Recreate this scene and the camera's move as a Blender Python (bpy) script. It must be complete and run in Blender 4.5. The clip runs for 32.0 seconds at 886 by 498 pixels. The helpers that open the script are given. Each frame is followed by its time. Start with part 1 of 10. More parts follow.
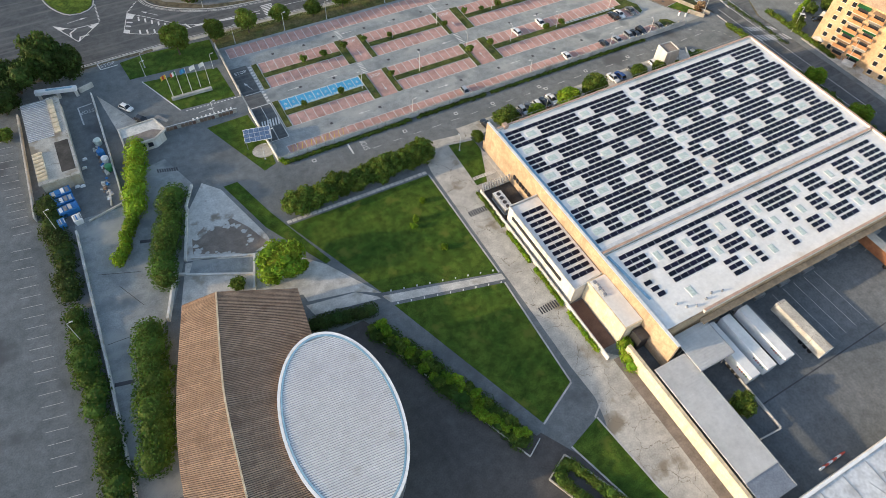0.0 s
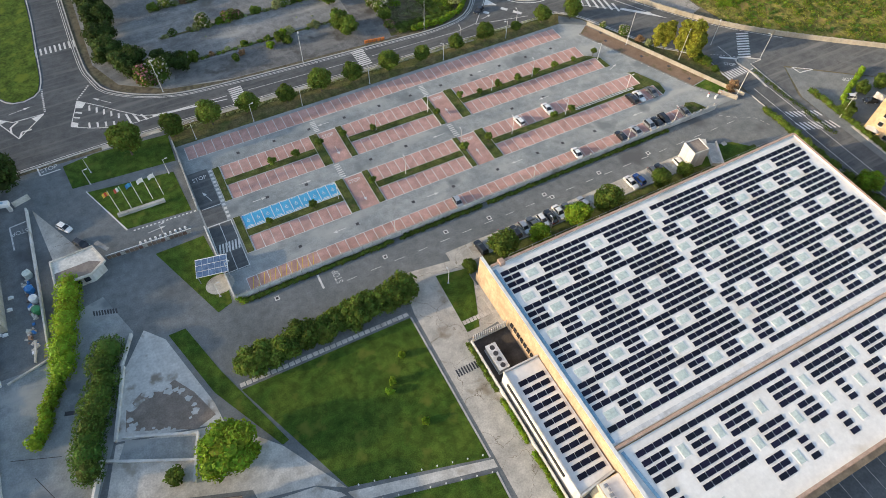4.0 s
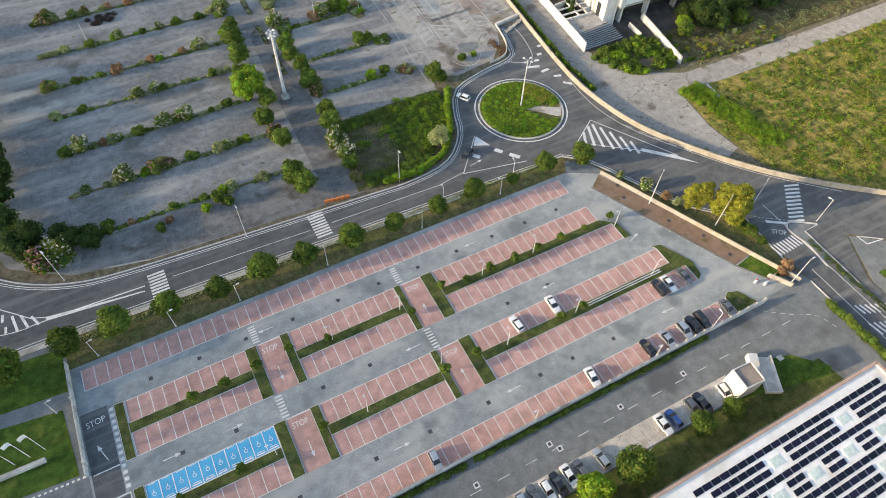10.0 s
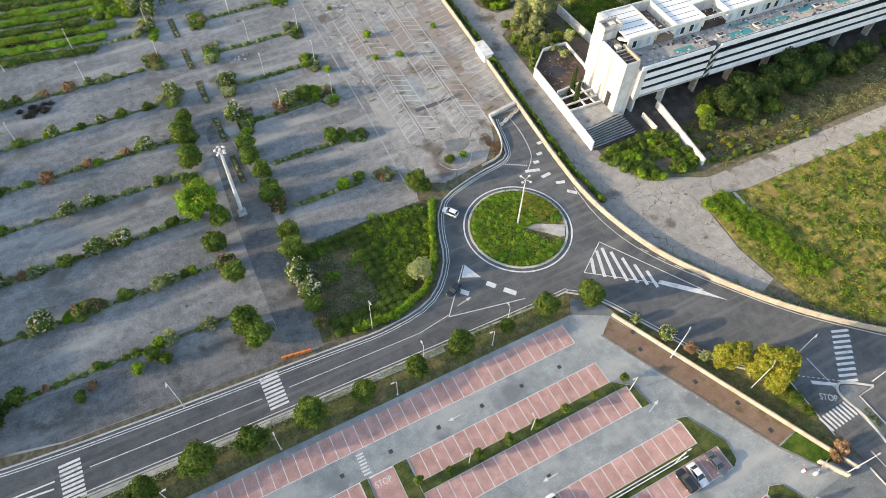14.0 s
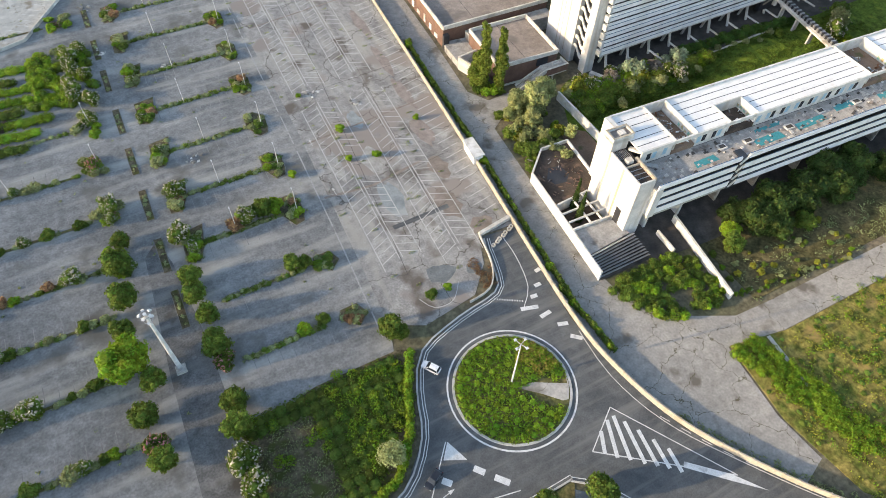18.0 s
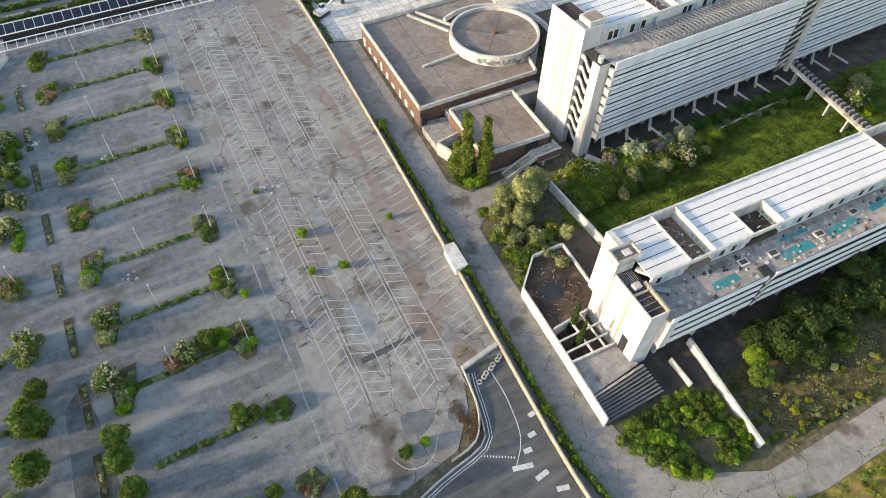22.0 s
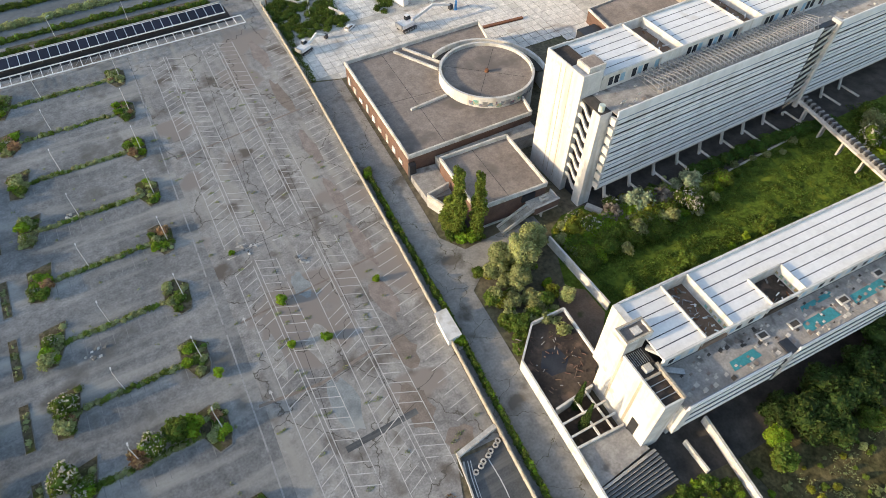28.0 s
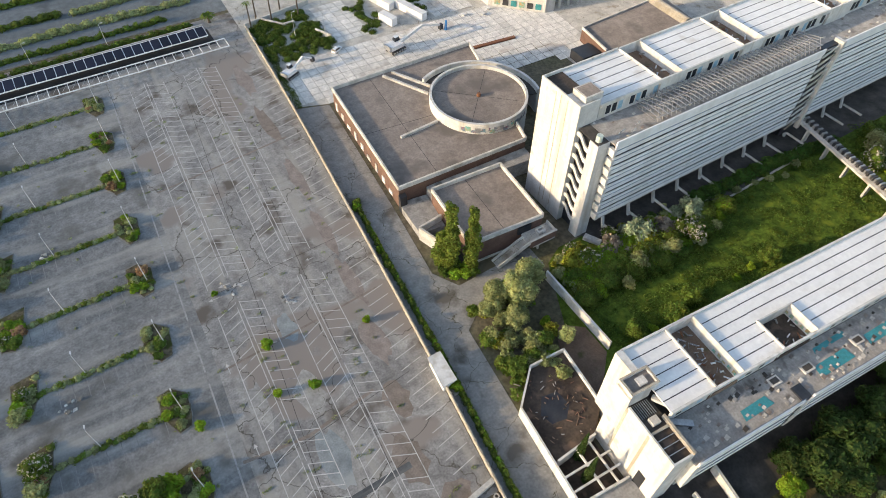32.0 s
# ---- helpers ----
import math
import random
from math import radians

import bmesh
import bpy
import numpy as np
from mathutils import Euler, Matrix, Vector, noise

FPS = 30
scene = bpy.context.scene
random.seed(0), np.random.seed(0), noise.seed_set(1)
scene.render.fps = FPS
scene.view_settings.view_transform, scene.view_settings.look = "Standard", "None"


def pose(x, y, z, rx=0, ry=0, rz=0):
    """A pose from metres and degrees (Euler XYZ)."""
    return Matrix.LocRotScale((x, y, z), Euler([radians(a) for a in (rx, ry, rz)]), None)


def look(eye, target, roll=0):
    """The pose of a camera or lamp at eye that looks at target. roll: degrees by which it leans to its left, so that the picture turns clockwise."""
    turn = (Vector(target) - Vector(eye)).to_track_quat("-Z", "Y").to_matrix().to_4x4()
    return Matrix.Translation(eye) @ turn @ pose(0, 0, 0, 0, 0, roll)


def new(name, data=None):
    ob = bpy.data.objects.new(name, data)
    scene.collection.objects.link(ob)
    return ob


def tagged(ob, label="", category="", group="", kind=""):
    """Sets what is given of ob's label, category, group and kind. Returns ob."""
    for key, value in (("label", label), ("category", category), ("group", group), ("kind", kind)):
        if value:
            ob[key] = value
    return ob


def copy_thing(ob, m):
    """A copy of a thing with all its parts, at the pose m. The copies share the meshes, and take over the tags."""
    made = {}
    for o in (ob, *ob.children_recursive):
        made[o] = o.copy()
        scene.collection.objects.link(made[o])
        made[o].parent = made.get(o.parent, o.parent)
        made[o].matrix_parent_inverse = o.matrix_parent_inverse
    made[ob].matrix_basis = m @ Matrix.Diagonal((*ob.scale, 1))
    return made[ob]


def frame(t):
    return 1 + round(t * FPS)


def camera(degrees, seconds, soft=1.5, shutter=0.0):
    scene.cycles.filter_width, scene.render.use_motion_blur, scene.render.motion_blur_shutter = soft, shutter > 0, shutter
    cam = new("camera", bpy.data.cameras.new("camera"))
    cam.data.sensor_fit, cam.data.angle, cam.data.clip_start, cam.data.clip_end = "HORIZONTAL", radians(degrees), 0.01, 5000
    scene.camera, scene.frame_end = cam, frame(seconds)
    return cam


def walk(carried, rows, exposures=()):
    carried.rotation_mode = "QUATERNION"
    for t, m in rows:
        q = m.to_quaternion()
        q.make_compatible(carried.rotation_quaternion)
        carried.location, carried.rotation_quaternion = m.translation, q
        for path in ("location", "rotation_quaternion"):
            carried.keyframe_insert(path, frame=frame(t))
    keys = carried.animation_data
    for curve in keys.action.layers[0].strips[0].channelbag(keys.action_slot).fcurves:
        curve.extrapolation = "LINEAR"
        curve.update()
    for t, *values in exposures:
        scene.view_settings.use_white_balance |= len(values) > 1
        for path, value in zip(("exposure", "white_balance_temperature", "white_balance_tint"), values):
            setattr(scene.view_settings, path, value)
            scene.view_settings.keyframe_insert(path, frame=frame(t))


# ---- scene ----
cam = camera(70.14, 32.0, soft=0.82)
# seconds, x, y, z, pitch from straight down, roll, yaw
ROWS = [
    (0.0, 0.00, 0.00, 119.94, 36.28, -2.19, -28.86),
    (0.5, 4.05, 4.66, 120.03, 36.05, -2.06, -28.60),
    (1.0, 7.78, 9.28, 120.24, 35.84, -1.93, -28.38),
    (1.5, 11.21, 13.76, 120.53, 35.67, -1.78, -28.20),
    (2.0, 14.53, 18.11, 120.88, 35.54, -1.64, -28.07),
    (2.5, 17.77, 22.39, 121.15, 35.44, -1.50, -27.97),
    (3.0, 20.95, 26.75, 121.32, 35.36, -1.37, -27.89),
    (3.5, 24.10, 31.16, 121.41, 35.31, -1.24, -27.83),
    (5.5, 35.48, 48.81, 120.90, 35.48, -1.19, -27.82),
    (6.0, 38.27, 53.04, 120.69, 35.58, -1.14, -27.83),
    (6.5, 41.15, 57.30, 120.44, 35.68, -1.10, -27.81),
    (7.0, 44.07, 61.53, 120.19, 35.78, -1.07, -27.78),
    (7.5, 46.93, 65.83, 119.99, 35.87, -1.07, -27.76),
    (8.0, 49.69, 70.27, 119.78, 35.96, -1.09, -27.74),
    (8.5, 52.46, 74.68, 119.64, 36.03, -1.14, -27.74),
    (9.0, 55.11, 79.15, 119.47, 36.07, -1.21, -27.75),
    (9.5, 57.83, 83.73, 119.32, 36.08, -1.27, -27.78),
    (10.0, 60.57, 88.36, 119.22, 36.09, -1.33, -27.81),
    (10.5, 63.29, 92.93, 119.11, 36.09, -1.39, -27.81),
    (11.0, 66.09, 97.44, 119.08, 36.10, -1.44, -27.80),
    (11.5, 68.93, 101.83, 119.07, 36.11, -1.47, -27.79),
    (12.0, 71.93, 106.21, 118.98, 36.12, -1.48, -27.77),
    (12.5, 74.96, 110.64, 118.78, 36.15, -1.46, -27.74),
    (13.0, 77.95, 114.95, 118.57, 36.21, -1.43, -27.72),
    (13.5, 80.78, 119.17, 118.39, 36.30, -1.37, -27.71),
    (14.0, 83.81, 123.60, 117.95, 36.41, -1.31, -27.74),
    (14.5, 86.79, 127.91, 117.45, 36.53, -1.24, -27.79),
    (16.5, 97.49, 144.39, 116.88, 37.02, -1.30, -27.95),
    (17.0, 100.16, 148.42, 116.65, 37.14, -1.33, -27.95),
    (17.5, 102.85, 152.54, 116.48, 37.26, -1.36, -27.92),
    (18.0, 105.59, 156.57, 116.28, 37.41, -1.36, -27.89),
    (18.5, 108.35, 160.56, 116.00, 37.58, -1.35, -27.86),
    (19.0, 111.10, 164.60, 115.66, 37.78, -1.34, -27.83),
    (19.5, 113.80, 168.63, 115.30, 38.01, -1.32, -27.83),
    (20.0, 116.46, 172.57, 114.98, 38.24, -1.29, -27.93),
    (20.5, 119.01, 176.03, 114.62, 38.45, -1.23, -28.15),
    (21.0, 121.15, 178.91, 114.34, 38.63, -1.17, -28.45),
    (21.5, 122.94, 181.33, 114.17, 38.77, -1.11, -28.76),
    (22.0, 124.28, 183.27, 114.08, 38.86, -1.08, -29.04),
    (22.5, 125.38, 184.73, 114.01, 38.92, -1.06, -29.28),
    (23.0, 126.14, 185.84, 114.01, 38.96, -1.07, -29.43),
    (23.5, 126.75, 187.03, 113.99, 38.99, -1.07, -29.50),
    (24.0, 127.44, 188.15, 113.94, 39.02, -1.07, -29.56),
    (24.5, 128.21, 189.35, 113.91, 39.05, -1.04, -29.62),
    (25.0, 129.02, 190.58, 113.88, 39.09, -1.01, -29.67),
    (25.5, 129.82, 191.69, 113.89, 39.13, -0.97, -29.71),
    (27.5, 132.73, 196.43, 113.77, 39.32, -0.81, -29.97),
    (28.0, 133.56, 197.61, 113.71, 39.36, -0.78, -30.00),
    (28.5, 134.33, 198.69, 113.74, 39.41, -0.74, -30.04),
    (29.0, 135.07, 199.82, 113.76, 39.45, -0.70, -30.07),
    (29.5, 135.79, 201.03, 113.70, 39.50, -0.67, -30.11),
    (30.0, 136.52, 202.20, 113.65, 39.56, -0.65, -30.17),
    (30.5, 137.17, 203.33, 113.63, 39.62, -0.63, -30.26),
    (31.0, 137.78, 204.46, 113.64, 39.70, -0.61, -30.42),
    (31.5, 138.47, 205.18, 113.55, 39.78, -0.59, -30.68),
    (32.0, 138.74, 205.48, 113.34, 39.83, -0.56, -30.98),
]
walk(cam, [(t, pose(x, y, z, rx, ry, rz)) for t, x, y, z, rx, ry, rz in ROWS], [(t, e, 6850, 14) for t, e in ((0.0, 0.89), (9.0, 1.13), (15.0, 1.35), (24.0, 1.03), (32.0, 0.91))])

# ---- light ----
SUN_EL, SUN_AZ = 12.5, 12.0  # degrees above the ground; degrees north of west
sun_dir = Vector((-math.cos(radians(SUN_AZ)) * math.cos(radians(SUN_EL)), math.sin(radians(SUN_AZ)) * math.cos(radians(SUN_EL)), math.sin(radians(SUN_EL))))
world = bpy.data.worlds.new("sky")
world.use_nodes = True
scene.world = world
sky = world.node_tree.nodes.new("ShaderNodeTexSky")
sky.sky_type, sky.sun_disc = "NISHITA", False
sky.sun_elevation, sky.sun_rotation = radians(SUN_EL), radians(-90 + SUN_AZ)
world.node_tree.links.new(sky.outputs[0], world.node_tree.nodes["Background"].inputs[0])
world.node_tree.nodes["Background"].inputs[1].default_value = 0.195
sun = new("sun", bpy.data.lights.new("sun", "SUN"))
sun.data.energy, sun.data.angle, sun.data.color = 2.55, radians(0.8), (1.0, 0.82, 0.56)
sun.matrix_world = look(sun_dir * 300, (0, 0, 0))

# ---- materials ----
MATS = {}


def shade(name, lo, hi, big=0.15, small=2.0, rough=0.85, bump=0.15, metal=0.0, vary=0.0, stain=None, stain_scale=0.06, stain_at=0.58, crack=None, crack_scale=0.16, streak=None, patch=None, coat=0.0, island=0.0, grain=0.15):
    """Two scales of noise between two colours, with stains, cracks and streaks where they are asked for."""
    m = bpy.data.materials.new(name)
    m.use_nodes = True
    nt, b = m.node_tree, m.node_tree.nodes["Principled BSDF"]
    N, K = nt.nodes.new, nt.links.new
    pos = N("ShaderNodeNewGeometry")

    def noise_tex(scale, detail=4.0):
        n = N("ShaderNodeTexNoise")
        n.inputs["Scale"].default_value, n.inputs["Detail"].default_value = scale, detail
        K(pos.outputs["Position"], n.inputs["Vector"])
        return n.outputs[0]

    def ramp(src, a, z):
        r = N("ShaderNodeMapRange")
        r.inputs[1].default_value, r.inputs[2].default_value = a, z
        K(src, r.inputs[0])
        return r.outputs[0]

    def mix(f, a, c, mode="MIX"):
        x = N("ShaderNodeMix")
        x.data_type, x.blend_type = "RGBA", mode
        for sock, v in ((x.inputs[0], f), (x.inputs[6], a), (x.inputs[7], c)):
            if isinstance(v, (int, float)):
                sock.default_value = v
            elif isinstance(v, tuple):
                sock.default_value = (*v, 1)
            else:
                K(v, sock)
        return x.outputs[2]

    col = mix(ramp(noise_tex(big, 5.0), 0.32, 0.68), lo, hi)
    fine = noise_tex(small, 6.0)
    g = N("ShaderNodeMapRange")
    g.inputs[1].default_value, g.inputs[2].default_value, g.inputs[3].default_value, g.inputs[4].default_value = 0.3, 0.7, 1 - grain, 1 + grain
    K(fine, g.inputs[0])
    col = mix(1.0, col, g.outputs[0], "MULTIPLY")
    if big < 0.35 and bump:
        # blotches about a metre across
        g = N("ShaderNodeMapRange")
        g.inputs[1].default_value, g.inputs[2].default_value, g.inputs[3].default_value, g.inputs[4].default_value = 0.3, 0.7, 1 - grain * 1.1, 1 + grain * 1.1
        K(noise_tex(0.55, 8.0), g.inputs[0])
        col = mix(1.0, col, g.outputs[0], "MULTIPLY")
    if streak:
        w = N("ShaderNodeTexNoise")
        mp = N("ShaderNodeMapping")
        mp.inputs["Scale"].default_value = streak[1]
        K(pos.outputs["Position"], mp.inputs[0])
        K(mp.outputs[0], w.inputs["Vector"])
        w.inputs["Scale"].default_value, w.inputs["Detail"].default_value = 1.0, 5.0
        col = mix(ramp(w.outputs[0], 0.5, 0.72), col, streak[0])
    if stain:
        col = mix(ramp(noise_tex(stain_scale, 7.0), stain_at, stain_at + 0.1), col, stain)
    if patch:
        col = mix(ramp(noise_tex(0.045, 3.0), 0.56, 0.60), col, patch)
    if crack:
        v = N("ShaderNodeTexVoronoi")
        v.feature = "DISTANCE_TO_EDGE"
        v.inputs["Scale"].default_value = crack_scale
        d = N("ShaderNodeVectorMath")
        d.operation = "ADD"
        wob = N("ShaderNodeTexNoise")
        wob.inputs["Scale"].default_value, wob.inputs["Detail"].default_value = 0.22, 6.0
        far_ = N("ShaderNodeVectorMath")
        far_.operation = "SCALE"
        far_.inputs[3].default_value = 6.0
        K(pos.outputs["Position"], wob.inputs["Vector"])
        K(pos.outputs["Position"], d.inputs[0])
        K(wob.outputs[1], far_.inputs[0])
        K(far_.outputs[0], d.inputs[1])
        K(d.outputs[0], v.inputs["Vector"])
        col = mix(ramp(v.outputs["Distance"], 0.007, 0.0015), col, crack)
    if vary:
        o = N("ShaderNodeObjectInfo")
        hs = N("ShaderNodeHueSaturation")
        r1 = N("ShaderNodeMapRange")
        r1.inputs[3].default_value, r1.inputs[4].default_value = 1 - vary, 1 + vary
        K(o.outputs["Random"], r1.inputs[0])
        K(r1.outputs[0], hs.inputs["Value"])
        K(col, hs.inputs["Color"])
        col = hs.outputs[0]
    if island:
        hs = N("ShaderNodeHueSaturation")
        r1 = N("ShaderNodeMapRange")
        r1.inputs[3].default_value, r1.inputs[4].default_value = 1 - island, 1 + island
        K(pos.outputs["Random Per Island"], r1.inputs[0])
        K(r1.outputs[0], hs.inputs["Value"])
        r2 = N("ShaderNodeMapRange")
        r2.inputs[3].default_value, r2.inputs[4].default_value = 0.47, 0.52
        K(pos.outputs["Random Per Island"], r2.inputs[0])
        K(r2.outputs[0], hs.inputs["Hue"])
        K(col, hs.inputs["Color"])
        col = hs.outputs[0]
    K(col, b.inputs["Base Color"])
    b.inputs["Roughness"].default_value, b.inputs["Metallic"].default_value = rough, metal
    b.inputs["Coat Weight"].default_value = coat
    b.inputs["Diffuse Roughness"].default_value = 1.0 if rough > 0.8 else 0.3
    b.inputs["Specular IOR Level"].default_value = 0.12 if rough > 0.9 or name.startswith(("leaf", "bloom")) else 0.22 if name == "pv_cell" else 0.1 if name.startswith(("asphalt", "concrete", "paving")) else 0.3 if rough > 0.7 else 0.5
    if bump:
        bm_ = N("ShaderNodeBump")
        bm_.inputs["Strength"].default_value, bm_.inputs["Distance"].default_value = bump, 0.05
        K(fine, bm_.inputs["Height"])
        K(bm_.outputs[0], b.inputs["Normal"])
    if name.startswith(("leaf", "bloom")):
        tr, mx = N("ShaderNodeBsdfTranslucent"), N("ShaderNodeMixShader")
        mx.inputs[0].default_value = 0.32
        K(col, tr.inputs[0])
        K(b.outputs[0], mx.inputs[1])
        K(tr.outputs[0], mx.inputs[2])
        K(mx.outputs[0], nt.nodes["Material Output"].inputs[0])
    MATS[name] = m
    return m


shade("earth", (0.16, 0.13, 0.09), (0.115, 0.11, 0.06), 0.08, 1.2, stain=(0.16, 0.13, 0.08), bump=0.4, grain=0.3)
shade("asphalt", (0.152, 0.169, 0.173), (0.215, 0.229, 0.230), 0.07, 3.0, stain=(0.122, 0.129, 0.133), stain_scale=0.09)
shade("asphalt_lot", (0.237, 0.265, 0.270), (0.335, 0.357, 0.354), 0.1, 3.0, stain=(0.198, 0.220, 0.225), stain_scale=0.12, streak=((0.413, 0.419, 0.400), (0.06, 0.16, 0.3)))
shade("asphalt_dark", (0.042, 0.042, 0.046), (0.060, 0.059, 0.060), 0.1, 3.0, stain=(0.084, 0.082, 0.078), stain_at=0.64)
shade("asphalt_road", (0.095, 0.102, 0.106), (0.137, 0.142, 0.143), 0.12, 3.0, streak=((0.183, 0.183, 0.178), (0.041, 0.675, 0.850)))
shade("asphalt_yard", (0.128, 0.142, 0.149), (0.177, 0.189, 0.195), 0.08, 2.0, stain=(0.366, 0.320, 0.256), stain_scale=0.035, stain_at=0.66)
shade("asphalt_old", (0.237, 0.230, 0.220), (0.384, 0.371, 0.348), 0.09, 2.5, stain=(0.160, 0.138, 0.118), stain_scale=0.11, stain_at=0.56, crack=(0.125, 0.115, 0.098), crack_scale=0.055, patch=(0.297, 0.262, 0.233), streak=((0.384, 0.365, 0.326), (0.35, 0.03, 0.3)), grain=0.22)
# Long pale streaks along x: sun between tree shadows, put into the colour.
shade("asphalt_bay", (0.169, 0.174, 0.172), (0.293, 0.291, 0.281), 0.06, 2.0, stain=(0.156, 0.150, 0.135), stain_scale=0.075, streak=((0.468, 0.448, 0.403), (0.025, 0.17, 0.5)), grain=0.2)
shade("asphalt_lane", (0.338, 0.328, 0.306), (0.450, 0.428, 0.395), 0.06, 2.0, stain=(0.193, 0.175, 0.149), stain_scale=0.1, crack=(0.105, 0.096, 0.061), crack_scale=0.17)
shade("asphalt_verge", (0.262, 0.254, 0.236), (0.350, 0.332, 0.304), 0.06, 2.0, stain=(0.150, 0.135, 0.115), stain_scale=0.14, crack=(0.105, 0.096, 0.061), crack_scale=0.1)
shade("concrete", (0.425, 0.404, 0.361), (0.566, 0.538, 0.481), 0.2, 3.0, stain=(0.283, 0.241, 0.184), stain_scale=0.15, crack=(0.212, 0.184, 0.142), crack_scale=0.14)
shade("concrete_pale", (0.517, 0.494, 0.448), (0.644, 0.621, 0.575), 0.3, 3.0, stain=(0.380, 0.345, 0.287), stain_scale=0.2)
shade("kerb", (0.440, 0.429, 0.396), (0.572, 0.561, 0.528), 0.4, 4.0)
shade("lawn", (0.040, 0.090, 0.013), (0.085, 0.134, 0.020), 0.14, 4.5, rough=0.95, bump=0.8, stain=(0.123, 0.151, 0.027), stain_scale=0.22, stain_at=0.58, grain=0.35)
shade("meadow", (0.080, 0.108, 0.020), (0.265, 0.215, 0.064), 0.3, 1.5, rough=0.95, bump=1.0, stain=(0.33, 0.235, 0.085), stain_scale=0.12, stain_at=0.58, grain=0.4)
shade("turf_worn", (0.055, 0.080, 0.022), (0.105, 0.118, 0.038), 0.3, 4.0, rough=0.95, bump=0.8, stain=(0.135, 0.115, 0.06), stain_scale=0.4, stain_at=0.6, grain=0.35)
shade("asphalt_worn", (0.130, 0.131, 0.129), (0.205, 0.203, 0.196), 0.12, 2.5, stain=(0.105, 0.098, 0.086), stain_scale=0.16, streak=((0.28, 0.272, 0.252), (0.05, 0.3, 0.5)), grain=0.25)
shade("mural", (0.30, 0.12, 0.16), (0.10, 0.30, 0.34), 0.9, 1.8, rough=0.8, bump=0, stain=(0.55, 0.53, 0.48), stain_scale=0.8, stain_at=0.5)
shade("verge", (0.083, 0.103, 0.030), (0.179, 0.144, 0.068), 0.25, 2.0, rough=0.95, bump=1.0, grain=0.3)
shade("leaf_dark", (0.032, 0.064, 0.016), (0.068, 0.106, 0.026), 0.4, 3.0, rough=0.6, bump=0, vary=0.25, island=0.45)
shade("leaf_mid", (0.072, 0.128, 0.022), (0.148, 0.205, 0.034), 0.4, 3.0, rough=0.6, bump=0, vary=0.22, island=0.42)
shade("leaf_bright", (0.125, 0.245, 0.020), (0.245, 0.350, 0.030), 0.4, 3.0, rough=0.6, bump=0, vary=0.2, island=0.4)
shade("leaf_hedge", (0.040, 0.092, 0.018), (0.090, 0.155, 0.028), 0.4, 3.0, rough=0.6, bump=0, vary=0.2, island=0.4)
shade("court_tarmac", (0.090, 0.081, 0.076), (0.120, 0.111, 0.102), 0.1, 3.0, stain=(0.140, 0.132, 0.123), stain_scale=0.12, stain_at=0.63)
shade("sheet_pale", (0.56, 0.55, 0.52), (0.64, 0.63, 0.60), 0.12, 1.5, rough=0.6, metal=0.1, stain=(0.50, 0.48, 0.44), stain_scale=0.4, stain_at=0.64, grain=0.06)
shade("leaf_yellow", (0.27, 0.235, 0.05), (0.37, 0.30, 0.07), 0.4, 3.0, rough=0.6, bump=0, vary=0.15, island=0.3)
shade("leaf_olive", (0.228, 0.270, 0.115), (0.360, 0.395, 0.185), 0.4, 3.0, rough=0.6, bump=0, vary=0.2, island=0.3)
shade("leaf_poplar", (0.118, 0.170, 0.028), (0.205, 0.255, 0.045), 0.4, 3.0, rough=0.6, bump=0, vary=0.15, island=0.42)
shade("leaf_pale", (0.245, 0.285, 0.110), (0.395, 0.420, 0.185), 0.4, 3.0, rough=0.6, bump=0, vary=0.2, island=0.3)
shade("leaf_silver", (0.260, 0.320, 0.190), (0.400, 0.460, 0.300), 0.4, 3.0, rough=0.6, bump=0, vary=0.15, island=0.35)
shade("leaf_twig", (0.200, 0.175, 0.140), (0.330, 0.290, 0.235), 0.5, 3.0, rough=0.8, bump=0, island=0.4)
shade("leaf_rust", (0.27, 0.165, 0.085), (0.38, 0.25, 0.14), 0.4, 3.0, rough=0.7, bump=0, vary=0.2, island=0.35)
shade("bloom_white", (0.45, 0.43, 0.36), (0.55, 0.52, 0.44), 0.5, 3.0, rough=0.7, bump=0, island=0.25)
shade("bloom_pink", (0.36, 0.16, 0.17), (0.45, 0.22, 0.22), 0.5, 3.0, rough=0.7, bump=0, island=0.25)
shade("bark", (0.09, 0.07, 0.05), (0.15, 0.12, 0.09), 0.8, 8.0, bump=0.5)
shade("paving_pink", (0.445, 0.272, 0.238), (0.535, 0.340, 0.300), 0.25, 4.0, stain=(0.41, 0.275, 0.24), stain_scale=0.2, vary=0.05)
shade("marking", (0.55, 0.55, 0.53), (0.68, 0.68, 0.66), 0.8, 5.0, rough=0.7, stain=(0.38, 0.38, 0.37), stain_scale=0.5, stain_at=0.6)
shade("marking_worn", (0.46, 0.45, 0.43), (0.60, 0.58, 0.55), 0.5, 4.0, rough=0.8, stain=(0.24, 0.23, 0.22), stain_scale=0.35, stain_at=0.58)
shade("paint_blue", (0.04, 0.30, 0.52), (0.06, 0.36, 0.58), 0.4, 4.0, rough=0.6, vary=0.05)
shade("paint_red", (0.45, 0.05, 0.03), (0.55, 0.08, 0.05), 0.5, 4.0, rough=0.6)
shade("paint_yellow", (0.60, 0.40, 0.06), (0.70, 0.48, 0.08), 0.5, 4.0, rough=0.6)
shade("paint_orange", (0.65, 0.18, 0.04), (0.72, 0.24, 0.06), 0.5, 4.0, rough=0.6)
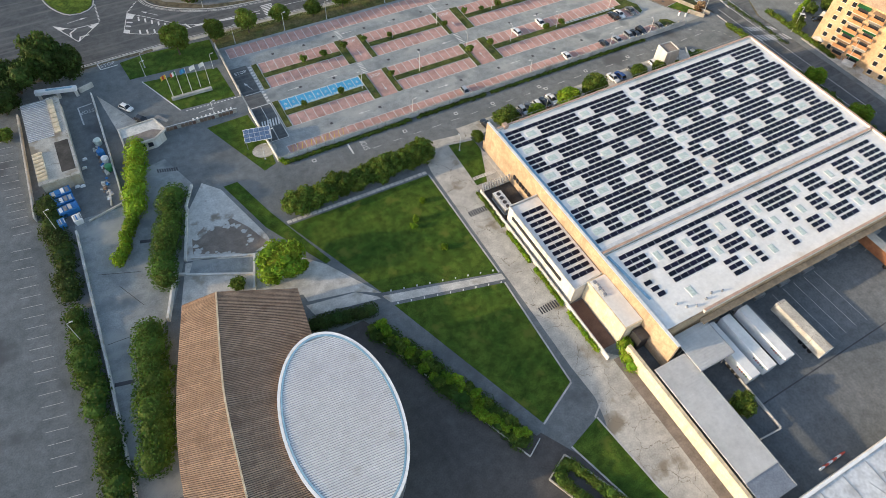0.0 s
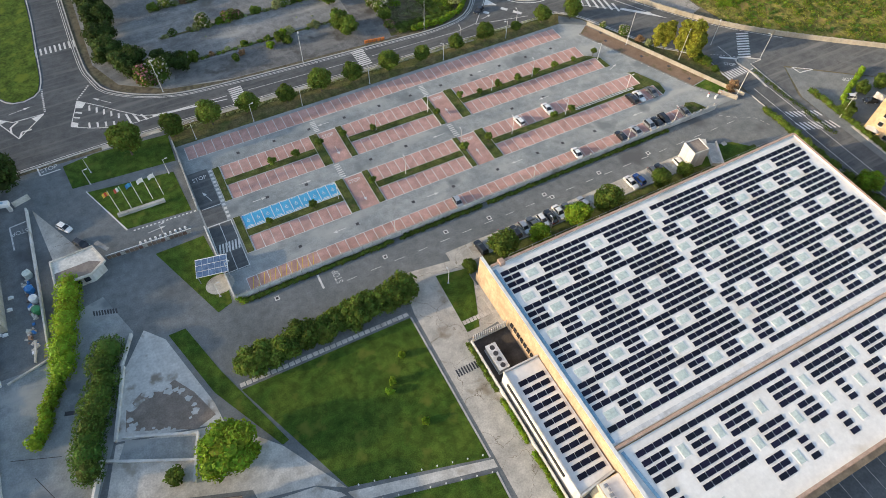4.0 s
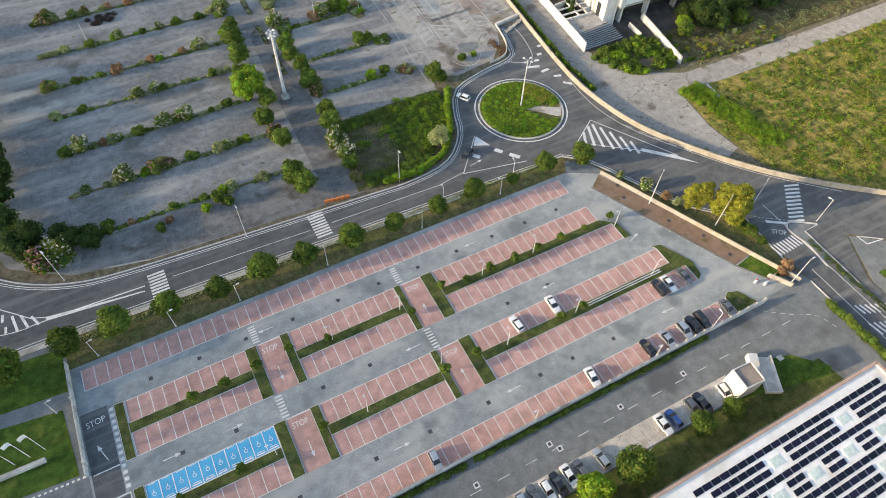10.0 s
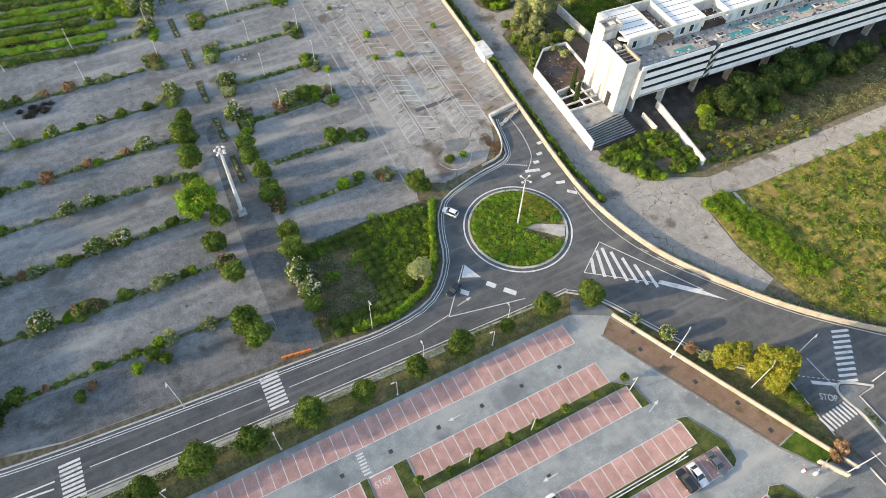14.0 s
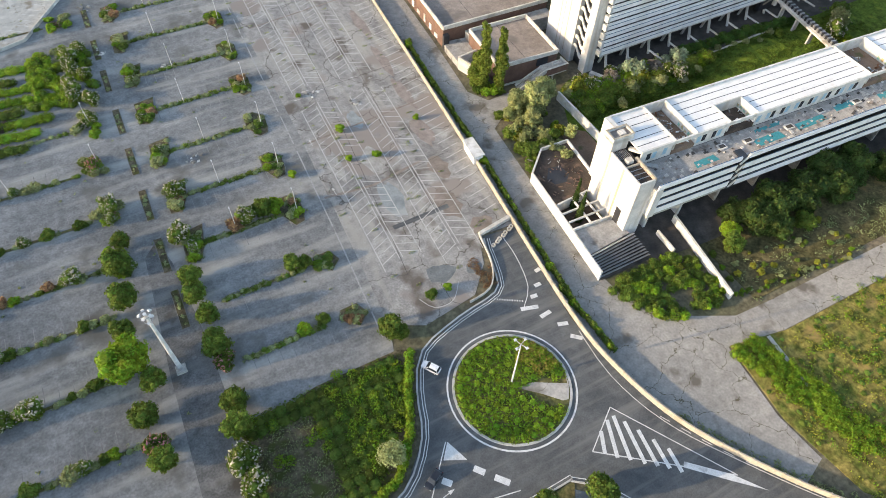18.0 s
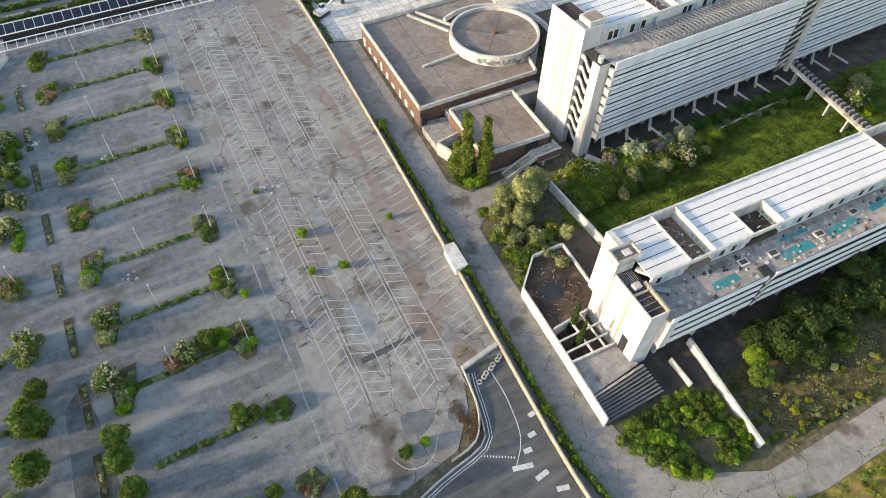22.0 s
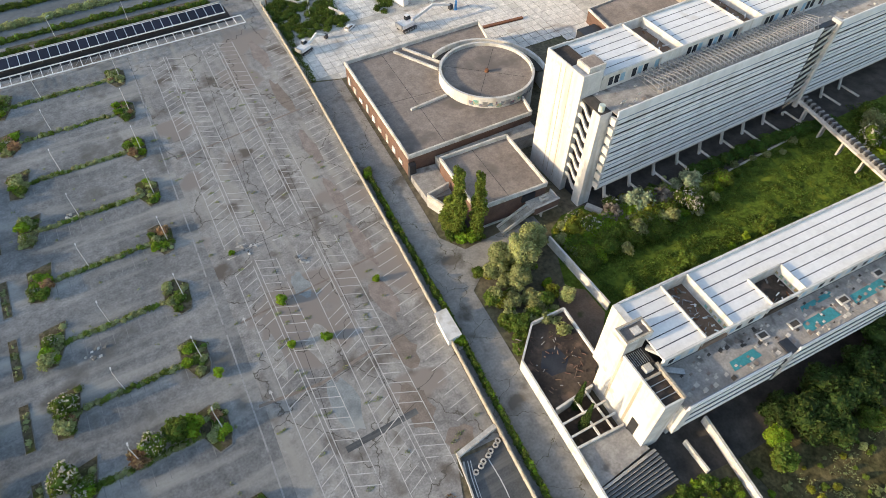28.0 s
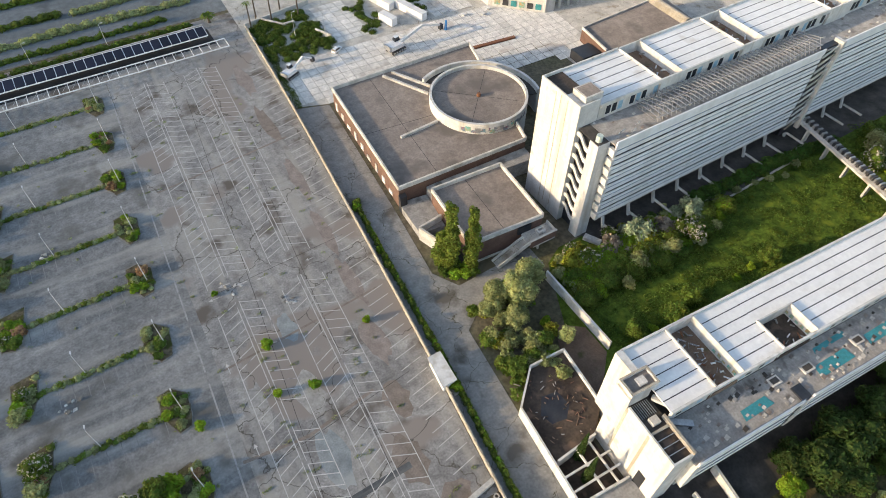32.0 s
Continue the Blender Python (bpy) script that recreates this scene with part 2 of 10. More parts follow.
shade("white_render", (0.56, 0.55, 0.52), (0.66, 0.65, 0.62), 0.15, 2.0, rough=0.8, streak=((0.47, 0.44, 0.38), (0.6, 0.6, 0.05)), stain=(0.50, 0.47, 0.41), stain_scale=0.3, stain_at=0.62, grain=0.07)
shade("white_panel", (0.78, 0.78, 0.775), (0.85, 0.85, 0.84), 0.2, 2.0, rough=0.7, streak=((0.68, 0.675, 0.65), (0.4, 0.4, 0.08)), grain=0.05)
shade("white_roof", (0.72, 0.70, 0.655), (0.79, 0.775, 0.74), 0.1, 1.5, rough=0.6, stain=(0.62, 0.585, 0.52), stain_scale=0.12, stain_at=0.6, grain=0.05)
shade("ribbed_white", (0.70, 0.685, 0.65), (0.78, 0.77, 0.745), 0.1, 1.5, rough=0.55, stain=(0.62, 0.58, 0.52), stain_scale=0.15, stain_at=0.62, grain=0.05)
shade("orange_render", (0.45, 0.325, 0.208), (0.53, 0.390, 0.255), 0.2, 2.0, rough=0.85, streak=((0.37, 0.265, 0.17), (0.5, 0.5, 0.06)))
shade("cream_render", (0.638, 0.539, 0.380), (0.726, 0.627, 0.462), 0.2, 2.0, rough=0.85, streak=((0.550, 0.462, 0.330), (0.6, 0.6, 0.06)))
shade("yellow_render", (0.55, 0.400, 0.245), (0.62, 0.460, 0.295), 0.2, 2.0, rough=0.85, vary=0.05)
shade("orange_flats", (0.46, 0.22, 0.10), (0.54, 0.28, 0.13), 0.3, 2.0, rough=0.85)
shade("kerb_old", (0.17, 0.16, 0.145), (0.25, 0.24, 0.215), 0.4, 4.0, stain=(0.12, 0.11, 0.08), stain_scale=0.5)
shade("soil_dry", (0.085, 0.075, 0.045), (0.165, 0.135, 0.085), 0.3, 2.0, rough=0.95, bump=0.8, stain=(0.075, 0.085, 0.025), stain_scale=0.35, stain_at=0.52, grain=0.35)
shade("basin_coat", (0.50, 0.49, 0.46), (0.60, 0.59, 0.56), 0.2, 2.0, stain=(0.27, 0.235, 0.19), stain_scale=0.2, stain_at=0.57, grain=0.12)
shade("sheet_rose", (0.660, 0.643, 0.649), (0.737, 0.721, 0.721), 0.12, 1.5, rough=0.5, metal=0.1, stain=(0.594, 0.567, 0.550), stain_scale=0.3, stain_at=0.64, grain=0.05)
shade("rail_brown", (0.20, 0.135, 0.10), (0.28, 0.20, 0.15), 0.5, 3.0, rough=0.6, metal=0.2)
shade("coping_red", (0.40, 0.285, 0.225), (0.48, 0.35, 0.285), 0.5, 3.0)
shade("terracotta", (0.426, 0.293, 0.202), (0.532, 0.386, 0.274), 0.3, 3.0, rough=0.85, stain=(0.347, 0.230, 0.162), stain_scale=0.3, vary=0.1)
shade("metal_sheet", (0.56, 0.57, 0.57), (0.64, 0.65, 0.65), 0.15, 1.5, rough=0.5, metal=0.1, stain=(0.40, 0.40, 0.40), stain_scale=0.25, stain_at=0.6)
shade("metal_grey", (0.33, 0.34, 0.35), (0.42, 0.43, 0.44), 0.5, 3.0, rough=0.45, metal=0.6)
shade("metal_dark", (0.05, 0.05, 0.055), (0.08, 0.08, 0.085), 0.5, 3.0, rough=0.5, metal=0.4)
shade("gutter_blue", (0.20, 0.38, 0.50), (0.32, 0.48, 0.58), 0.5, 3.0, rough=0.35, bump=0)
shade("rust", (0.20, 0.085, 0.045), (0.28, 0.13, 0.07), 0.6, 4.0, rough=0.9)
shade("brick_brown", (0.14, 0.085, 0.065), (0.20, 0.12, 0.09), 0.5, 5.0, bump=0.4)
shade("roof_felt", (0.230, 0.193, 0.167), (0.310, 0.265, 0.230), 0.08, 2.0, stain=(0.172, 0.149, 0.132), stain_scale=0.1, stain_at=0.55)
shade("roof_debris", (0.26, 0.25, 0.235), (0.40, 0.385, 0.36), 0.5, 2.5, stain=(0.16, 0.148, 0.135), stain_scale=0.3, bump=0.6)
shade("teal_sheet", (0.03, 0.22, 0.24), (0.05, 0.30, 0.32), 0.6, 3.0, rough=0.6)
shade("court_grass", (0.060, 0.106, 0.015), (0.106, 0.157, 0.022), 0.2, 1.5, rough=0.95, bump=1.0, stain=(0.153, 0.200, 0.025), stain_scale=0.25, stain_at=0.55, grain=0.35)
# Dark strip colour: dirt and shade of the tile grooves together.
shade("roof_groove_shade", (0.14, 0.10, 0.075), (0.18, 0.13, 0.10), 0.4, 3.0)
shade("wall_tan", (0.368, 0.333, 0.276), (0.471, 0.431, 0.356), 0.4, 3.0, streak=((0.345, 0.299, 0.218), (0.7, 0.7, 0.08)))
shade("gravel_red", (0.19, 0.125, 0.085), (0.25, 0.175, 0.125), 0.4, 3.0, bump=0.5, stain=(0.12, 0.11, 0.05), stain_scale=0.3)
shade("patch_brown", (0.21, 0.175, 0.145), (0.28, 0.235, 0.20), 0.3, 3.0)
shade("patch_pink", (0.255, 0.215, 0.19), (0.315, 0.27, 0.24), 0.3, 3.0)
shade("marking_old", (0.33, 0.325, 0.315), (0.43, 0.42, 0.405), 0.4, 3.0, stain=(0.24, 0.232, 0.222), stain_scale=0.4, stain_at=0.52)
shade("marking_faint", (0.225, 0.22, 0.212), (0.30, 0.29, 0.28), 0.4, 3.0, stain=(0.20, 0.195, 0.19), stain_scale=0.3, stain_at=0.52)
shade("leaf_gold", (0.215, 0.240, 0.032), (0.340, 0.335, 0.045), 0.4, 3.0, rough=0.6, bump=0, vary=0.12, island=0.45)
shade("leaf_dead", (0.045, 0.037, 0.033), (0.085, 0.07, 0.06), 0.5, 3.0, rough=0.8, bump=0, island=0.3)
shade("slope_grass", (0.058, 0.060, 0.024), (0.135, 0.112, 0.054), 0.18, 1.5, rough=0.95, bump=1.0, stain=(0.20, 0.14, 0.06), stain_scale=0.12, stain_at=0.6, grain=0.4)
shade("silt", (0.045, 0.034, 0.028), (0.095, 0.072, 0.055), 0.25, 2.0, bump=0.5, stain=(0.16, 0.11, 0.08), stain_scale=0.35, stain_at=0.56)
# The blue of reflected sky is put into this base colour.
shade("glazing", (0.07, 0.12, 0.21), (0.13, 0.20, 0.31), 1.2, 3.0, rough=0.25, bump=0)
# Near-black: shade of openings and recesses put into colour; also dark water.
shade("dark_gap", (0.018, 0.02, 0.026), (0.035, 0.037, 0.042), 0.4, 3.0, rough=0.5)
# Dirt on floors and in seams; also shade put into colour below the blocks.
shade("grime_and_shade", (0.05, 0.045, 0.04), (0.10, 0.09, 0.08), 0.3, 2.0, bump=0.4)
shade("plaza_slab", (0.625, 0.600, 0.550), (0.750, 0.719, 0.663), 0.1, 2.0, stain=(0.475, 0.413, 0.350), stain_scale=0.09, vary=0.08)
shade("pv_cell", (0.007, 0.008, 0.018), (0.011, 0.012, 0.026), 0.6, 4.0, rough=0.3, bump=0, vary=0.3, island=0.3)
shade("glass", (0.02, 0.025, 0.03), (0.03, 0.035, 0.045), 0.5, 2.0, rough=0.08, bump=0)
shade("dome", (0.46, 0.545, 0.50), (0.57, 0.635, 0.58), 0.5, 2.0, rough=0.3, bump=0)
shade("tyre", (0.012, 0.012, 0.013), (0.02, 0.02, 0.02), 1.0, 8.0, rough=0.8)
shade("car_white", (0.72, 0.72, 0.71), (0.76, 0.76, 0.75), 0.5, 3.0, rough=0.25, bump=0, coat=0.6)
shade("car_silver", (0.42, 0.44, 0.46), (0.46, 0.48, 0.50), 0.5, 3.0, rough=0.28, bump=0, metal=0.5, coat=0.6)
shade("car_grey", (0.12, 0.13, 0.14), (0.15, 0.16, 0.17), 0.5, 3.0, rough=0.28, bump=0, metal=0.3, coat=0.6)
shade("car_black", (0.012, 0.012, 0.014), (0.018, 0.018, 0.02), 0.5, 3.0, rough=0.2, bump=0, coat=0.8)
shade("car_blue", (0.02, 0.06, 0.22), (0.03, 0.08, 0.26), 0.5, 3.0, rough=0.25, bump=0, coat=0.6)
shade("lamp_red", (0.45, 0.01, 0.01), (0.5, 0.02, 0.02), 1.0, 5.0, rough=0.3, bump=0)
shade("sky_tint", (0.10, 0.45, 0.42), (0.55, 0.35, 0.15), 0.9, 1.5, rough=0.8, bump=0)
shade("plastic_blue", (0.02, 0.16, 0.42), (0.03, 0.22, 0.50), 0.8, 4.0, rough=0.5)
shade("plastic_green", (0.03, 0.20, 0.08), (0.04, 0.25, 0.10), 0.8, 4.0, rough=0.5)


# ---- mesh building ----
class Geo:
    """Collects corners and faces of one mesh."""

    def __init__(self):
        self.v, self.f = [], []

    def add(self, vs, fs):
        n = len(self.v)
        self.v += [tuple(p) for p in vs]
        self.f += [tuple(i + n for i in q) for q in fs]
        return self

    def prism(self, poly, z0, z1):
        """An upright prism over a plan outline, counter-clockwise."""
        n = len(poly)
        a = sum(poly[i][0] * poly[(i + 1) % n][1] - poly[(i + 1) % n][0] * poly[i][1] for i in range(n))
        if a < 0:
            poly = poly[::-1]
        vs = [(x, y, z0) for x, y in poly] + [(x, y, z1) for x, y in poly]
        return self.add(vs, [tuple(range(n, 2 * n)), tuple(range(n - 1, -1, -1))] + [(i, (i + 1) % n, n + (i + 1) % n, n + i) for i in range(n)])

    def box(self, x0, y0, z0, x1, y1, z1):
        return self.prism([(x0, y0), (x1, y0), (x1, y1), (x0, y1)], z0, z1)

    def bar(self, a, b, w, z0, z1):
        """A straight upright strip of width w from a to b in plan."""
        d = Vector((b[0] - a[0], b[1] - a[1])).normalized() * (w / 2)
        return self.prism([(a[0] - d.y, a[1] + d.x), (a[0] + d.y, a[1] - d.x), (b[0] + d.y, b[1] - d.x), (b[0] - d.y, b[1] + d.x)], z0, z1)

    def rod(self, a, b, r0, r1=None, n=6):
        """A round bar from a to b in space."""
        a, b, r1 = Vector(a), Vector(b), r0 if r1 is None else r1
        q = (b - a).to_track_quat("Z", "Y")
        vs = []
        for p, r in ((a, r0), (b, r1)):
            vs += [p + q @ Vector((r * math.cos(6.28319 * i / n), r * math.sin(6.28319 * i / n), 0)) for i in range(n)]
        return self.add(vs, [tuple(range(n - 1, -1, -1)), tuple(range(n, 2 * n))] + [(i, (i + 1) % n, n + (i + 1) % n, n + i) for i in range(n)])

    def beam(self, a, b, w, h):
        """A square bar from a to b in space."""
        a, b = Vector(a), Vector(b)
        q = (b - a).to_track_quat("Z", "Y")
        c = [(-w / 2, -h / 2), (w / 2, -h / 2), (w / 2, h / 2), (-w / 2, h / 2)]
        vs = [p + q @ Vector((x, y, 0)) for p in (a, b) for x, y in c]
        return self.add(vs, [(3, 2, 1, 0), (4, 5, 6, 7)] + [(i, (i + 1) % 4, 4 + (i + 1) % 4, 4 + i) for i in range(4)])

    def ring(self, cx, cy, r0, r1, z0, z1, n=64, a0=0.0, a1=6.283185):
        """A ring or an arc of wall."""
        full = a1 - a0 > 6.28
        k = n if full else n + 1
        vs = [(cx + r * math.cos(a0 + (a1 - a0) * i / n), cy + r * math.sin(a0 + (a1 - a0) * i / n), z) for i in range(k) for r, z in ((r0, z0), (r1, z0), (r1, z1), (r0, z1))]
        fs = [(4 * i + s, 4 * i + (s + 1) % 4, 4 * ((i + 1) % k) + (s + 1) % 4, 4 * ((i + 1) % k) + s) for i in range(n) for s in range(4)]
        fs = [q[::-1] for q in fs]
        if not full:
            fs += [(0, 1, 2, 3), (4 * n + 3, 4 * n + 2, 4 * n + 1, 4 * n)]
        return self.add(vs, fs)

    def mesh(self, name, mat):
        me = bpy.data.meshes.new(name)
        me.from_pydata(self.v, [], self.f)
        me.materials.append(MATS[mat])
        me.update()
        return me


def part(name, geo, mat, parent=None, label="", kind=""):
    """One mesh object under a thing or a part."""
    ob = new(name, geo.mesh(name, mat) if isinstance(geo, Geo) else geo)
    if parent:
        ob.parent = parent
    if label or kind:
        tagged(ob, label=label, kind=kind)
    return ob


def thing(name, label, category, at=None, group="", kind=""):
    """An Empty at the base of a thing, that carries its parts."""
    ob = new(name)
    if at:
        ob.matrix_basis = at if isinstance(at, Matrix) else pose(*at)
    return tagged(ob, label, category, group, kind)


def solid(name, geo, mat, label, category, kind="structure", group=""):
    """A thing, or a piece of the setting, that is one mesh."""
    return tagged(part(name, geo, mat), label, category, group, kind)


def curve_pts(ctrl, step=2.0):
    """A smooth line through a few plan points."""
    out, n = [], len(ctrl)
    for i in range(n - 1):
        p0, p1, p2, p3 = (Vector(ctrl[max(0, min(n - 1, j))]) for j in (i - 1, i, i + 1, i + 2))
        k = max(2, int((p2 - p1).length / step))
        for s in range(k):
            t = s / k
            out.append(tuple(0.5 * ((2 * p1) + (p2 - p0) * t + (2 * p0 - 5 * p1 + 4 * p2 - p3) * t * t + (3 * p1 - p0 - 3 * p2 + p3) * t ** 3)))
    return out + [tuple(ctrl[-1])]


def ribbon(geo, line, w, z0, z1, shift=0.0):
    """A strip of width w along a plan line, mitred, as one solid."""
    L, R = [], []
    for i, p in enumerate(line):
        a, b = Vector(line[max(0, i - 1)]), Vector(line[min(len(line) - 1, i + 1)])
        d = (b - a).normalized()
        nrm = Vector((-d.y, d.x))
        L.append(Vector(p) + nrm * (shift + w / 2))
        R.append(Vector(p) + nrm * (shift - w / 2))
    n = len(line)
    vs = [(q.x, q.y, z) for z in (z1, z0) for side in (L, R) for q in side]
    fs = []
    for i in range(n - 1):
        fs += [(n + i, n + i + 1, i + 1, i), (2 * n + i, 2 * n + i + 1, 3 * n + i + 1, 3 * n + i), (i, i + 1, 2 * n + i + 1, 2 * n + i), (3 * n + i, 3 * n + i + 1, n + i + 1, n + i)]
    fs += [(0, 2 * n, 3 * n, n), (n - 1, 2 * n - 1, 4 * n - 1, 3 * n - 1)]
    return geo.add(vs, fs)


def dashes(geo, line, on, off, w, z):
    """A broken line of paint along a plan line."""
    s, nxt = 0.0, 0.0
    for a, b in zip(line, line[1:]):
        a, b = Vector(a), Vector(b)
        l = (b - a).length
        while nxt < s + l:
            p = a + (b - a) * ((nxt - s) / l)
            geo.bar(p, p + (b - a).normalized() * on, w, z, z + 0.006)
            nxt += on + off
        s += l

# ---- ground, roads and pavements ----
solid("ground", Geo().box(-2500, -2500, -1.0, 2500, 2500, -0.06), "earth", "dry earth and rough grass round the site", "ground")
solid("pavement_south", Geo().prism([(-75, -60), (176, -60), (176, 60), (174.5, 119), (151, 170), (144, 176), (86, 177.6), (39, 179), (-75, 178)], -0.3, 0.0), "asphalt", "grey asphalt round the lawns and the warehouse", "pavement")
solid("road_main", Geo().prism([(-80, 178.2), (5, 180.3), (39, 179.9), (85, 178.2), (140, 176.6), (146, 176.4), (151.4, 170.8), (157.5, 160), (164, 148.4), (174.2, 138.5), (174.8, 119), (176.3, 60), (176.3, -60), (190, -60), (188.5, 80), (187, 112), (193, 124), (230, 96), (236, 110), (204, 134), (189, 148), (179, 161), (170.6, 175), (166.6, 190), (165.5, 205), (168, 232), (159.6, 233), (157, 222), (154.2, 218), (144, 216), (133.5, 212.5), (128.7, 205), (125.2, 196), (118, 188.7), (107, 186.4), (91, 187), (42, 190.2), (25, 193), (13, 200), (8, 208), (6, 230), (6, 420), (-6, 420), (-6, 262), (-80, 262)], -0.3, 0.02), "asphalt_road", "dark asphalt road with a roundabout and painted markings", "road")
solid("pavement_old_lot", Geo().prism([(9, 430), (9, 215), (14, 203), (26, 195), (42, 191.5), (92, 188.4), (95, 212), (128, 214.4), (130, 221), (133.5, 288), (135, 391), (104, 391), (104, 430)], -0.3, 0.0), "asphalt_bay", "worn cracked asphalt of an abandoned car park, sun streaks in its colour", "pavement")
solid("pavement_bus_lot", Geo().prism([(130, 221), (137, 217.5), (150, 219.5), (156, 226), (159, 233.5), (168, 233), (171.3, 267), (175, 309), (178.3, 355), (181, 399), (182, 412), (40, 412), (40, 391.1), (135.1, 391.1), (134.0, 326), (133.4, 288)], -0.3, 0.012), "asphalt_old", "bleached patchy asphalt with worn herringbone bays", "pavement")
solid("pavement_lane", Geo().prism([(167, 192), (170, 177), (179, 162.5), (184, 156), (190, 158), (189, 168), (191, 184), (205, 181.5), (400, 179), (400, 188), (268, 187.5), (208, 188.5), (198, 189), (186, 195), (179, 204), (178, 212), (179.5, 240), (181.5, 264), (190, 270), (206, 270), (206, 276), (186, 275), (182.5, 281), (184.5, 302), (188, 349), (178.4, 352), (175.3, 309), (171.6, 267), (168.4, 233), (166.3, 206)], -0.3, 0.004), "asphalt_verge", "bleached cracked asphalt lane with weeds in its joints", "pavement")
solid("pavement_east", Geo().prism([(188, 60), (260, 40), (260, 90), (231, 95), (193, 123), (187.5, 111)], -0.3, 0.008), "asphalt", "grey asphalt forecourt beside the junction", "pavement")
solid("pavement_yard", Geo().prism([(67.5, -60), (175, -60), (175, 30.2), (83.5, 30.2), (67.5, 26)], -0.2, 0.008), "asphalt_yard", "dark asphalt lorry yard with light tyre stains", "pavement")
solid("pavement_court", Geo().prism([(14, 66), (22, 66), (41, 29), (52, 10), (40, -60), (-12, -60), (-12, 40)], -0.2, 0.008), "court_tarmac", "dark tarmac court beside the oval roof", "pavement")
solid("pavement_parking", Geo().prism([(21.8, 119), (157, 119), (170.5, 119.4), (150.5, 167.2), (143.2, 171.2), (21.8, 171.2)], -0.2, 0.012), "asphalt_lot", "grey asphalt aisles of the car park", "pavement")
solid("pavement_street_west", Geo().prism([(-75, -60), (-37, -60), (-37, 140), (-33, 178), (-75, 178)], -0.2, 0.01), "asphalt", "pale grey street with faint bay lines", "pavement")
solid("path_warehouse", Geo().prism([(57.5, 108.5), (71, 106.5), (71.8, 99), (72.2, 88), (63.2, 87), (63.2, 36), (66.5, 33), (66.5, -20), (57, -20), (50.5, 8), (55, 24), (56, 28), (55.6, 36), (55.8, 98)], -0.2, 0.016), "concrete", "pale worn concrete path beside the warehouse", "pavement")
solid("lane_diagonal", Geo().prism([(-4, 139), (4, 139), (10.5, 118), (16, 99), (27, 70), (44.5, 27.5), (41, 27), (24.5, 66), (21, 73), (12.5, 99), (6, 117)], -0.2, 0.012), "asphalt", "narrow asphalt lane between the lawns", "pavement")
solid("pavement_hedge_walk", Geo().prism([(-27.4, 122), (-16.4, 121.6), (-11, 131.4), (-3.4, 133), (0.6, 121.2), (-3, 114), (-8, 98.4), (-13, 88), (-16.6, 84), (-20, 48), (-29.6, 48)], -0.1, 0.013), "asphalt_lot", "wide pale walkway between the tall hedges", "pavement")
# lawns
for poly in ([(17, 98), (54.5, 97.4), (54.6, 63.2), (28.6, 70.6)], [(29.6, 66.4), (54.3, 60.2), (53.4, 33.2), (43.6, 28.6)], [(53.6, 24.4), (46, 22), (50.5, 6), (56.5, -16), (61.5, -16), (55.6, 8)], [(64.5, 104.5), (71.5, 103.2), (71.6, 99.4), (67, 88.6), (64, 88.6)], [(9.5, 139.4), (20.8, 139.6), (22, 127), (21.4, 118.8), (18, 117.6)], [(-1, 165.6), (19.5, 163), (20.3, 148.6), (5.4, 149.6)], [(-4, 168.4), (21, 166.6), (21.4, 177), (3, 178.4), (-5, 177.2)], [(7, 117), (10.6, 117), (14.5, 104), (22, 84), (20.6, 83.6), (12, 100)]):
    solid("lawn", Geo().prism(poly, -0.1, 0.045), "lawn", "mown green lawn with uneven patches", "lawn", group="lawns")
for a, b in (((54.75, 97.4), (54.85, 63.2)), ((54.55, 60.2), (53.65, 33.2)), ((53.6, 33.0), (43.6, 28.3)), ((56.4, 26.6), (53.4, 24.6)), ((53.8, 24.4), (55.8, 8)), ((55.8, 8), (61.6, -16)), ((45.8, 22), (50.3, 6))):
    solid("kerb_lawn", Geo().bar(a, b, 0.35, -0.05, 0.07), "kerb", "pale flush kerb along the lawn", "kerb", group="lawn kerbs")
solid("verge", Geo().prism([(74.5, 96.7), (162, 96.7), (161, 103), (140, 104.2), (76, 104.4)], -0.1, 0.05), "turf_worn", "worn brown grass strip beside the warehouse", "verge")
solid("verge", Geo().prism([(22, 171.3), (143.2, 171.3), (146, 176), (86, 177.9), (39, 179.6), (22, 179.9)], -0.1, 0.05), "verge", "dry grass verge between car park and road", "verge")
solid("verge", Geo().prism([(95.4, 211), (93, 189), (107, 187), (117, 189.4), (124.4, 196.4), (128, 205.4), (132.6, 213), (129, 215), (111, 215)], -0.1, 0.06), "soil_dry", "overgrown verge beside the roundabout", "verge")
solid("verge", Geo().prism([(152, 166.8), (172.4, 119.8), (174, 138), (164, 147.6), (157, 159.6), (151.6, 169)], -0.1, 0.05), "verge", "dry grass strip along the boundary wall", "verge")
solid("bare_strip", Geo().prism([(146.3, 163.9), (150.4, 166.8), (167.4, 129.9), (162.1, 129.1)], -0.1, 0.03), "gravel_red", "strip of bare red-brown gravel by the wall", "ground")
solid("lawn", Geo().prism([(162.2, 128.8), (167.5, 129.6), (171.0, 121.9), (166.4, 122.6)], -0.1, 0.05), "lawn", "small triangle of rough grass by the street wall", "lawn", group="lawns")
for poly, what in (([(145.9, 164.0), (161.8, 128.9), (162.2, 129.1), (146.3, 164.2)], "kerb between the gravel strip and the drive"), ([(161.8, 128.9), (166.2, 122.4), (166.5, 122.6), (162.2, 129.1)], "kerb beside the small grass triangle")):
    solid("kerb_drive", Geo().prism(poly, -0.05, 0.1), "kerb_old", "low grey " + what, "kerb")
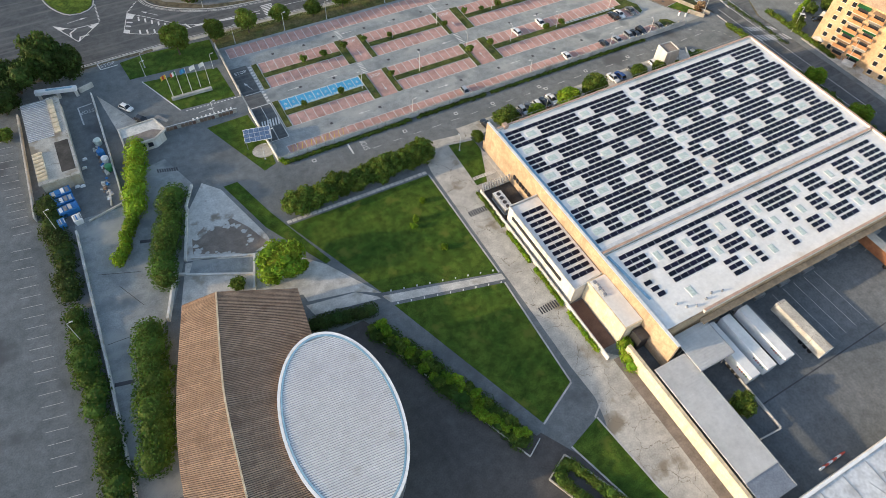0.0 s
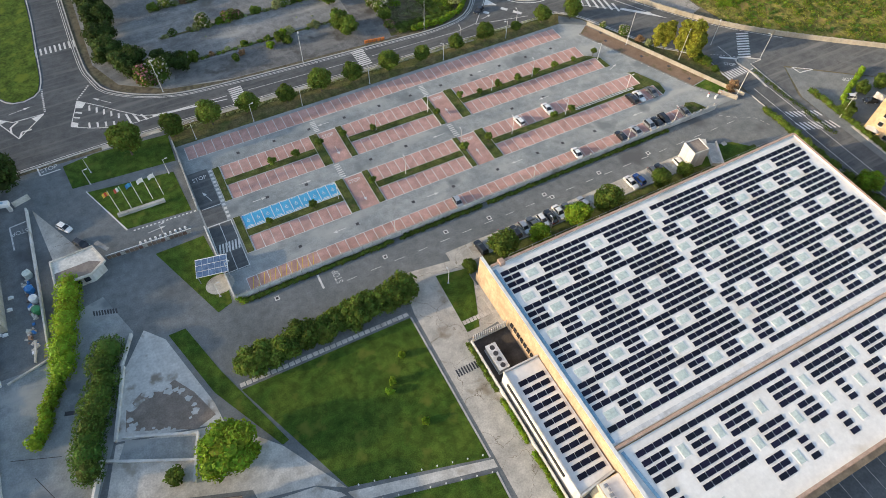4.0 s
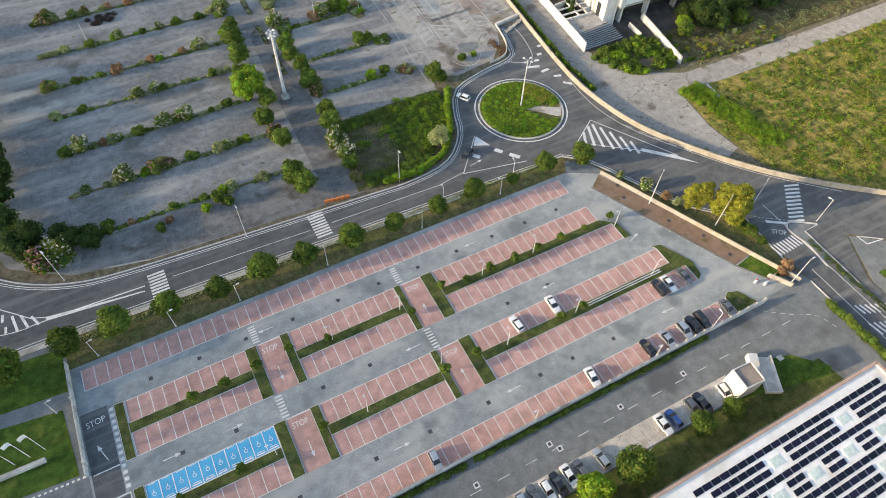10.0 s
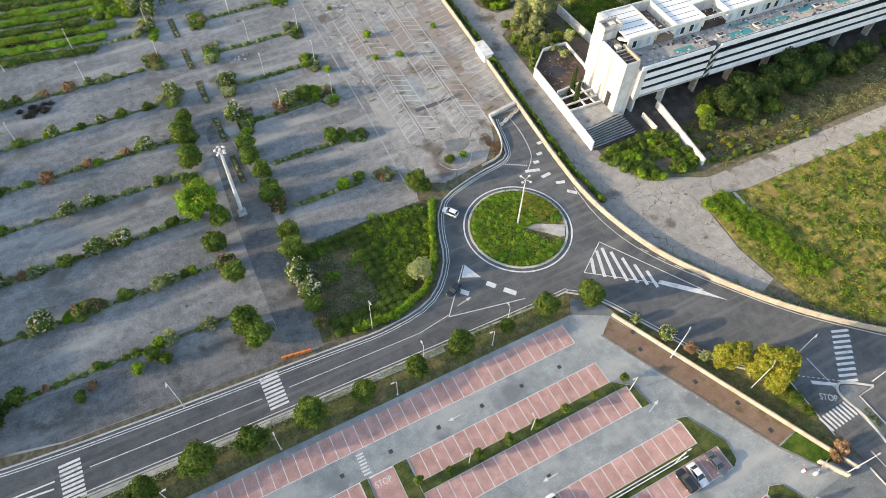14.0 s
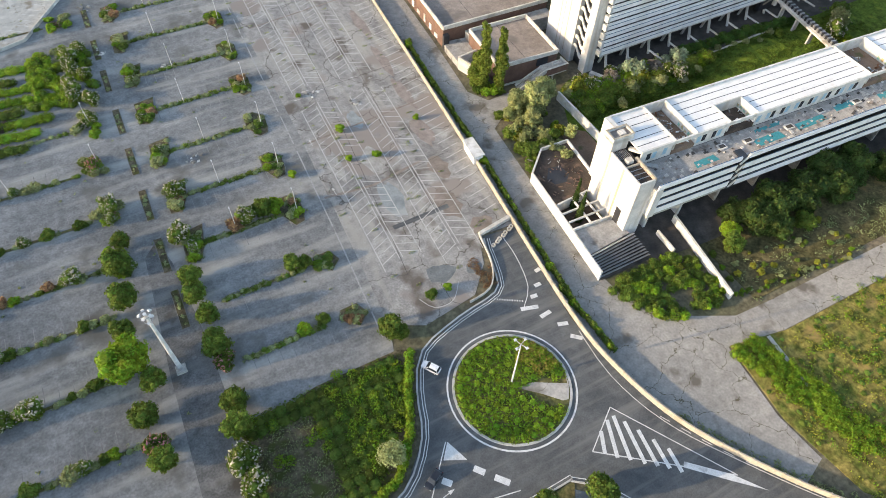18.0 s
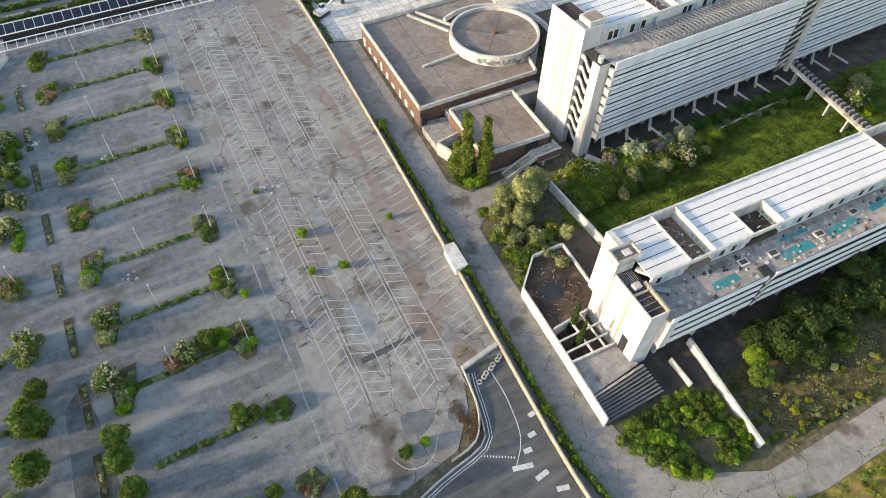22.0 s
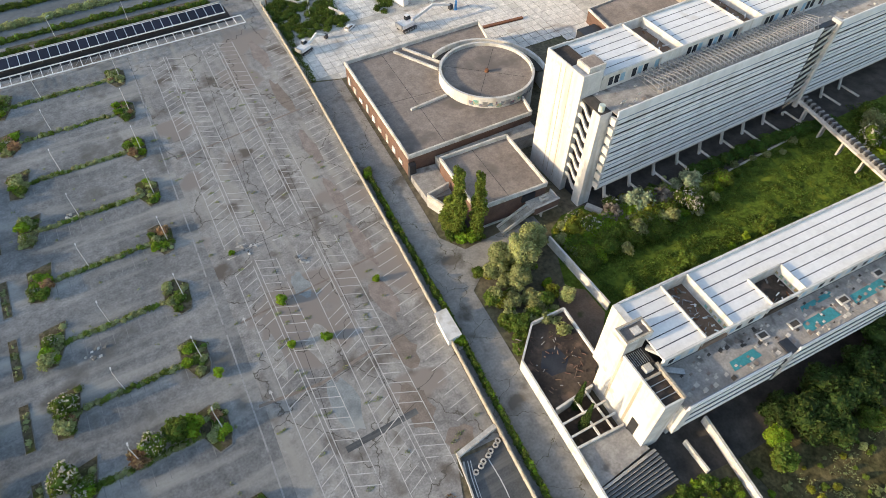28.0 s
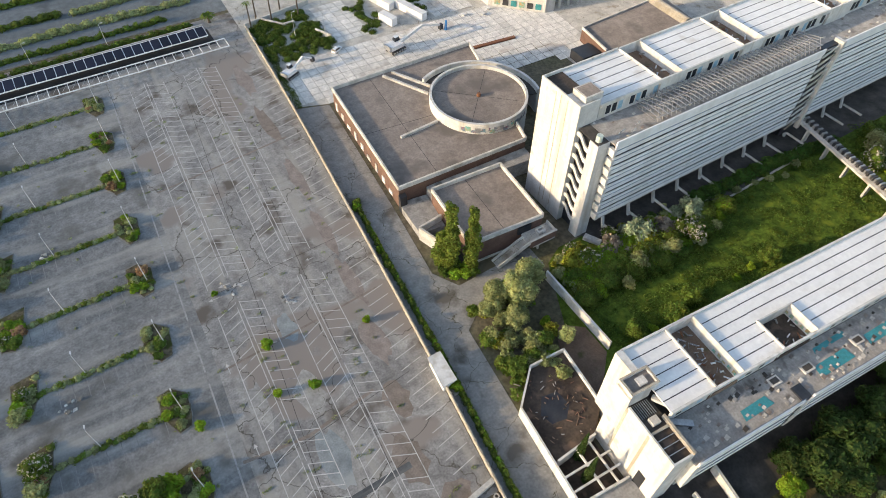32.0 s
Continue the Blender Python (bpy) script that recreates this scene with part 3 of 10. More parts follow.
solid("meadow", Geo().prism([(191.5, 184), (205, 181.3), (420, 178.5), (420, 60), (262, 60), (262, 92), (236, 112), (205, 135.5), (192, 150), (189.5, 167)], -0.1, 0.08), "meadow", "dry yellow-green meadow with scrub", "meadow", kind="structure")
solid("meadow", Geo().prism([(205, 190), (420, 188.4), (420, 212), (204, 217)], -0.1, 0.06), "slope_grass", "dry grass slope below the white slab block", "meadow", kind="structure")
solid("courtyard_lawn", Geo().prism([(193, 240), (207, 270), (212, 272.6), (400, 273), (400, 226)], -0.1, 0.05), "court_grass", "unmown green court between the two slab blocks", "lawn", kind="structure")
solid("plaza", Geo().prism([(178.3, 353), (188, 349.5), (262, 345), (262, 325), (420, 325), (420, 470), (181, 470)], -0.2, 0.02), "concrete", "pale concrete bed of the abandoned plaza", "pavement")
solid("pavement_north", Geo().prism([(-20, 414), (181, 414), (181, 470), (-20, 470)], -0.2, 0.004), "asphalt", "grey asphalt beyond the solar canopy", "pavement")
# roundabout
RX, RY = 145.7, 197.0
island = thing("roundabout_island", "grassed roundabout island with a painted ring", "traffic island", kind="structure")
part("ring", Geo().ring(RX, RY, 12.75, 13.1, -0.1, 0.03, 72), "marking", island)
part("kerb", Geo().ring(RX, RY, 11.5, 12.0, -0.1, 0.14, 72), "kerb", island)
part("turf", Geo().prism([(RX + 11.5 * math.cos(i * 0.0873), RY + 11.5 * math.sin(i * 0.0873)) for i in range(72)], -0.1, 0.12), "verge", island)

# ---- warehouse ----
wh = thing("warehouse", "long orange-walled warehouse with white roof and solar panels", "warehouse")
X0, X1, Y0, Y1, YM, ZR = 73.0, 162.5, 30.5, 96.0, 52.0, 9.0
part("wall", Geo().prism([(X0, Y0), (X1, Y0), (X1, Y1), (X0, Y1)], 0, ZR - 0.4), "orange_render", wh)
part("roof", Geo().box(X0 + 0.3, YM + 0.5, ZR - 0.4, X1 - 0.3, Y1 - 0.3, ZR), "white_roof", wh)
part("roof", Geo().box(X0 + 0.3, Y0 + 0.3, ZR - 0.4, X1 - 0.3, YM - 0.5, ZR - 0.1), "white_roof", wh)
part("wall", Geo().bar((X0, Y0 - 4), (X0 - 0.4, 99), 0.7, 0, ZR + 0.5), "orange_render", wh)
part("coping", Geo().bar((X0, Y0 - 4), (X0 - 0.4, 99), 0.74, ZR + 0.5, ZR + 0.56), "white_roof", wh)
for a, b in (((X0 + 0.3, Y1), (X1, Y1)), ((X1, Y0), (X1, Y1)), ((83.5, Y0), (X1, Y0)), ((X0 + 0.3, YM), (X1, YM))):
    part("parapet", Geo().bar(a, b, 0.5, ZR - 0.4, ZR + 0.45), "white_roof", wh)
    part("coping", Geo().bar(a, b, 0.62, ZR + 0.45, ZR + 0.53), "coping_red", wh)

# ---- boundary walls ----
FENCE = solid("wall_fence", ribbon(Geo(), curve_pts([(181, 398), (178.5, 355), (175, 309), (171.5, 267), (168.3, 233), (166, 206), (166.6, 191.7), (170.6, 176.2), (179, 161.4), (189.3, 148.2), (204.4, 134.2), (236, 110)]), 0.28, 0, 1.6), "wall_tan", "tan precast concrete boundary wall with posts", "wall")
solid("wall_parking", Geo().bar((22.5, 118.7), (160.8, 118.5), 0.25, 0, 1.75), "concrete_pale", "low concrete wall with railings along the car park", "wall")
solid("wall_parking", Geo().bar((151, 167), (172.2, 119), 0.3, 0, 1.2), "wall_tan", "low concrete wall along the street", "wall")
for i, (x, y) in enumerate(curve_pts([(181, 398), (178.5, 355), (175, 309), (171.5, 267), (168.3, 233), (166, 206), (166.6, 191.7), (170.6, 176.2), (179, 161.4), (189.3, 148.2), (204.4, 134.2), (236, 110)], 2.6)):
    part("post", Geo().box(x - 0.2, y - 0.2, 0, x + 0.2, y + 0.2, 1.72), "wall_tan", FENCE)

# ---- plants ----
_bm = bmesh.new()
bmesh.ops.create_icosphere(_bm, subdivisions=2, radius=1.0)
CORE = (np.array([v.co[:] for v in _bm.verts]), [[v.index for v in f.verts] for f in _bm.faces])
_bm.free()


def leaf_mesh(name, blobs, n, leaf, mat, seed, core=0.0):
    """Many small leaf faces on and inside a set of lumps (x, y, z, rx, ry, rz)."""
    g = np.random.default_rng(seed)
    b = np.array(blobs, float)
    w = b[:, 3] * b[:, 4] + b[:, 4] * b[:, 5] + b[:, 3] * b[:, 5]
    k = g.choice(len(b), n, p=w / w.sum())
    d = g.normal(size=(n, 3))
    d[:, 2] += 0.25
    d /= np.linalg.norm(d, axis=1)[:, None]
    rad = np.where(g.random(n) < 0.78, 0.82 + 0.26 * g.random(n), 0.35 + 0.5 * g.random(n))
    p = b[k, :3] + d * b[k, 3:] * rad[:, None]
    p[:, 2] = np.maximum(p[:, 2], 0.05)
    nrm = d + 0.75 * g.normal(size=(n, 3))
    nrm /= np.linalg.norm(nrm, axis=1)[:, None]
    u = np.cross(nrm, g.normal(size=(n, 3)))
    u /= np.linalg.norm(u, axis=1)[:, None]
    v = np.cross(nrm, u)
    s = leaf * (0.55 + 0.9 * g.random(n))[:, None]
    q = np.stack([p - u * s, p - v * s * 0.55 + nrm * s * 0.15, p + u * s, p + v * s * 0.55 + nrm * s * 0.15], 1).reshape(-1, 3)
    faces = np.arange(4 * n).reshape(n, 4).tolist()
    if core:
        # added solid core in each lump that keeps light from shining straight through
        cv, cf = CORE
        vs, at = [q], 4 * n
        for c in b:
            o = c[:3] + cv * c[3:] * core * (0.9 + 0.2 * g.random((len(cv), 1)))
            o[:, 2] = np.maximum(o[:, 2], 0.02)
            vs.append(o)
            faces += [[i + at for i in f] for f in cf]
            at += len(cv)
        q = np.concatenate(vs)
    me = bpy.data.meshes.new(name)
    me.from_pydata(q.tolist(), [], faces)
    me.materials.append(MATS[mat])
    return me


def lumps(g, r, h, z0, n, squash=0.8):
    """Lumps that fill a round crown of radius r from z0 to z0 + h."""
    out = [(0, 0, z0 + h * 0.5, r * 0.72, r * 0.72, h * 0.42)]
    for _ in range(n):
        a, t = g.random() * 6.283, g.random()
        rr = r * (0.24 + 0.26 * g.random())
        z = z0 + h * (0.18 + 0.66 * t)
        k = r * (0.45 + 0.33 * g.random()) * math.sin(math.pi * min(0.95, 0.18 + 0.66 * t)) ** 0.6
        out.append((k * math.cos(a), k * math.sin(a), z, rr, rr, rr * squash))
    return out


PLANTS = {}


def plant(kind, x, y, s=1.0, z=0.0, sz=None):
    """Sets a tree or shrub of a kind, picking one of its grown shapes."""
    protos = PLANTS[kind]
    ob = random.choice(protos)
    m = pose(x, y, z, 0, 0, random.uniform(0, 360)) @ Matrix.Diagonal((s, s, s * (sz or 1.0) * random.uniform(0.9, 1.12), 1))
    if not ob.get("set"):
        ob["set"] = 1
        ob.matrix_basis = m
        return ob
    scale = ob.scale.copy()
    ob.scale = (1, 1, 1)
    out = copy_thing(ob, m)
    ob.scale = scale
    return out


def tree_kind(kind, name, label, r, h, trunk, n, leaf, mat, count=3, nl=9, group="", second=None):
    PLANTS[kind] = []
    for i in range(count):
        g = np.random.default_rng(sum(map(ord, kind)) + i * 17)
        t = thing(name, label, "tree" if trunk > 0.6 else "shrub", group=group)
        b = lumps(g, r, h, trunk, int(nl * 2.1))
        if kind.startswith("round"):
            b[0] = (0, 0, trunk + h * 0.5, r * 0.88, r * 0.88, h * 0.5)
        wood = Geo().rod((0, 0, -0.1), (0.05, 0.03, trunk + h * 0.45), 0.05 + r * 0.05, 0.05, 7)
        for c in b[1:7]:
            wood.rod((0, 0, max(0.1, trunk * 0.8)), (c[0] * 0.8, c[1] * 0.8, c[2]), 0.02 + r * 0.02, 0.02, 5)
        part("trunk", wood, "bark", t)
        part("crown", leaf_mesh("crown", b, n, leaf, mat, 5 + i, 0.0 if mat == "leaf_olive" else 0.74), mat, t)
        if second:
            part("blossom", leaf_mesh("blossom", [(x, y, z + 0.1, a * 1.05, bb * 1.05, c * 1.05) for x, y, z, a, bb, c in b], second[1], leaf * 0.8, second[0], 90 + i), second[0], t, second[2])
        PLANTS[kind].append(t)


tree_kind("round", "tree", "round-headed green street tree", 2.6, 4.0, 1.5, 3400, 0.24, "leaf_mid", 3, 11, "trees along the car park")
tree_kind("round_bright", "tree", "round-headed yellow-green street tree", 2.6, 4.0, 1.5, 3400, 0.24, "leaf_bright", 1, 11, "trees along the car park")
tree_kind("young", "young_tree", "small young tree in a grass island", 1.05, 1.7, 0.8, 420, 0.19, "leaf_mid", 3, 6, "young trees in the islands")
tree_kind("green", "tree", "broad bright green tree", 4.0, 6.5, 1.6, 4200, 0.30, "leaf_bright", 2, 14)
tree_kind("mid", "tree", "bushy green tree among the old bays", 2.7, 4.6, 0.5, 2200, 0.27, "leaf_mid", 3, 11, "trees in the old car park")
tree_kind("olive", "tree", "airy grey-green tree with a loose crown", 3.2, 6.0, 0.7, 2600, 0.26, "leaf_olive", 2, 13)
tree_kind("dark", "tree", "dense dark green tree", 4.2, 6.5, 0.6, 4200, 0.32, "leaf_dark", 2, 15)
tree_kind("poplar", "poplar", "tall yellow-green poplar by the street", 2.3, 10.5, 0.8, 5600, 0.22, "leaf_gold", 2, 16)
tree_kind("bush", "bush", "green bush beside the old bays", 1.1, 1.5, 0.05, 620, 0.2, "leaf_mid", 3, 6, "bushes in the old car park")
tree_kind("bush_dry", "shrub", "olive and dry brown bush", 1.1, 1.4, 0.05, 620, 0.2, "leaf_olive", 3, 6, "bushes in the old car park")
tree_kind("bush_rust", "shrub", "rust-brown wilting bush in dry soil", 1.2, 1.5, 0.05, 620, 0.2, "leaf_rust", 2, 6, "bushes in the old car park")
tree_kind("oleander_white", "oleander", "green oleander covered in white blossom", 1.6, 2.4, 0.1, 700, 0.22, "leaf_mid", 2, 8, "oleanders", ("bloom_white", 330, "creamy white blossom"))
tree_kind("oleander_pink", "oleander", "green oleander covered in pink blossom", 1.5, 2.2, 0.1, 700, 0.22, "leaf_mid", 2, 8, "oleanders", ("bloom_pink", 330, "dusty pink blossom"))
tree_kind("mound", "shrub", "dense rounded evergreen shrub in a row", 3.0, 4.4, 0.05, 3600, 0.26, "leaf_mid", 3, 12, "rounded shrubs in a row")
tree_kind("pale_shrub", "shrub", "light grey-green shrub in the overgrown island", 1.5, 2.2, 0.05, 900, 0.22, "leaf_pale", 2, 8, "shrubs in the overgrown island")
tree_kind("gold_shrub", "shrub", "yellow-green sunlit shrub in a thicket", 1.3, 1.8, 0.05, 800, 0.22, "leaf_gold", 2, 8)
tree_kind("silver_shrub", "shrub", "silvery blue-green rounded shrub in the court", 1.4, 1.7, 0.05, 900, 0.2, "leaf_silver", 2, 9)
tree_kind("twigs", "dry_shrub", "bare grey-brown twiggy shrub in the court", 1.2, 1.7, 0.05, 420, 0.2, "leaf_twig", 2, 8)
tree_kind("pale_tree", "tree", "airy pale tree with a loose crown", 2.9, 7.5, 0.9, 3000, 0.25, "leaf_pale", 2, 16)
tree_kind("bright", "bush", "bright yellow-green bush in sunlight", 1.0, 1.4, 0.05, 620, 0.2, "leaf_bright", 2, 6)


def hedge(name, line, w, h, mat, label, density=22.0, leaf=0.22, lump=0.35, seed=1, category="hedge", z=0.0):
    """A hedge along a plan line, lumpy in height and width."""
    g = random.Random(seed)
    blobs, total = [], 0.0
    for a, b in zip(line, line[1:]):
        a, b = Vector(a), Vector(b)
        l = (b - a).length
        k = max(1, int(l / (w * 0.45)))
        d = (b - a) / max(l, 0.01)
        for i in range(k):
            p = a + (b - a) * ((i + 0.5) / k) + Vector((-d.y, d.x)) * g.uniform(-0.12, 0.12) * w
            hh = h * g.uniform(1 - lump, 1 + lump * 0.5)
            ww = w * g.uniform(0.48, 0.62)
            blobs.append((p.x, p.y, z + hh * 0.45, ww, ww, hh * 0.58))
        total += l
    n = int(total * (w + 1.6 * h) * density * 1.25)
    return tagged(part(name, leaf_mesh(name, blobs, n, leaf, mat, seed, 0.74), mat), label, category)


# ---- lamps, cars and small street things ----
def lamp_post(x, y, h=8.0, yaw=0.0, arms=1, name="street_lamp", label="slim grey lamp post with a flat lamp head"):
    t = thing(name, label, "street lamp", (x, y, 0, 0, 0, yaw), group="lamp posts")
    part("pole", Geo().rod((0, 0, 0), (0, 0, h), 0.1, 0.055, 8), "metal_sheet", t)
    part("base_plate", Geo().box(-0.22, -0.22, 0, 0.22, 0.22, 0.06), "metal_grey", t)
    for i in range(arms):
        s = 1 if i == 0 else -1
        part("arm", Geo().beam((0, 0, h - 0.1), (s * 0.9, 0, h + 0.1), 0.06, 0.06), "metal_sheet", t)
        part("lamp_head", Geo().box(s * 0.85 - 0.33, -0.13, h + 0.04, s * 0.85 + 0.33, 0.13, h + 0.15), "metal_sheet", t)
    return t


def car_meshes(paint, l, w, h, tail):
    """The meshes of one car: its nose lies on +y."""
    st = [(-0.5, 0.34, 0.62, 0.80), (-0.485, 0.24, 0.72, 0.93), (-0.40, 0.2, 0.78, 0.99), (-0.15, 0.18, 0.80, 1.0), (0.18, 0.18, 0.78, 1.0), (0.38, 0.2, 0.70, 0.97), (0.47, 0.24, 0.62, 0.88), (0.5, 0.34, 0.52, 0.76)]
    body = Geo()
    rings = []
    for y, lo, hi, k in st:
        a, zl, zh = w / 2 * k, lo * h / 1.5 + 0.05, hi * h / 1.5 + 0.12
        rings.append([(-a * 0.94, y * l, zl), (-a, y * l, (zl + zh) / 2), (-a * 0.92, y * l, zh), (0, y * l, zh + 0.04), (a * 0.92, y * l, zh), (a, y * l, (zl + zh) / 2), (a * 0.94, y * l, zl)])
    vs = [p for r in rings for p in r]
    fs = [(i * 7 + j, i * 7 + (j + 1) % 7, (i + 1) * 7 + (j + 1) % 7, (i + 1) * 7 + j) for i in range(len(st) - 1) for j in range(7)]
    body.add(vs, [q[::-1] for q in fs] + [tuple(range(7)), tuple(range(len(vs) - 1, len(vs) - 8, -1))])
    z0, a = 0.78 * h / 1.5 + 0.1, w / 2
    yb, yf = -tail * l, 0.24 * l
    cab = Geo().add([(-a * 0.9, yb, z0), (a * 0.9, yb, z0), (a * 0.9, yf, z0), (-a * 0.9, yf, z0), (-a * 0.7, yb + 0.14 * l * (1 if tail < 0.44 else 0.5), h - 0.05), (a * 0.7, yb + 0.14 * l * (1 if tail < 0.44 else 0.5), h - 0.05), (a * 0.7, yf - 0.17 * l, h - 0.04), (-a * 0.7, yf - 0.17 * l, h - 0.04)], [(0, 1, 5, 4), (1, 2, 6, 5), (2, 3, 7, 6), (3, 0, 4, 7), (4, 5, 6, 7)])
    y0, y1 = yb + 0.15 * l * (1 if tail < 0.44 else 0.5), yf - 0.18 * l
    roof = Geo().add([(-a * 0.71, y0, h - 0.05), (a * 0.71, y0, h - 0.05), (a * 0.71, y1, h - 0.04), (-a * 0.71, y1, h - 0.04), (-a * 0.6, y0 + 0.1, h), (a * 0.6, y0 + 0.1, h), (a * 0.6, y1 - 0.1, h), (-a * 0.6, y1 - 0.1, h)], [(0, 1, 5, 4), (1, 2, 6, 5), (2, 3, 7, 6), (3, 0, 4, 7), (4, 5, 6, 7)])
    for sx in (-1, 1):
        for ya, yc, xa, xc in ((yf, yf - 0.17 * l, 0.9, 0.7), (yb, y0 - 0.01 * l, 0.9, 0.7)):
            roof.beam((sx * a * xa, ya, z0), (sx * a * xc, yc, h - 0.04), 0.07, 0.05)
    return body.mesh("body", paint), cab.mesh("window_band", "glass"), roof.mesh("roof", paint)


WHEEL = Geo().rod((-0.1, 0, 0), (0.1, 0, 0), 0.32, 0.32, 14).mesh("wheel", "tyre")
RIM = Geo().rod((-0.105, 0, 0), (0.105, 0, 0), 0.2, 0.2, 10).mesh("rim", "metal_sheet")
CAR_KINDS = {}
COLOUR_WORD = {"car_white": "white", "car_silver": "silver", "car_grey": "dark grey", "car_black": "black", "car_blue": "blue"}


def car(x, y, yaw, paint="car_white", kind="hatch", where="parked in a marked bay", z=0.02):
    l, w, h, tail = {"hatch": (4.0, 1.75, 1.48, 0.46), "saloon": (4.6, 1.82, 1.45, 0.36), "suv": (4.5, 1.88, 1.68, 0.46)}[kind]
    t = thing("car", f"{COLOUR_WORD[paint]} {'estate' if kind == 'suv' else kind} car {where}", "car", (x, y, z, 0, 0, yaw), group="cars")
    if (paint, kind) not in CAR_KINDS:
        CAR_KINDS[paint, kind] = car_meshes(paint, l, w, h, tail)
    b, c, r = CAR_KINDS[paint, kind]
    part("body", b, "", t)
    part("window_band", c, "", t, "dark glass")
    part("roof", r, "", t)
    for sx in (-1, 1):
        for sy in (-0.31, 0.31):
            wh_ = part("wheel", WHEEL, "", t)
            wh_.location = (sx * (w / 2 - 0.1), sy * l, 0.32)
            part("rim", RIM, "", wh_)
        part("headlight", Geo().box(sx * w * 0.36 - 0.16, l * 0.47, 0.56, sx * w * 0.36 + 0.16, l * 0.492, 0.7), "dome", t)
        part("tail_light", Geo().box(sx * w * 0.36 - 0.14, -l * 0.497, 0.66, sx * w * 0.36 + 0.14, -l * 0.478, 0.82), "lamp_red", t)
        part("mirror", Geo().box(sx * (w / 2 + 0.02) - 0.1, l * 0.16, 0.92, sx * (w / 2 + 0.02) + 0.1, l * 0.19, 1.05), "car_black", t)
    return t


def word(text, x, y, yaw, size, parent, z=0.03, stretch=1.0, mat="marking"):
    cu = bpy.data.curves.new("word", "FONT")
    cu.body, cu.size, cu.align_x, cu.align_y, cu.extrude = text, size, "CENTER", "CENTER", 0.003
    cu.materials.append(MATS[mat])
    ob = new("word", cu)
    ob.matrix_basis = pose(x, y, z, 0, 0, yaw) @ Matrix.Diagonal((1, stretch, 1, 1))
    ob.parent = parent
    return ob


def arrow(geo, x, y, yaw, l=3.4, z=0.03, turn=0.0):
    """A painted lane arrow."""
    c, s = math.cos(radians(yaw)), math.sin(radians(yaw))
    for poly in ([(-0.08, -l / 2), (0.08, -l / 2), (0.08, l * 0.2), (-0.08, l * 0.2)], [(-0.4, l * 0.18), (0.4, l * 0.18), (0, l / 2)]):
        geo.prism([(x + px * c - py * s, y + px * s + py * c) for px, py in poly], z - 0.008, z)


# ---- car park ----
bays = thing("parking_bays", "rows of pink block-paved bays with white lines", "parking bays", kind="structure")
SEGS = [(165.1, 170.0, 24.0, 140.0)]
SEGS += [(y0, y1, a, b) for y0, y1, last in ((154.6, 159.4, 141.2), (147.4, 152.2, 143.6), (136.8, 141.4, 148.5), (129.9, 134.4, 151.5)) for a, b in ((30.4, 54.6), (64.0, 88.5), (98.2, last))]
SEGS += [(119.0, 123.4, 26.0, 153.6)]
lines = Geo()
for y0, y1, a, b in SEGS:
    blue = a == 30.4 and y0 == 136.8
    n = 10 if blue else max(1, round((b - a) / 2.42))
    for i in range(n):
        xa, xb = a + (b - a) * i / n, a + (b - a) * (i + 1) / n
        part("blue_bay" if blue else "bay", Geo().box(xa, y0, -0.05, xb, y1, 0.022), "paint_blue" if blue else "paving_pink", bays, "bright blue painted bay for disabled drivers" if blue else "")
        if blue:
            mx = (xa + xb) / 2
            lines.box(mx - 0.9, y0 + 0.35, 0.022, mx + 0.9, y0 + 0.6, 0.03).box(mx - 0.7, y0 + 0.8, 0.022, mx + 0.7, y0 + 0.92, 0.03)
            lines.ring(mx, y0 + 2.3, 0.28, 0.38, 0.022, 0.03, 10).box(mx - 0.06, y0 + 2.5, 0.022, mx + 0.06, y0 + 3.1, 0.03)
            lines.box(mx - 0.7, y1 - 0.35, 0.022, mx + 0.7, y1 - 0.25, 0.03)
    for i in range(n + 1):
        xa = a + (b - a) * i / n
        lines.box(xa - 0.08, y0, 0.02, xa + 0.08, y1, 0.031)
    top = y0 in (165.1, 147.4, 129.9)
    if blue:
        lines.box(a, y0, 0.02, b, y0 + 0.14, 0.030).box(a, y1 - 0.14, 0.02, b, y1, 0.030)
    else:
        yy = y0 if top else y1
        lines.box(a, yy - 0.06, 0.02, b, yy + 0.06, 0.030)
part("bay_lines", lines, "marking", bays, "white painted bay lines")
hatch = Geo()
for i in range(12):
    hatch.bar((26.4 + i * 1.3, 119.3), (27.6 + i * 1.3, 123.1), 0.16, 0.02, 0.033)
part("hatch_lines", hatch, "paint_yellow", bays, "worn yellow hatching over closed bays", "stuff")
lanes = thing("crossing_lanes", "pink block-paved lanes that cross between the aisles", "lane", kind="structure")
paint = Geo()
for xa in (57.2, 90.3):
    for y0, y1 in ((147.3, 159.5), (129.9, 141.5)):
        part("lane_paving", Geo().box(xa, y0, -0.05, xa + 4.8, y1, 0.022), "paving_pink", lanes)
        paint.box(xa, y1 - 0.25, 0.02, xa + 4.8, y1, 0.03)
        arrow(paint, xa + 2.4, y0 + 4.0, 0 if xa > 80 else 180)
        word("STOP", xa + 2.2, y1 - 2.0, 0, 1.35, lanes, stretch=1.3)
    for y in (160.0, 141.9):
        for i in range(7):
            paint.box(xa - 0.5, y + 0.1 + i * (0.65 if y > 150 else 0.75), 0.012, xa + 0.75 + 0.2, y + 0.42 + i * (0.65 if y > 150 else 0.75), 0.024)
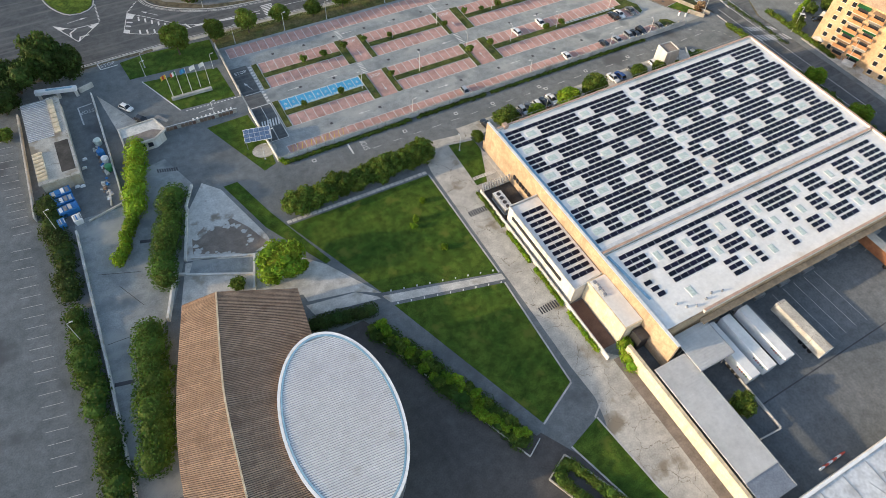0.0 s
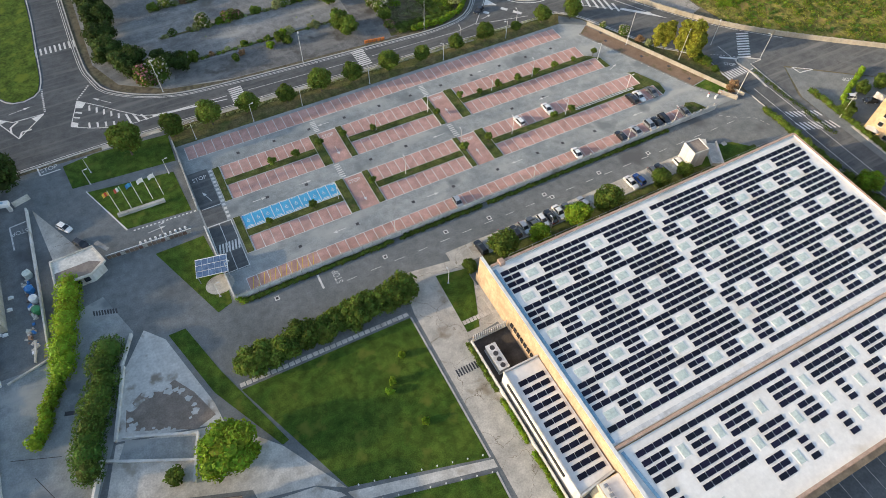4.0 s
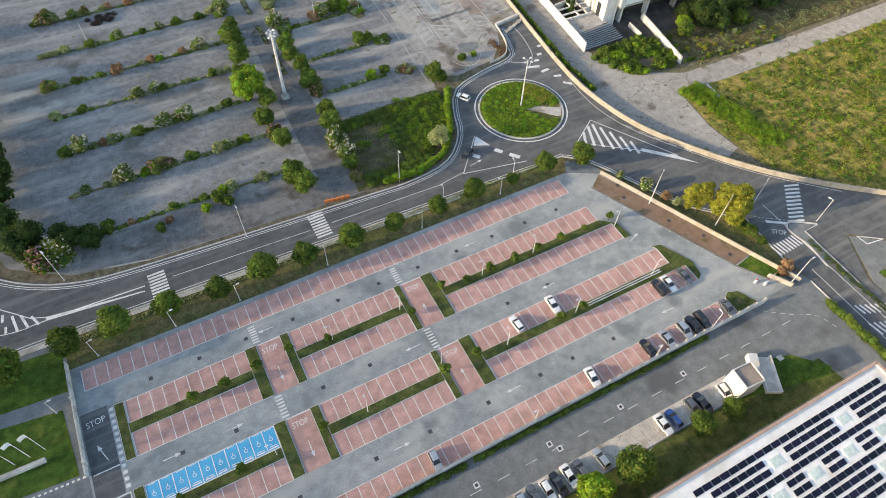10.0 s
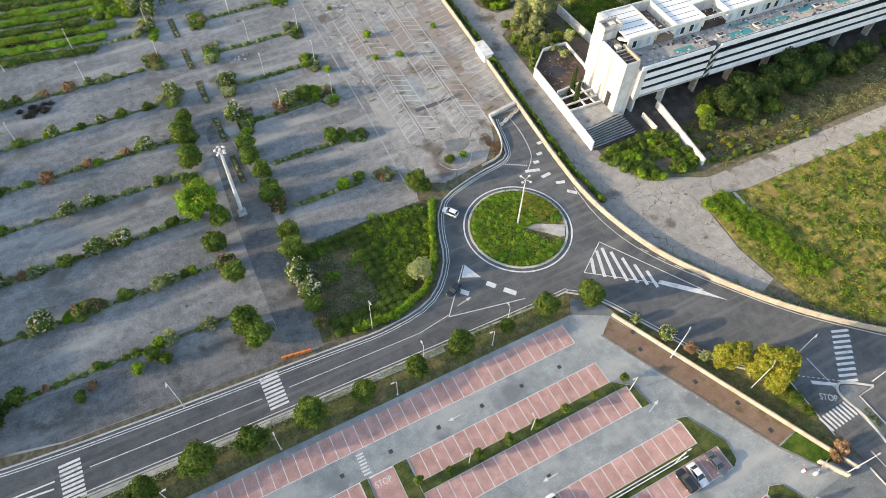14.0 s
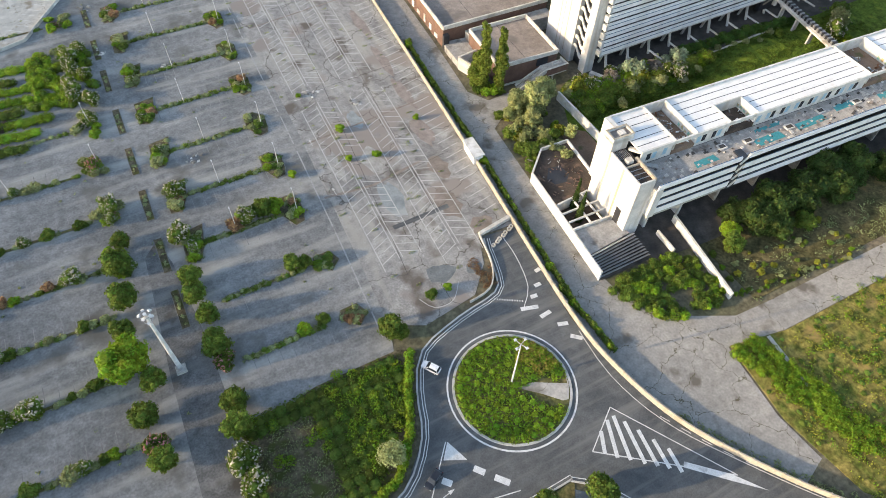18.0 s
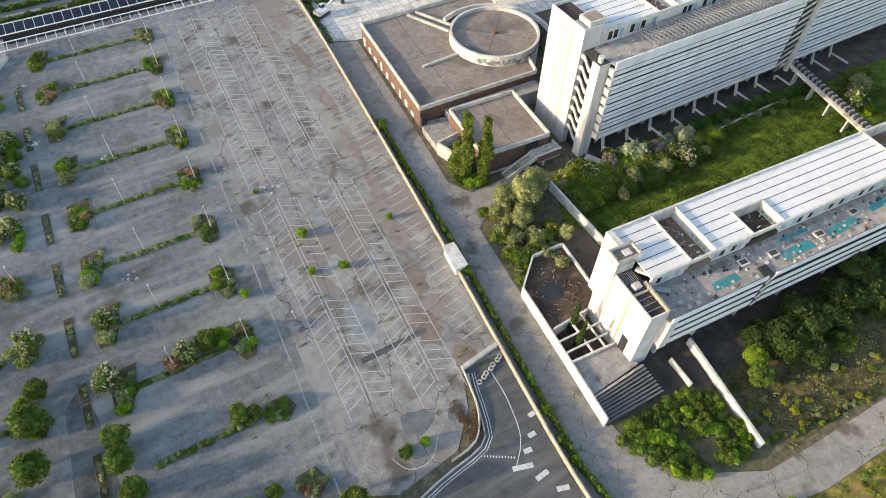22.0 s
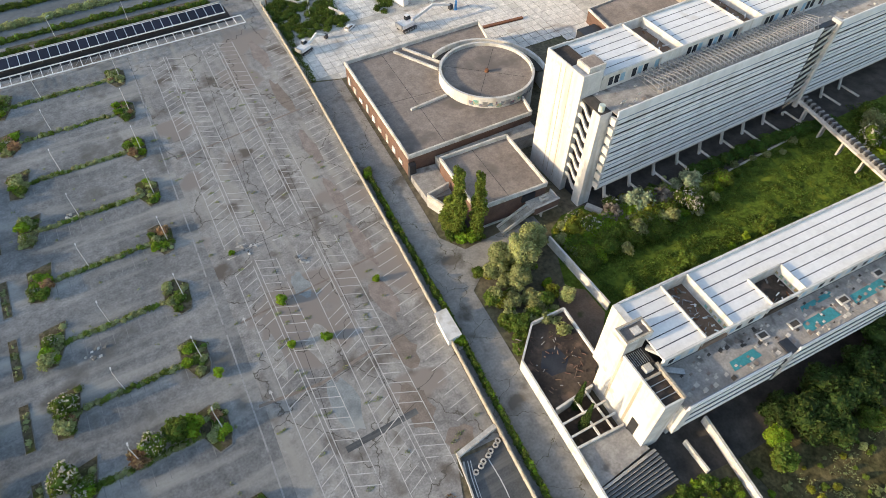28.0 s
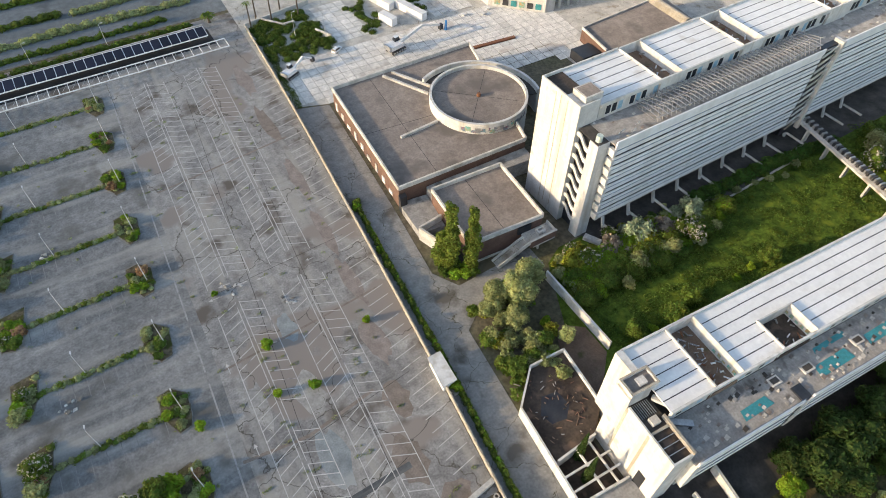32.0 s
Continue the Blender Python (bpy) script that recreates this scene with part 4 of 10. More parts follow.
for x, y, a in ((36, 144.3, -90), (48, 144.5, -90), (86, 144.2, 90), (120, 144.2, 90), (75, 126.4, -90), (50, 126.5, 90), (100, 126.6, 90), (140, 126.8, 90), (60, 162.2, 90), (110, 162.3, 90), (146, 146.4, -70)):
    arrow(paint, x, y, a, z=0.024)
part("lane_paint", paint, "marking", lanes, "white painted arrows and stop lines")
beds = [(54.6, 147.3, 57.0, 159.5), (62.1, 147.3, 63.9, 159.5), (88.6, 147.3, 90.1, 159.5), (95.2, 147.3, 98.0, 159.5), (54.7, 129.9, 57.0, 141.5), (62.1, 129.9, 63.9, 141.5), (88.6, 129.9, 90.1, 141.5), (95.2, 129.9, 98.0, 141.5), (28.4, 147.3, 30.2, 159.5), (28.4, 129.9, 30.2, 141.5)]
for y0, y1 in ((152.3, 154.5), (134.5, 136.7)):
    beds += [(30.2, y0, 54.6, y1), (63.9, y0, 88.6, y1), (98.0, y0, 141.3 if y0 > 150 else 148.6, y1)]
for i, b in enumerate(beds):
    t = thing("planting_island", "kerbed strip of green grass between bays", "planting strip", group="planting strips", kind="structure")
    part("kerb", Geo().box(b[0] - 0.06, b[1] - 0.06, -0.05, b[2] + 0.06, b[3] + 0.06, 0.1 + 0.003 * i), "kerb", t)
    part("turf", Geo().box(b[0] + 0.08, b[1] + 0.08, 0.0, b[2] - 0.08, b[3] - 0.08, 0.16 + 0.003 * i), "turf_worn", t)
for poly in ([(141.3, 154.5), (144.9, 151.7), (145.5, 147.1), (143.7, 147.1), (143.7, 152.3), (141.3, 152.3)], [(148.6, 136.7), (148.6, 141.4), (147.9, 142.3), (150.2, 141.7), (153.8, 134.4), (153.1, 130.8), (151.6, 129.9), (151.6, 134.5), (148.6, 134.5)], [(153.7, 123.4), (155.1, 124.3), (157.5, 123.4), (159.4, 119.4), (153.7, 119.2)]):
    t = thing("planting_island", "kerbed corner of green grass at the bay ends", "planting strip", group="planting strips", kind="structure")
    part("turf", Geo().prism(poly, 0.0, 0.155), "turf_worn", t)
    rim_k = Geo()
    for a, b in zip(poly, poly[1:] + poly[:1]):
        rim_k.bar(a, b, 0.16, -0.05, 0.135)
    part("kerb", rim_k, "kerb", t)
pipes = thing("pipe_run", "pair of long white pipes lying in the grass strip", "pipes")
for dy in (0.0, 0.55):
    part("pipe", Geo().rod((124.9, 135.6 + dy, 0.45), (145.2, 135.5 + dy, 0.45), 0.09, 0.09, 8), "white_panel", pipes)
for i in range(6):
    part("bracket", Geo().box(126 + i * 3.7, 135.4, 0.1, 126.15 + i * 3.7, 136.3, 0.4), "metal_grey", pipes)
barrier = thing("exit_barrier", "red and white exit barrier with its grey control post", "barrier", (164.2, 122.0, 0, 0, 0, 12))
part("cabinet", Geo().box(-0.25, -0.25, 0, 0.25, 0.25, 1.15), "metal_sheet", barrier)
for i in range(6):
    part("arm", Geo().box(0.2 + i * 0.7, -0.06, 0.95, 0.9 + i * 0.7, 0.06, 1.05), "paint_red" if i % 2 else "white_panel", barrier)
post2 = thing("ticket_post", "small white ticket post with a red cap at the exit", "ticket machine", (162.6, 123.4, 0, 0, 0, 10))
part("case", Geo().box(-0.2, -0.2, 0, 0.2, 0.2, 1.3), "white_panel", post2)
part("cap", Geo().box(-0.22, -0.22, 1.3, 0.22, 0.22, 1.42), "paint_red", post2)
solid("wall_exit", Geo().bar((166.4, 123.4), (169.4, 118.8), 0.35, 0, 1.3), "wall_tan", "short tan wall beside the car park exit", "wall")
ticks = Geo()
dashes(ticks, [(145.7, 163.7), (161.6, 129.0), (164.4, 122.8)], 0.5, 1.9, 0.14, 0.014)
dashes(ticks, [(150.6, 156.6), (160.2, 135.5)], 0.8, 2.6, 0.12, 0.014)
solid("drive_ticks", ticks, "marking_worn", "short worn white ticks along the drive", "road marking")
for x, y in ((151.5, 157.6), (156.9, 146.6), (161.4, 139.2), (163.2, 132.0), (152.6, 161.6)):
    solid("drain_cover", Geo().box(x - 0.45, y - 0.45, 0, x + 0.45, y + 0.45, 0.05), "metal_dark", "square dark drain cover in the gravel", "drain cover", kind="", group="drain covers")
for x, y in ((55.9, 154.3), (63.0, 155.2), (49.2, 153.5), (42.8, 153.5), (98.1, 154.5), (70.9, 153.6), (35.9, 135.7), (63.1, 136.4), (89.4, 136.1), (97.0, 136.4), (110.2, 153.5), (116.5, 153.5), (122.8, 153.5), (129.4, 153.5), (136.2, 153.4), (143.6, 153.5), (117.5, 135.7), (123.2, 135.7), (89.3, 151.5), (47, 135.6), (104, 153.4)):
    plant("young", x, y, random.uniform(0.75, 1.2))
for x, y in ((27.8, 171.9), (43.5, 171.6), (57.5, 171.7), (71.8, 153.5), (87.5, 153.6), (53.5, 135.7), (89.4, 137.9), (100.1, 118.95), (143.8, 151.3), (121.7, 153.4), (121.4, 135.6), (142.5, 135.7), (61.2, 119.0), (124.3, 172.6), (102.0, 171.7), (78, 171.8), (130, 119.0), (146, 119.0), (72, 135.6), (104, 135.7), (108, 153.4)):
    lamp_post(x, y, 6.0, random.choice((0, 90, 180)), name="parking_lamp", label="slim grey car park lamp post")
for i, x in enumerate((36.1, 45.9, 55.7, 66, 76.5, 86.2, 96, 106.1, 115.7, 124.9, 134)):
    solid("drain_cover", Geo().box(x - 0.4, 161.6, 0, x + 0.4, 162.4, 0.022), "metal_dark", "square dark cast drain cover in the asphalt", "drain cover", kind="", group="drain covers")
for x, y in ((66.1, 144.4), (76.4, 144.6), (109.4, 144.4), (48.1, 143.7), (120, 144.5), (38, 144.2), (54.6, 126.4), (69.7, 126.5), (81, 126.5), (106.5, 126.7), (114.6, 126.8), (125, 126.6), (40, 126.3), (94, 126.4)):
    solid("drain_cover", Geo().box(x - 0.4, y - 0.4, 0, x + 0.4, y + 0.4, 0.022), "metal_dark", "square dark cast drain cover in the asphalt", "drain cover", kind="", group="drain covers")
for x, y, yaw, c, k in ((79.3, 121.0, 178, "car_silver", "hatch"), (115.5, 121.2, 176, "car_white", "saloon"), (129.9, 121.2, 2, "car_black", "saloon"), (134.9, 120.9, 182, "car_silver", "saloon"), (139.6, 121.1, 180, "car_silver", "suv"), (142.3, 121.2, 0, "car_black", "saloon"), (144.8, 121.3, 181, "car_black", "suv"), (151.9, 121.0, 178, "car_grey", "saloon"), (141.8, 132.1, 2, "car_black", "suv"), (144.4, 132.0, 180, "car_white", "saloon"), (148.9, 131.9, 181, "car_grey", "saloon"), (108.2, 138.9, 4, "car_white", "hatch"), (117.9, 139.4, 178, "car_white", "saloon")):
    car(x, y, yaw, c, k)
hedge("hedge", [(24, 117.6), (60, 117.7)], 1.2, 0.8, "leaf_mid", "low clipped hedge along the car park wall", 20, seed=3)
hedge("hedge", [(62, 117.7), (84, 117.7)], 1.2, 0.8, "leaf_mid", "low clipped hedge along the car park wall", 20, seed=4)
hedge("hedge", [(86, 117.7), (143, 117.7)], 1.1, 0.65, "leaf_mid", "low clipped hedge along the car park wall", 20, seed=5)
hedge("hedge", [(22.6, 119), (24.2, 117.6)], 1.6, 1.4, "leaf_bright", "bright green shrub at the wall's end", 22, seed=6)
# trees on the verge between car park and road
for x, y, s in ((11.6, 173.6, 1.3), (23.2, 175.4, 1.0), (33.3, 175.2, 1.15), (43.7, 174.9, 0.95), (54.3, 174.6, 0.85), (64.5, 174.8, 1.05), (74.0, 174.4, 0.9), (85.2, 174.2, 1.0), (96.0, 174.3, 0.8), (107.5, 174.2, 0.75), (117.7, 174.2, 0.95), (128.7, 174.2, 0.55), (138.5, 174.4, 0.85), (147.8, 172.0, 0.95)):
    plant("round", x, y, s * 1.2)
tagged(part("dry_grass", leaf_mesh("dry_grass", [(24 + 1.6 * i, 177.3 - 0.012 * i, 0.1, 1.2, 0.8, 0.35) for i in range(74)], 3600, 0.2, "leaf_olive", 44), ""), "dry olive scrub along the road verge", "grass", kind="stuff")
# fence rails on the car park wall
rail = thing("railing", "thin grey railing with concrete posts above the car park wall", "railing")
part("rail", Geo().box(22.5, 118.67, 2.05, 160, 118.73, 2.1), "metal_grey", rail)
part("rail", Geo().box(22.5, 118.67, 1.75, 160, 118.73, 1.8), "metal_grey", rail)
for i in range(56):
    part("post", Geo().box(22.55 + i * 2.5, 118.5, 0, 22.75 + i * 2.5, 118.9, 2.1), "concrete", rail)

# ---- warehouse: roof fittings ----
PV_TOP = [(-0.93, -0.5, 0.10), (0.93, -0.5, 0.10), (0.93, 0.5, 0.24), (-0.93, 0.5, 0.24)]
pv_mesh = Geo().add(PV_TOP + [(a, b, c - 0.05) for a, b, c in PV_TOP], [(0, 1, 2, 3), (7, 6, 5, 4), (0, 4, 5, 1), (1, 5, 6, 2), (2, 6, 7, 3), (3, 7, 4, 0)]).mesh("solar_panel", "pv_cell")
far_panels = Geo()
array = thing("solar_array", "rows of dark blue solar panels on the white warehouse roof", "solar panels")
count = 0
SKY, GROUPS = [], []
for k in range(8):
    yc = 90.9 - 4.75 * k
    if k % 2 == 0:
        SKY += [(80.5 + 16.9 * i, yc) for i in range(5)]
        GROUPS += [(75.6, yc, 2)] + [(89.0 + 16.9 * i, yc, 6) for i in range(5)]
    else:
        SKY += [(76.7 + 8.45 * i, yc) for i in range(10)]
        GROUPS += [(80.95 + 8.45 * i, yc, 2) for i in range(10)]
LOW_SKY = [(84.3, 46.1), (92.5, 45.9), (102.7, 45.9), (114.2, 45.8), (127.5, 46.0), (139.2, 45.8), (150, 45.8), (97.5, 41), (107.4, 41.2), (115.7, 41.3), (124, 41), (133, 41), (143, 41), (84.6, 35.6), (102.1, 35.6), (109.0, 35.6), (118.7, 36.3), (128.6, 36.2), (138.4, 36.2), (148, 36.2)]


def put_panel(x, y, z):
    global count
    if x < 110 and y > 58 and count < 300:
        ob = part("solar_panel", pv_mesh, "", array)
        ob.location = (x, y, z)
        count += 1
    else:
        far_panels.add([(x + a, y + b, z + c) for a, b, c in PV_TOP + [(-0.93, 0.5, 0.0), (0.93, 0.5, 0.0)]], [(0, 1, 2, 3), (3, 2, 5, 4)])


def run_row(y, x0, x1, z, sky, clear):
    x = x0
    while x < x1:
        if not any(abs(x - sx) < clear and abs(y - sy) < 2.2 for sx, sy in sky) and not 112.4 < x < 114.0:
            put_panel(x, y, z)
        x += 2.0


for k in range(9):
    run_row(93.25 - 4.75 * k, 75.2, 160.0, ZR, [], 0)
for gx, gy, gn in GROUPS:
    for dy in (0.8, -0.8):
        for i in range(gn):
            x = gx + (i - (gn - 1) / 2) * 2.0 + (0.45 if gn == 2 and gx < 76 else 0)
            if x < 160.4:
                put_panel(x, gy + dy, ZR)
run_row(49.3, 77.0, 159, ZR - 0.1, [], 0)
for y in (47.5, 45.9, 44.3):
    run_row(y, 77.0, 159, ZR - 0.1, LOW_SKY, 2.3)
for y in (42.5, 40.9, 39.3):
    run_row(y, 84.0 if y < 42 else 84.0, 159, ZR - 0.1, LOW_SKY, 2.3)
for y in (37.6, 36.0, 34.4):
    run_row(y, 97.0, 156, ZR - 0.1, LOW_SKY, 2.3)
for y in (41.4, 39.6, 38.0):
    put_panel(77.6 + (41.4 - y) * 0.25, y, ZR - 0.1)
tagged(part("solar_panels", far_panels, "pv_cell", array), kind="stuff")


def dome(a, b, kerb_, top):
    """A low milky dome on a white upstand, half sizes a and b."""
    ks = [(a * 1.18, b * 1.22, 0), (a * 1.14, b * 1.16, kerb_), (a, b, kerb_ + 0.02), (a * 0.86, b * 0.8, kerb_ + top * 0.7), (a * 0.5, b * 0.45, kerb_ + top)]
    vs = [(sx * p, sy * q, z) for p, q, z in ks for sx, sy in ((-1, -1), (1, -1), (1, 1), (-1, 1))]
    fs = [(4 * r + i, 4 * r + (i + 1) % 4, 4 * r + 4 + (i + 1) % 4, 4 * r + 4 + i) for r in range(4) for i in range(4)]
    return Geo().add(vs[:12], fs[:8]).mesh("upstand", "white_roof"), Geo().add(vs[8:], [tuple(i - 8 for i in q) for q in fs[8:]] + [(8, 9, 10, 11)]).mesh("dome", "dome")


UP_A, DOME_A = dome(1.25, 0.85, 0.03, 0.07)
UP_B, DOME_B = dome(0.72, 1.15, 0.04, 0.06)
for pts_, z, up, dm in ((SKY, ZR, UP_A, DOME_A), (LOW_SKY, ZR - 0.1, UP_B, DOME_B)):
    for x, y in pts_:
        sk = part("skylight", up, "", wh)
        sk.location = (x, y, z)
        part("dome", dm, "", sk, "milky domed skylight")
part("gutter", Geo().bar((X0 + 0.75, YM + 1), (X0 + 0.65, Y1 - 1), 0.7, ZR, ZR + 0.12), "gutter_blue", wh)
part("gutter", Geo().bar((X0 + 1.2, YM - 1), (X0 + 2.4, 38), 0.6, ZR - 0.1, ZR + 0.05), "gutter_blue", wh)
part("walkway", Geo().box(X0 + 1, YM + 0.6, ZR, X1 - 1, YM + 1.5, ZR + 0.06), "metal_sheet", wh)
for x, y in ((81, 33), (83, 32.2), (86, 32.6), (88, 33.2), (79.5, 34.5), (90.5, 32.5)):
    part("roof_vent", Geo().rod((x, y, ZR - 0.1), (x, y, ZR + 0.5), 0.25, 0.2, 8), "metal_grey", wh)
part("roof_box", Geo().box(75.2, 95.2, ZR, 76.4, 96.6, ZR + 1.0), "coping_red", wh)
for i in range(14):
    part("rail_post", Geo().box(78 + i * 6, 96.4, ZR + 0.4, 78.06 + i * 6, 96.46, ZR + 1.2), "metal_grey", wh)
part("rail", Geo().box(78, 96.42, ZR + 1.15, 160, 96.46, ZR + 1.2), "metal_grey", wh)
part("buttress", Geo().box(72.2, 97.6, 0, 73.0, 99.6, 2.8), "orange_render", wh)
part("base_strip", Geo().bar((72.1, 86), (72.0, 98), 1.8, 0, 0.12), "concrete_pale", wh)
# annex on the west side
ax = thing("annex", "lower white annex with solar panels beside the warehouse", "building")
part("wall", Geo().prism([(64.3, 48.6), (72.2, 49.4), (72.2, 75), (64.3, 75)], 0, 5.6), "white_render", ax)
part("roof", Geo().prism([(64.6, 49.0), (72.2, 49.8), (72.2, 74.7), (64.6, 74.7)], 5.55, 5.75), "white_roof", ax)
for a, b in (((64.3, 48.6), (64.3, 75)), ((64.3, 75), (72.2, 75)), ((64.3, 48.6), (72.2, 49.4))):
    part("parapet", Geo().bar(a, b, 0.3, 5.6, 6.15), "white_render", ax)
part("window_strip", Geo().box(64.1, 53, 3.4, 64.32, 73, 4.3), "dark_gap", ax)
for i in range(12):
    for j in range(3):
        part("solar_panel", pv_mesh, "", ax).location = (66.5 + j * 2.0, 51.3 + i * 1.82, 5.75)
part("low_block", Geo().prism([(67.8, 35.6), (72.4, 35.6), (72.4, 48.8), (67.8, 48.8)], 0, 6.4), "cream_render", ax)
part("low_block_roof", Geo().box(68.1, 35.9, 6.3, 72.4, 48.6, 6.46), "white_roof", ax)
part("stair_side", Geo().box(70, 32.5, 0, 72.4, 35.4, 4.5), "metal_dark", ax)
for i in range(5):
    part("roof_unit", Geo().box(68.6 + 0.4 * (i % 2), 44 + i * 0.9, 6.4, 69.3, 44.6 + i * 0.9, 7.0), "metal_grey", ax)
part("planter_wall", Geo().bar((63.4, 33.5), (63.4, 86), 0.3, 0, 1.5), "white_render", ax)
part("yard_floor", Geo().box(63.6, 75.4, -0.1, 72.2, 86, 0.05), "grime_and_shade", ax, "brown stained sunken service yard")
part("yard_floor", Geo().box(63.8, 36, -0.1, 67.6, 48.4, 0.05), "brick_brown", ax)
fence = part("louvre_fence", Geo().box(63.6, 85.9, 0, 72.2, 86.0, 0.3), "metal_grey", ax)
for i in range(17):
    part("slat", Geo().box(63.7 + i * 0.5, 85.85, 0.3, 63.9 + i * 0.5, 86.0, 3.2), "metal_sheet", fence)
unit = thing("cooling_unit", "grey rooftop cooling unit standing in the service yard", "machine", (66.2, 80, 0.05, 0, 0, 0))
part("casing", Geo().box(-1.1, -3, 0.2, 1.1, 3, 1.9), "metal_grey", unit)
part("frame", Geo().box(-1.2, -3.1, 1.9, 1.2, 3.1, 2.05).box(-1.2, -3.1, 0, 1.2, 3.1, 0.2), "metal_sheet", unit)
for i in range(4):
    part("fan", Geo().ring(0, -2.2 + i * 1.45, 0.0, 0.55, 2.05, 2.12, 14), "metal_dark", unit)
for i in range(7):
    part("window", Geo().box(72.0, 76 + i * 1.3, 2.6, 72.25, 76.9 + i * 1.3, 3.8), "glass", wh)
for y0, y1, s in ((74, 86, 21), (62, 72, 22), (49, 60, 23), (36, 47, 24)):
    hedge("hedge", [(62.7, y0), (62.7, y1)], 1.0, 1.0, "leaf_bright" if s > 21 else "leaf_mid", "yellow-green shrubs below the annex wall", 22, seed=s)
hedge("hedge", [(68.6, 35), (66.4, 29.0)], 3.0, 2.6, "leaf_bright", "rounded bright green hedge at the annex corner", 20, seed=25)
# yard: boundary wall, canopies, trailers
solid("wall_yard", Geo().bar((67.4, 33), (67.4, -60), 0.8, 0, 4.2), "cream_render", "tall cream rendered yard wall in evening sun", "wall")
solid("planting_bed", Geo().box(64.6, -60, -0.1, 66.9, 33, 0.06), "patch_brown", "strip of bare brown soil along the yard wall", "soil bed")


def canopy(name, x0, y0, x1, y1, z, ribs_along_x, mat, label):
    t = thing(name, label, "canopy")
    part("sheet", Geo().box(x0, y0, z, x1, y1, z + 0.15), mat, t)
    n = int(((y1 - y0) if ribs_along_x else (x1 - x0)) / 0.55)
    for i in range(n):
        if ribs_along_x:
            yy = y0 + (y1 - y0) * (i + 0.5) / n
            part("rib", Geo().box(x0, yy - 0.06, z + 0.15, x1, yy + 0.06, z + 0.27), mat, t)
        else:
            xx = x0 + (x1 - x0) * (i + 0.5) / n
            part("rib", Geo().box(xx - 0.06, y0, z + 0.15, xx + 0.06, y1, z + 0.27), mat, t)
    part("fascia", Geo().box(x0 - 0.1, y0 - 0.1, z - 0.3, x1 + 0.1, y0, z + 0.3).box(x1, y0, z - 0.3, x1 + 0.12, y1, z + 0.3), "metal_grey", t)
    for px in (x0 + 0.4, x1 - 0.4):
        for i in range(4):
            py = y0 + 0.5 + (y1 - y0 - 1) * i / 3
            part("post", Geo().box(px - 0.1, py - 0.1, 0, px + 0.1, py + 0.1, z), "metal_grey", t)
    return t


canopy("dock_canopy", 68.0, 0.6, 76.2, 26, 4.7, True, "sheet_pale", "long canopy of pale grey ribbed metal sheet")
canopy("dock_canopy", 68.0, -4.0, 76.2, 0.5, 4.55, True, "metal_grey", "short darker weathered end of the ribbed canopy")
canopy("dock_canopy", 75.9, 21.2, 85.0, 29.9, 5.2, True, "sheet_pale", "ribbed grey metal canopy over the loading corner")


def trailer(x, y, yaw, mat, mark):
    t = thing("lorry_trailer", "long white box trailer parked at the loading dock" if mark else "long dusty box trailer parked in the yard", "trailer", (x, y, 0, 0, 0, yaw), group="trailers")
    part("box", Geo().box(-1.27, -6.8, 1.15, 1.27, 6.8, 3.9), mat, t)
    part("roof", Geo().box(-1.22, -6.75, 3.9, 1.22, 6.75, 3.95), "white_roof" if mark else "concrete", t)
    part("rear_frame", Geo().box(-1.3, -6.9, 1.1, 1.3, -6.8, 3.98), "metal_sheet", t)
    part("chassis", Geo().box(-0.5, -6.5, 0.8, 0.5, 6.3, 1.15), "metal_dark", t)
    for k in range(3):
        for sx in (-1, 1):
            part("wheel", Geo().rod((sx * 0.75, -4.6 + k * 1.3, 0.5), (sx * 1.2, -4.6 + k * 1.3, 0.5), 0.5, 0.5, 12), "tyre", t)
    part("landing_leg", Geo().box(-0.8, 3.6, 0, -0.65, 3.8, 1.0).box(0.65, 3.6, 0, 0.8, 3.8, 1.0), "metal_grey", t)
    if mark:
        for k, m in enumerate(("plastic_green", "metal_dark", "paint_red", "paint_red", "metal_dark")):
            part("side_mark", Geo().box(-1.285, -6.0 + k * 0.6, 2.7, -1.27, -5.7 + k * 0.6, 3.2), m, t, "plain coloured bar on the side")
    return t


trailer(104.4, 19.2, 0.5, "concrete", False)
trailer(95.8, 22.0, 0.5, "white_panel", True)
trailer(90.7, 22.1, 0.3, "white_panel", True)
trailer(86.2, 22.2, 0.0, "white_panel", True)
trailer(138.4, 23.8, 0.0, "rust", False)
for x in (90, 97, 104, 112, 120, 128, 136, 144, 152):
    part("dock_door", Geo().box(x - 1.7, Y0 - 0.25, 0.9, x + 1.7, Y0 - 0.02, 4.4), "metal_dark", wh)
    part("dock_leveller", Geo().box(x - 1.5, Y0 - 1.0, 0, x + 1.5, Y0 - 0.25, 1.0), "metal_grey", wh)
part("dock_lip", Geo().box(83.5, Y0 - 1.6, 6.0, X1, Y0 - 0.26, 6.3), "orange_render", wh)
solid("wall_ramp", Geo().bar((84.9, 5.3), (85.4, 21.2), 0.3, 0, 0.7), "concrete_pale", "low concrete wall beside the loading ramp", "wall")
solid("wall_ramp", Geo().bar((79.7, 5.5), (84.75, 5.2), 0.3, 0, 0.7), "concrete_pale", "low concrete end wall of the loading ramp", "wall")
solid("drain_channel", Geo().bar((85.2, 10.6), (175, 12.6), 0.3, 0.0, 0.014), "metal_dark", "long dark drain channel across the yard", "drain", kind="")
yl = Geo()
for x in (100.5, 107.5, 111, 114.5, 118, 121.5):
    yl.bar((x, 29), (x + 0.3, 14), 0.12, 0.008, 0.018)
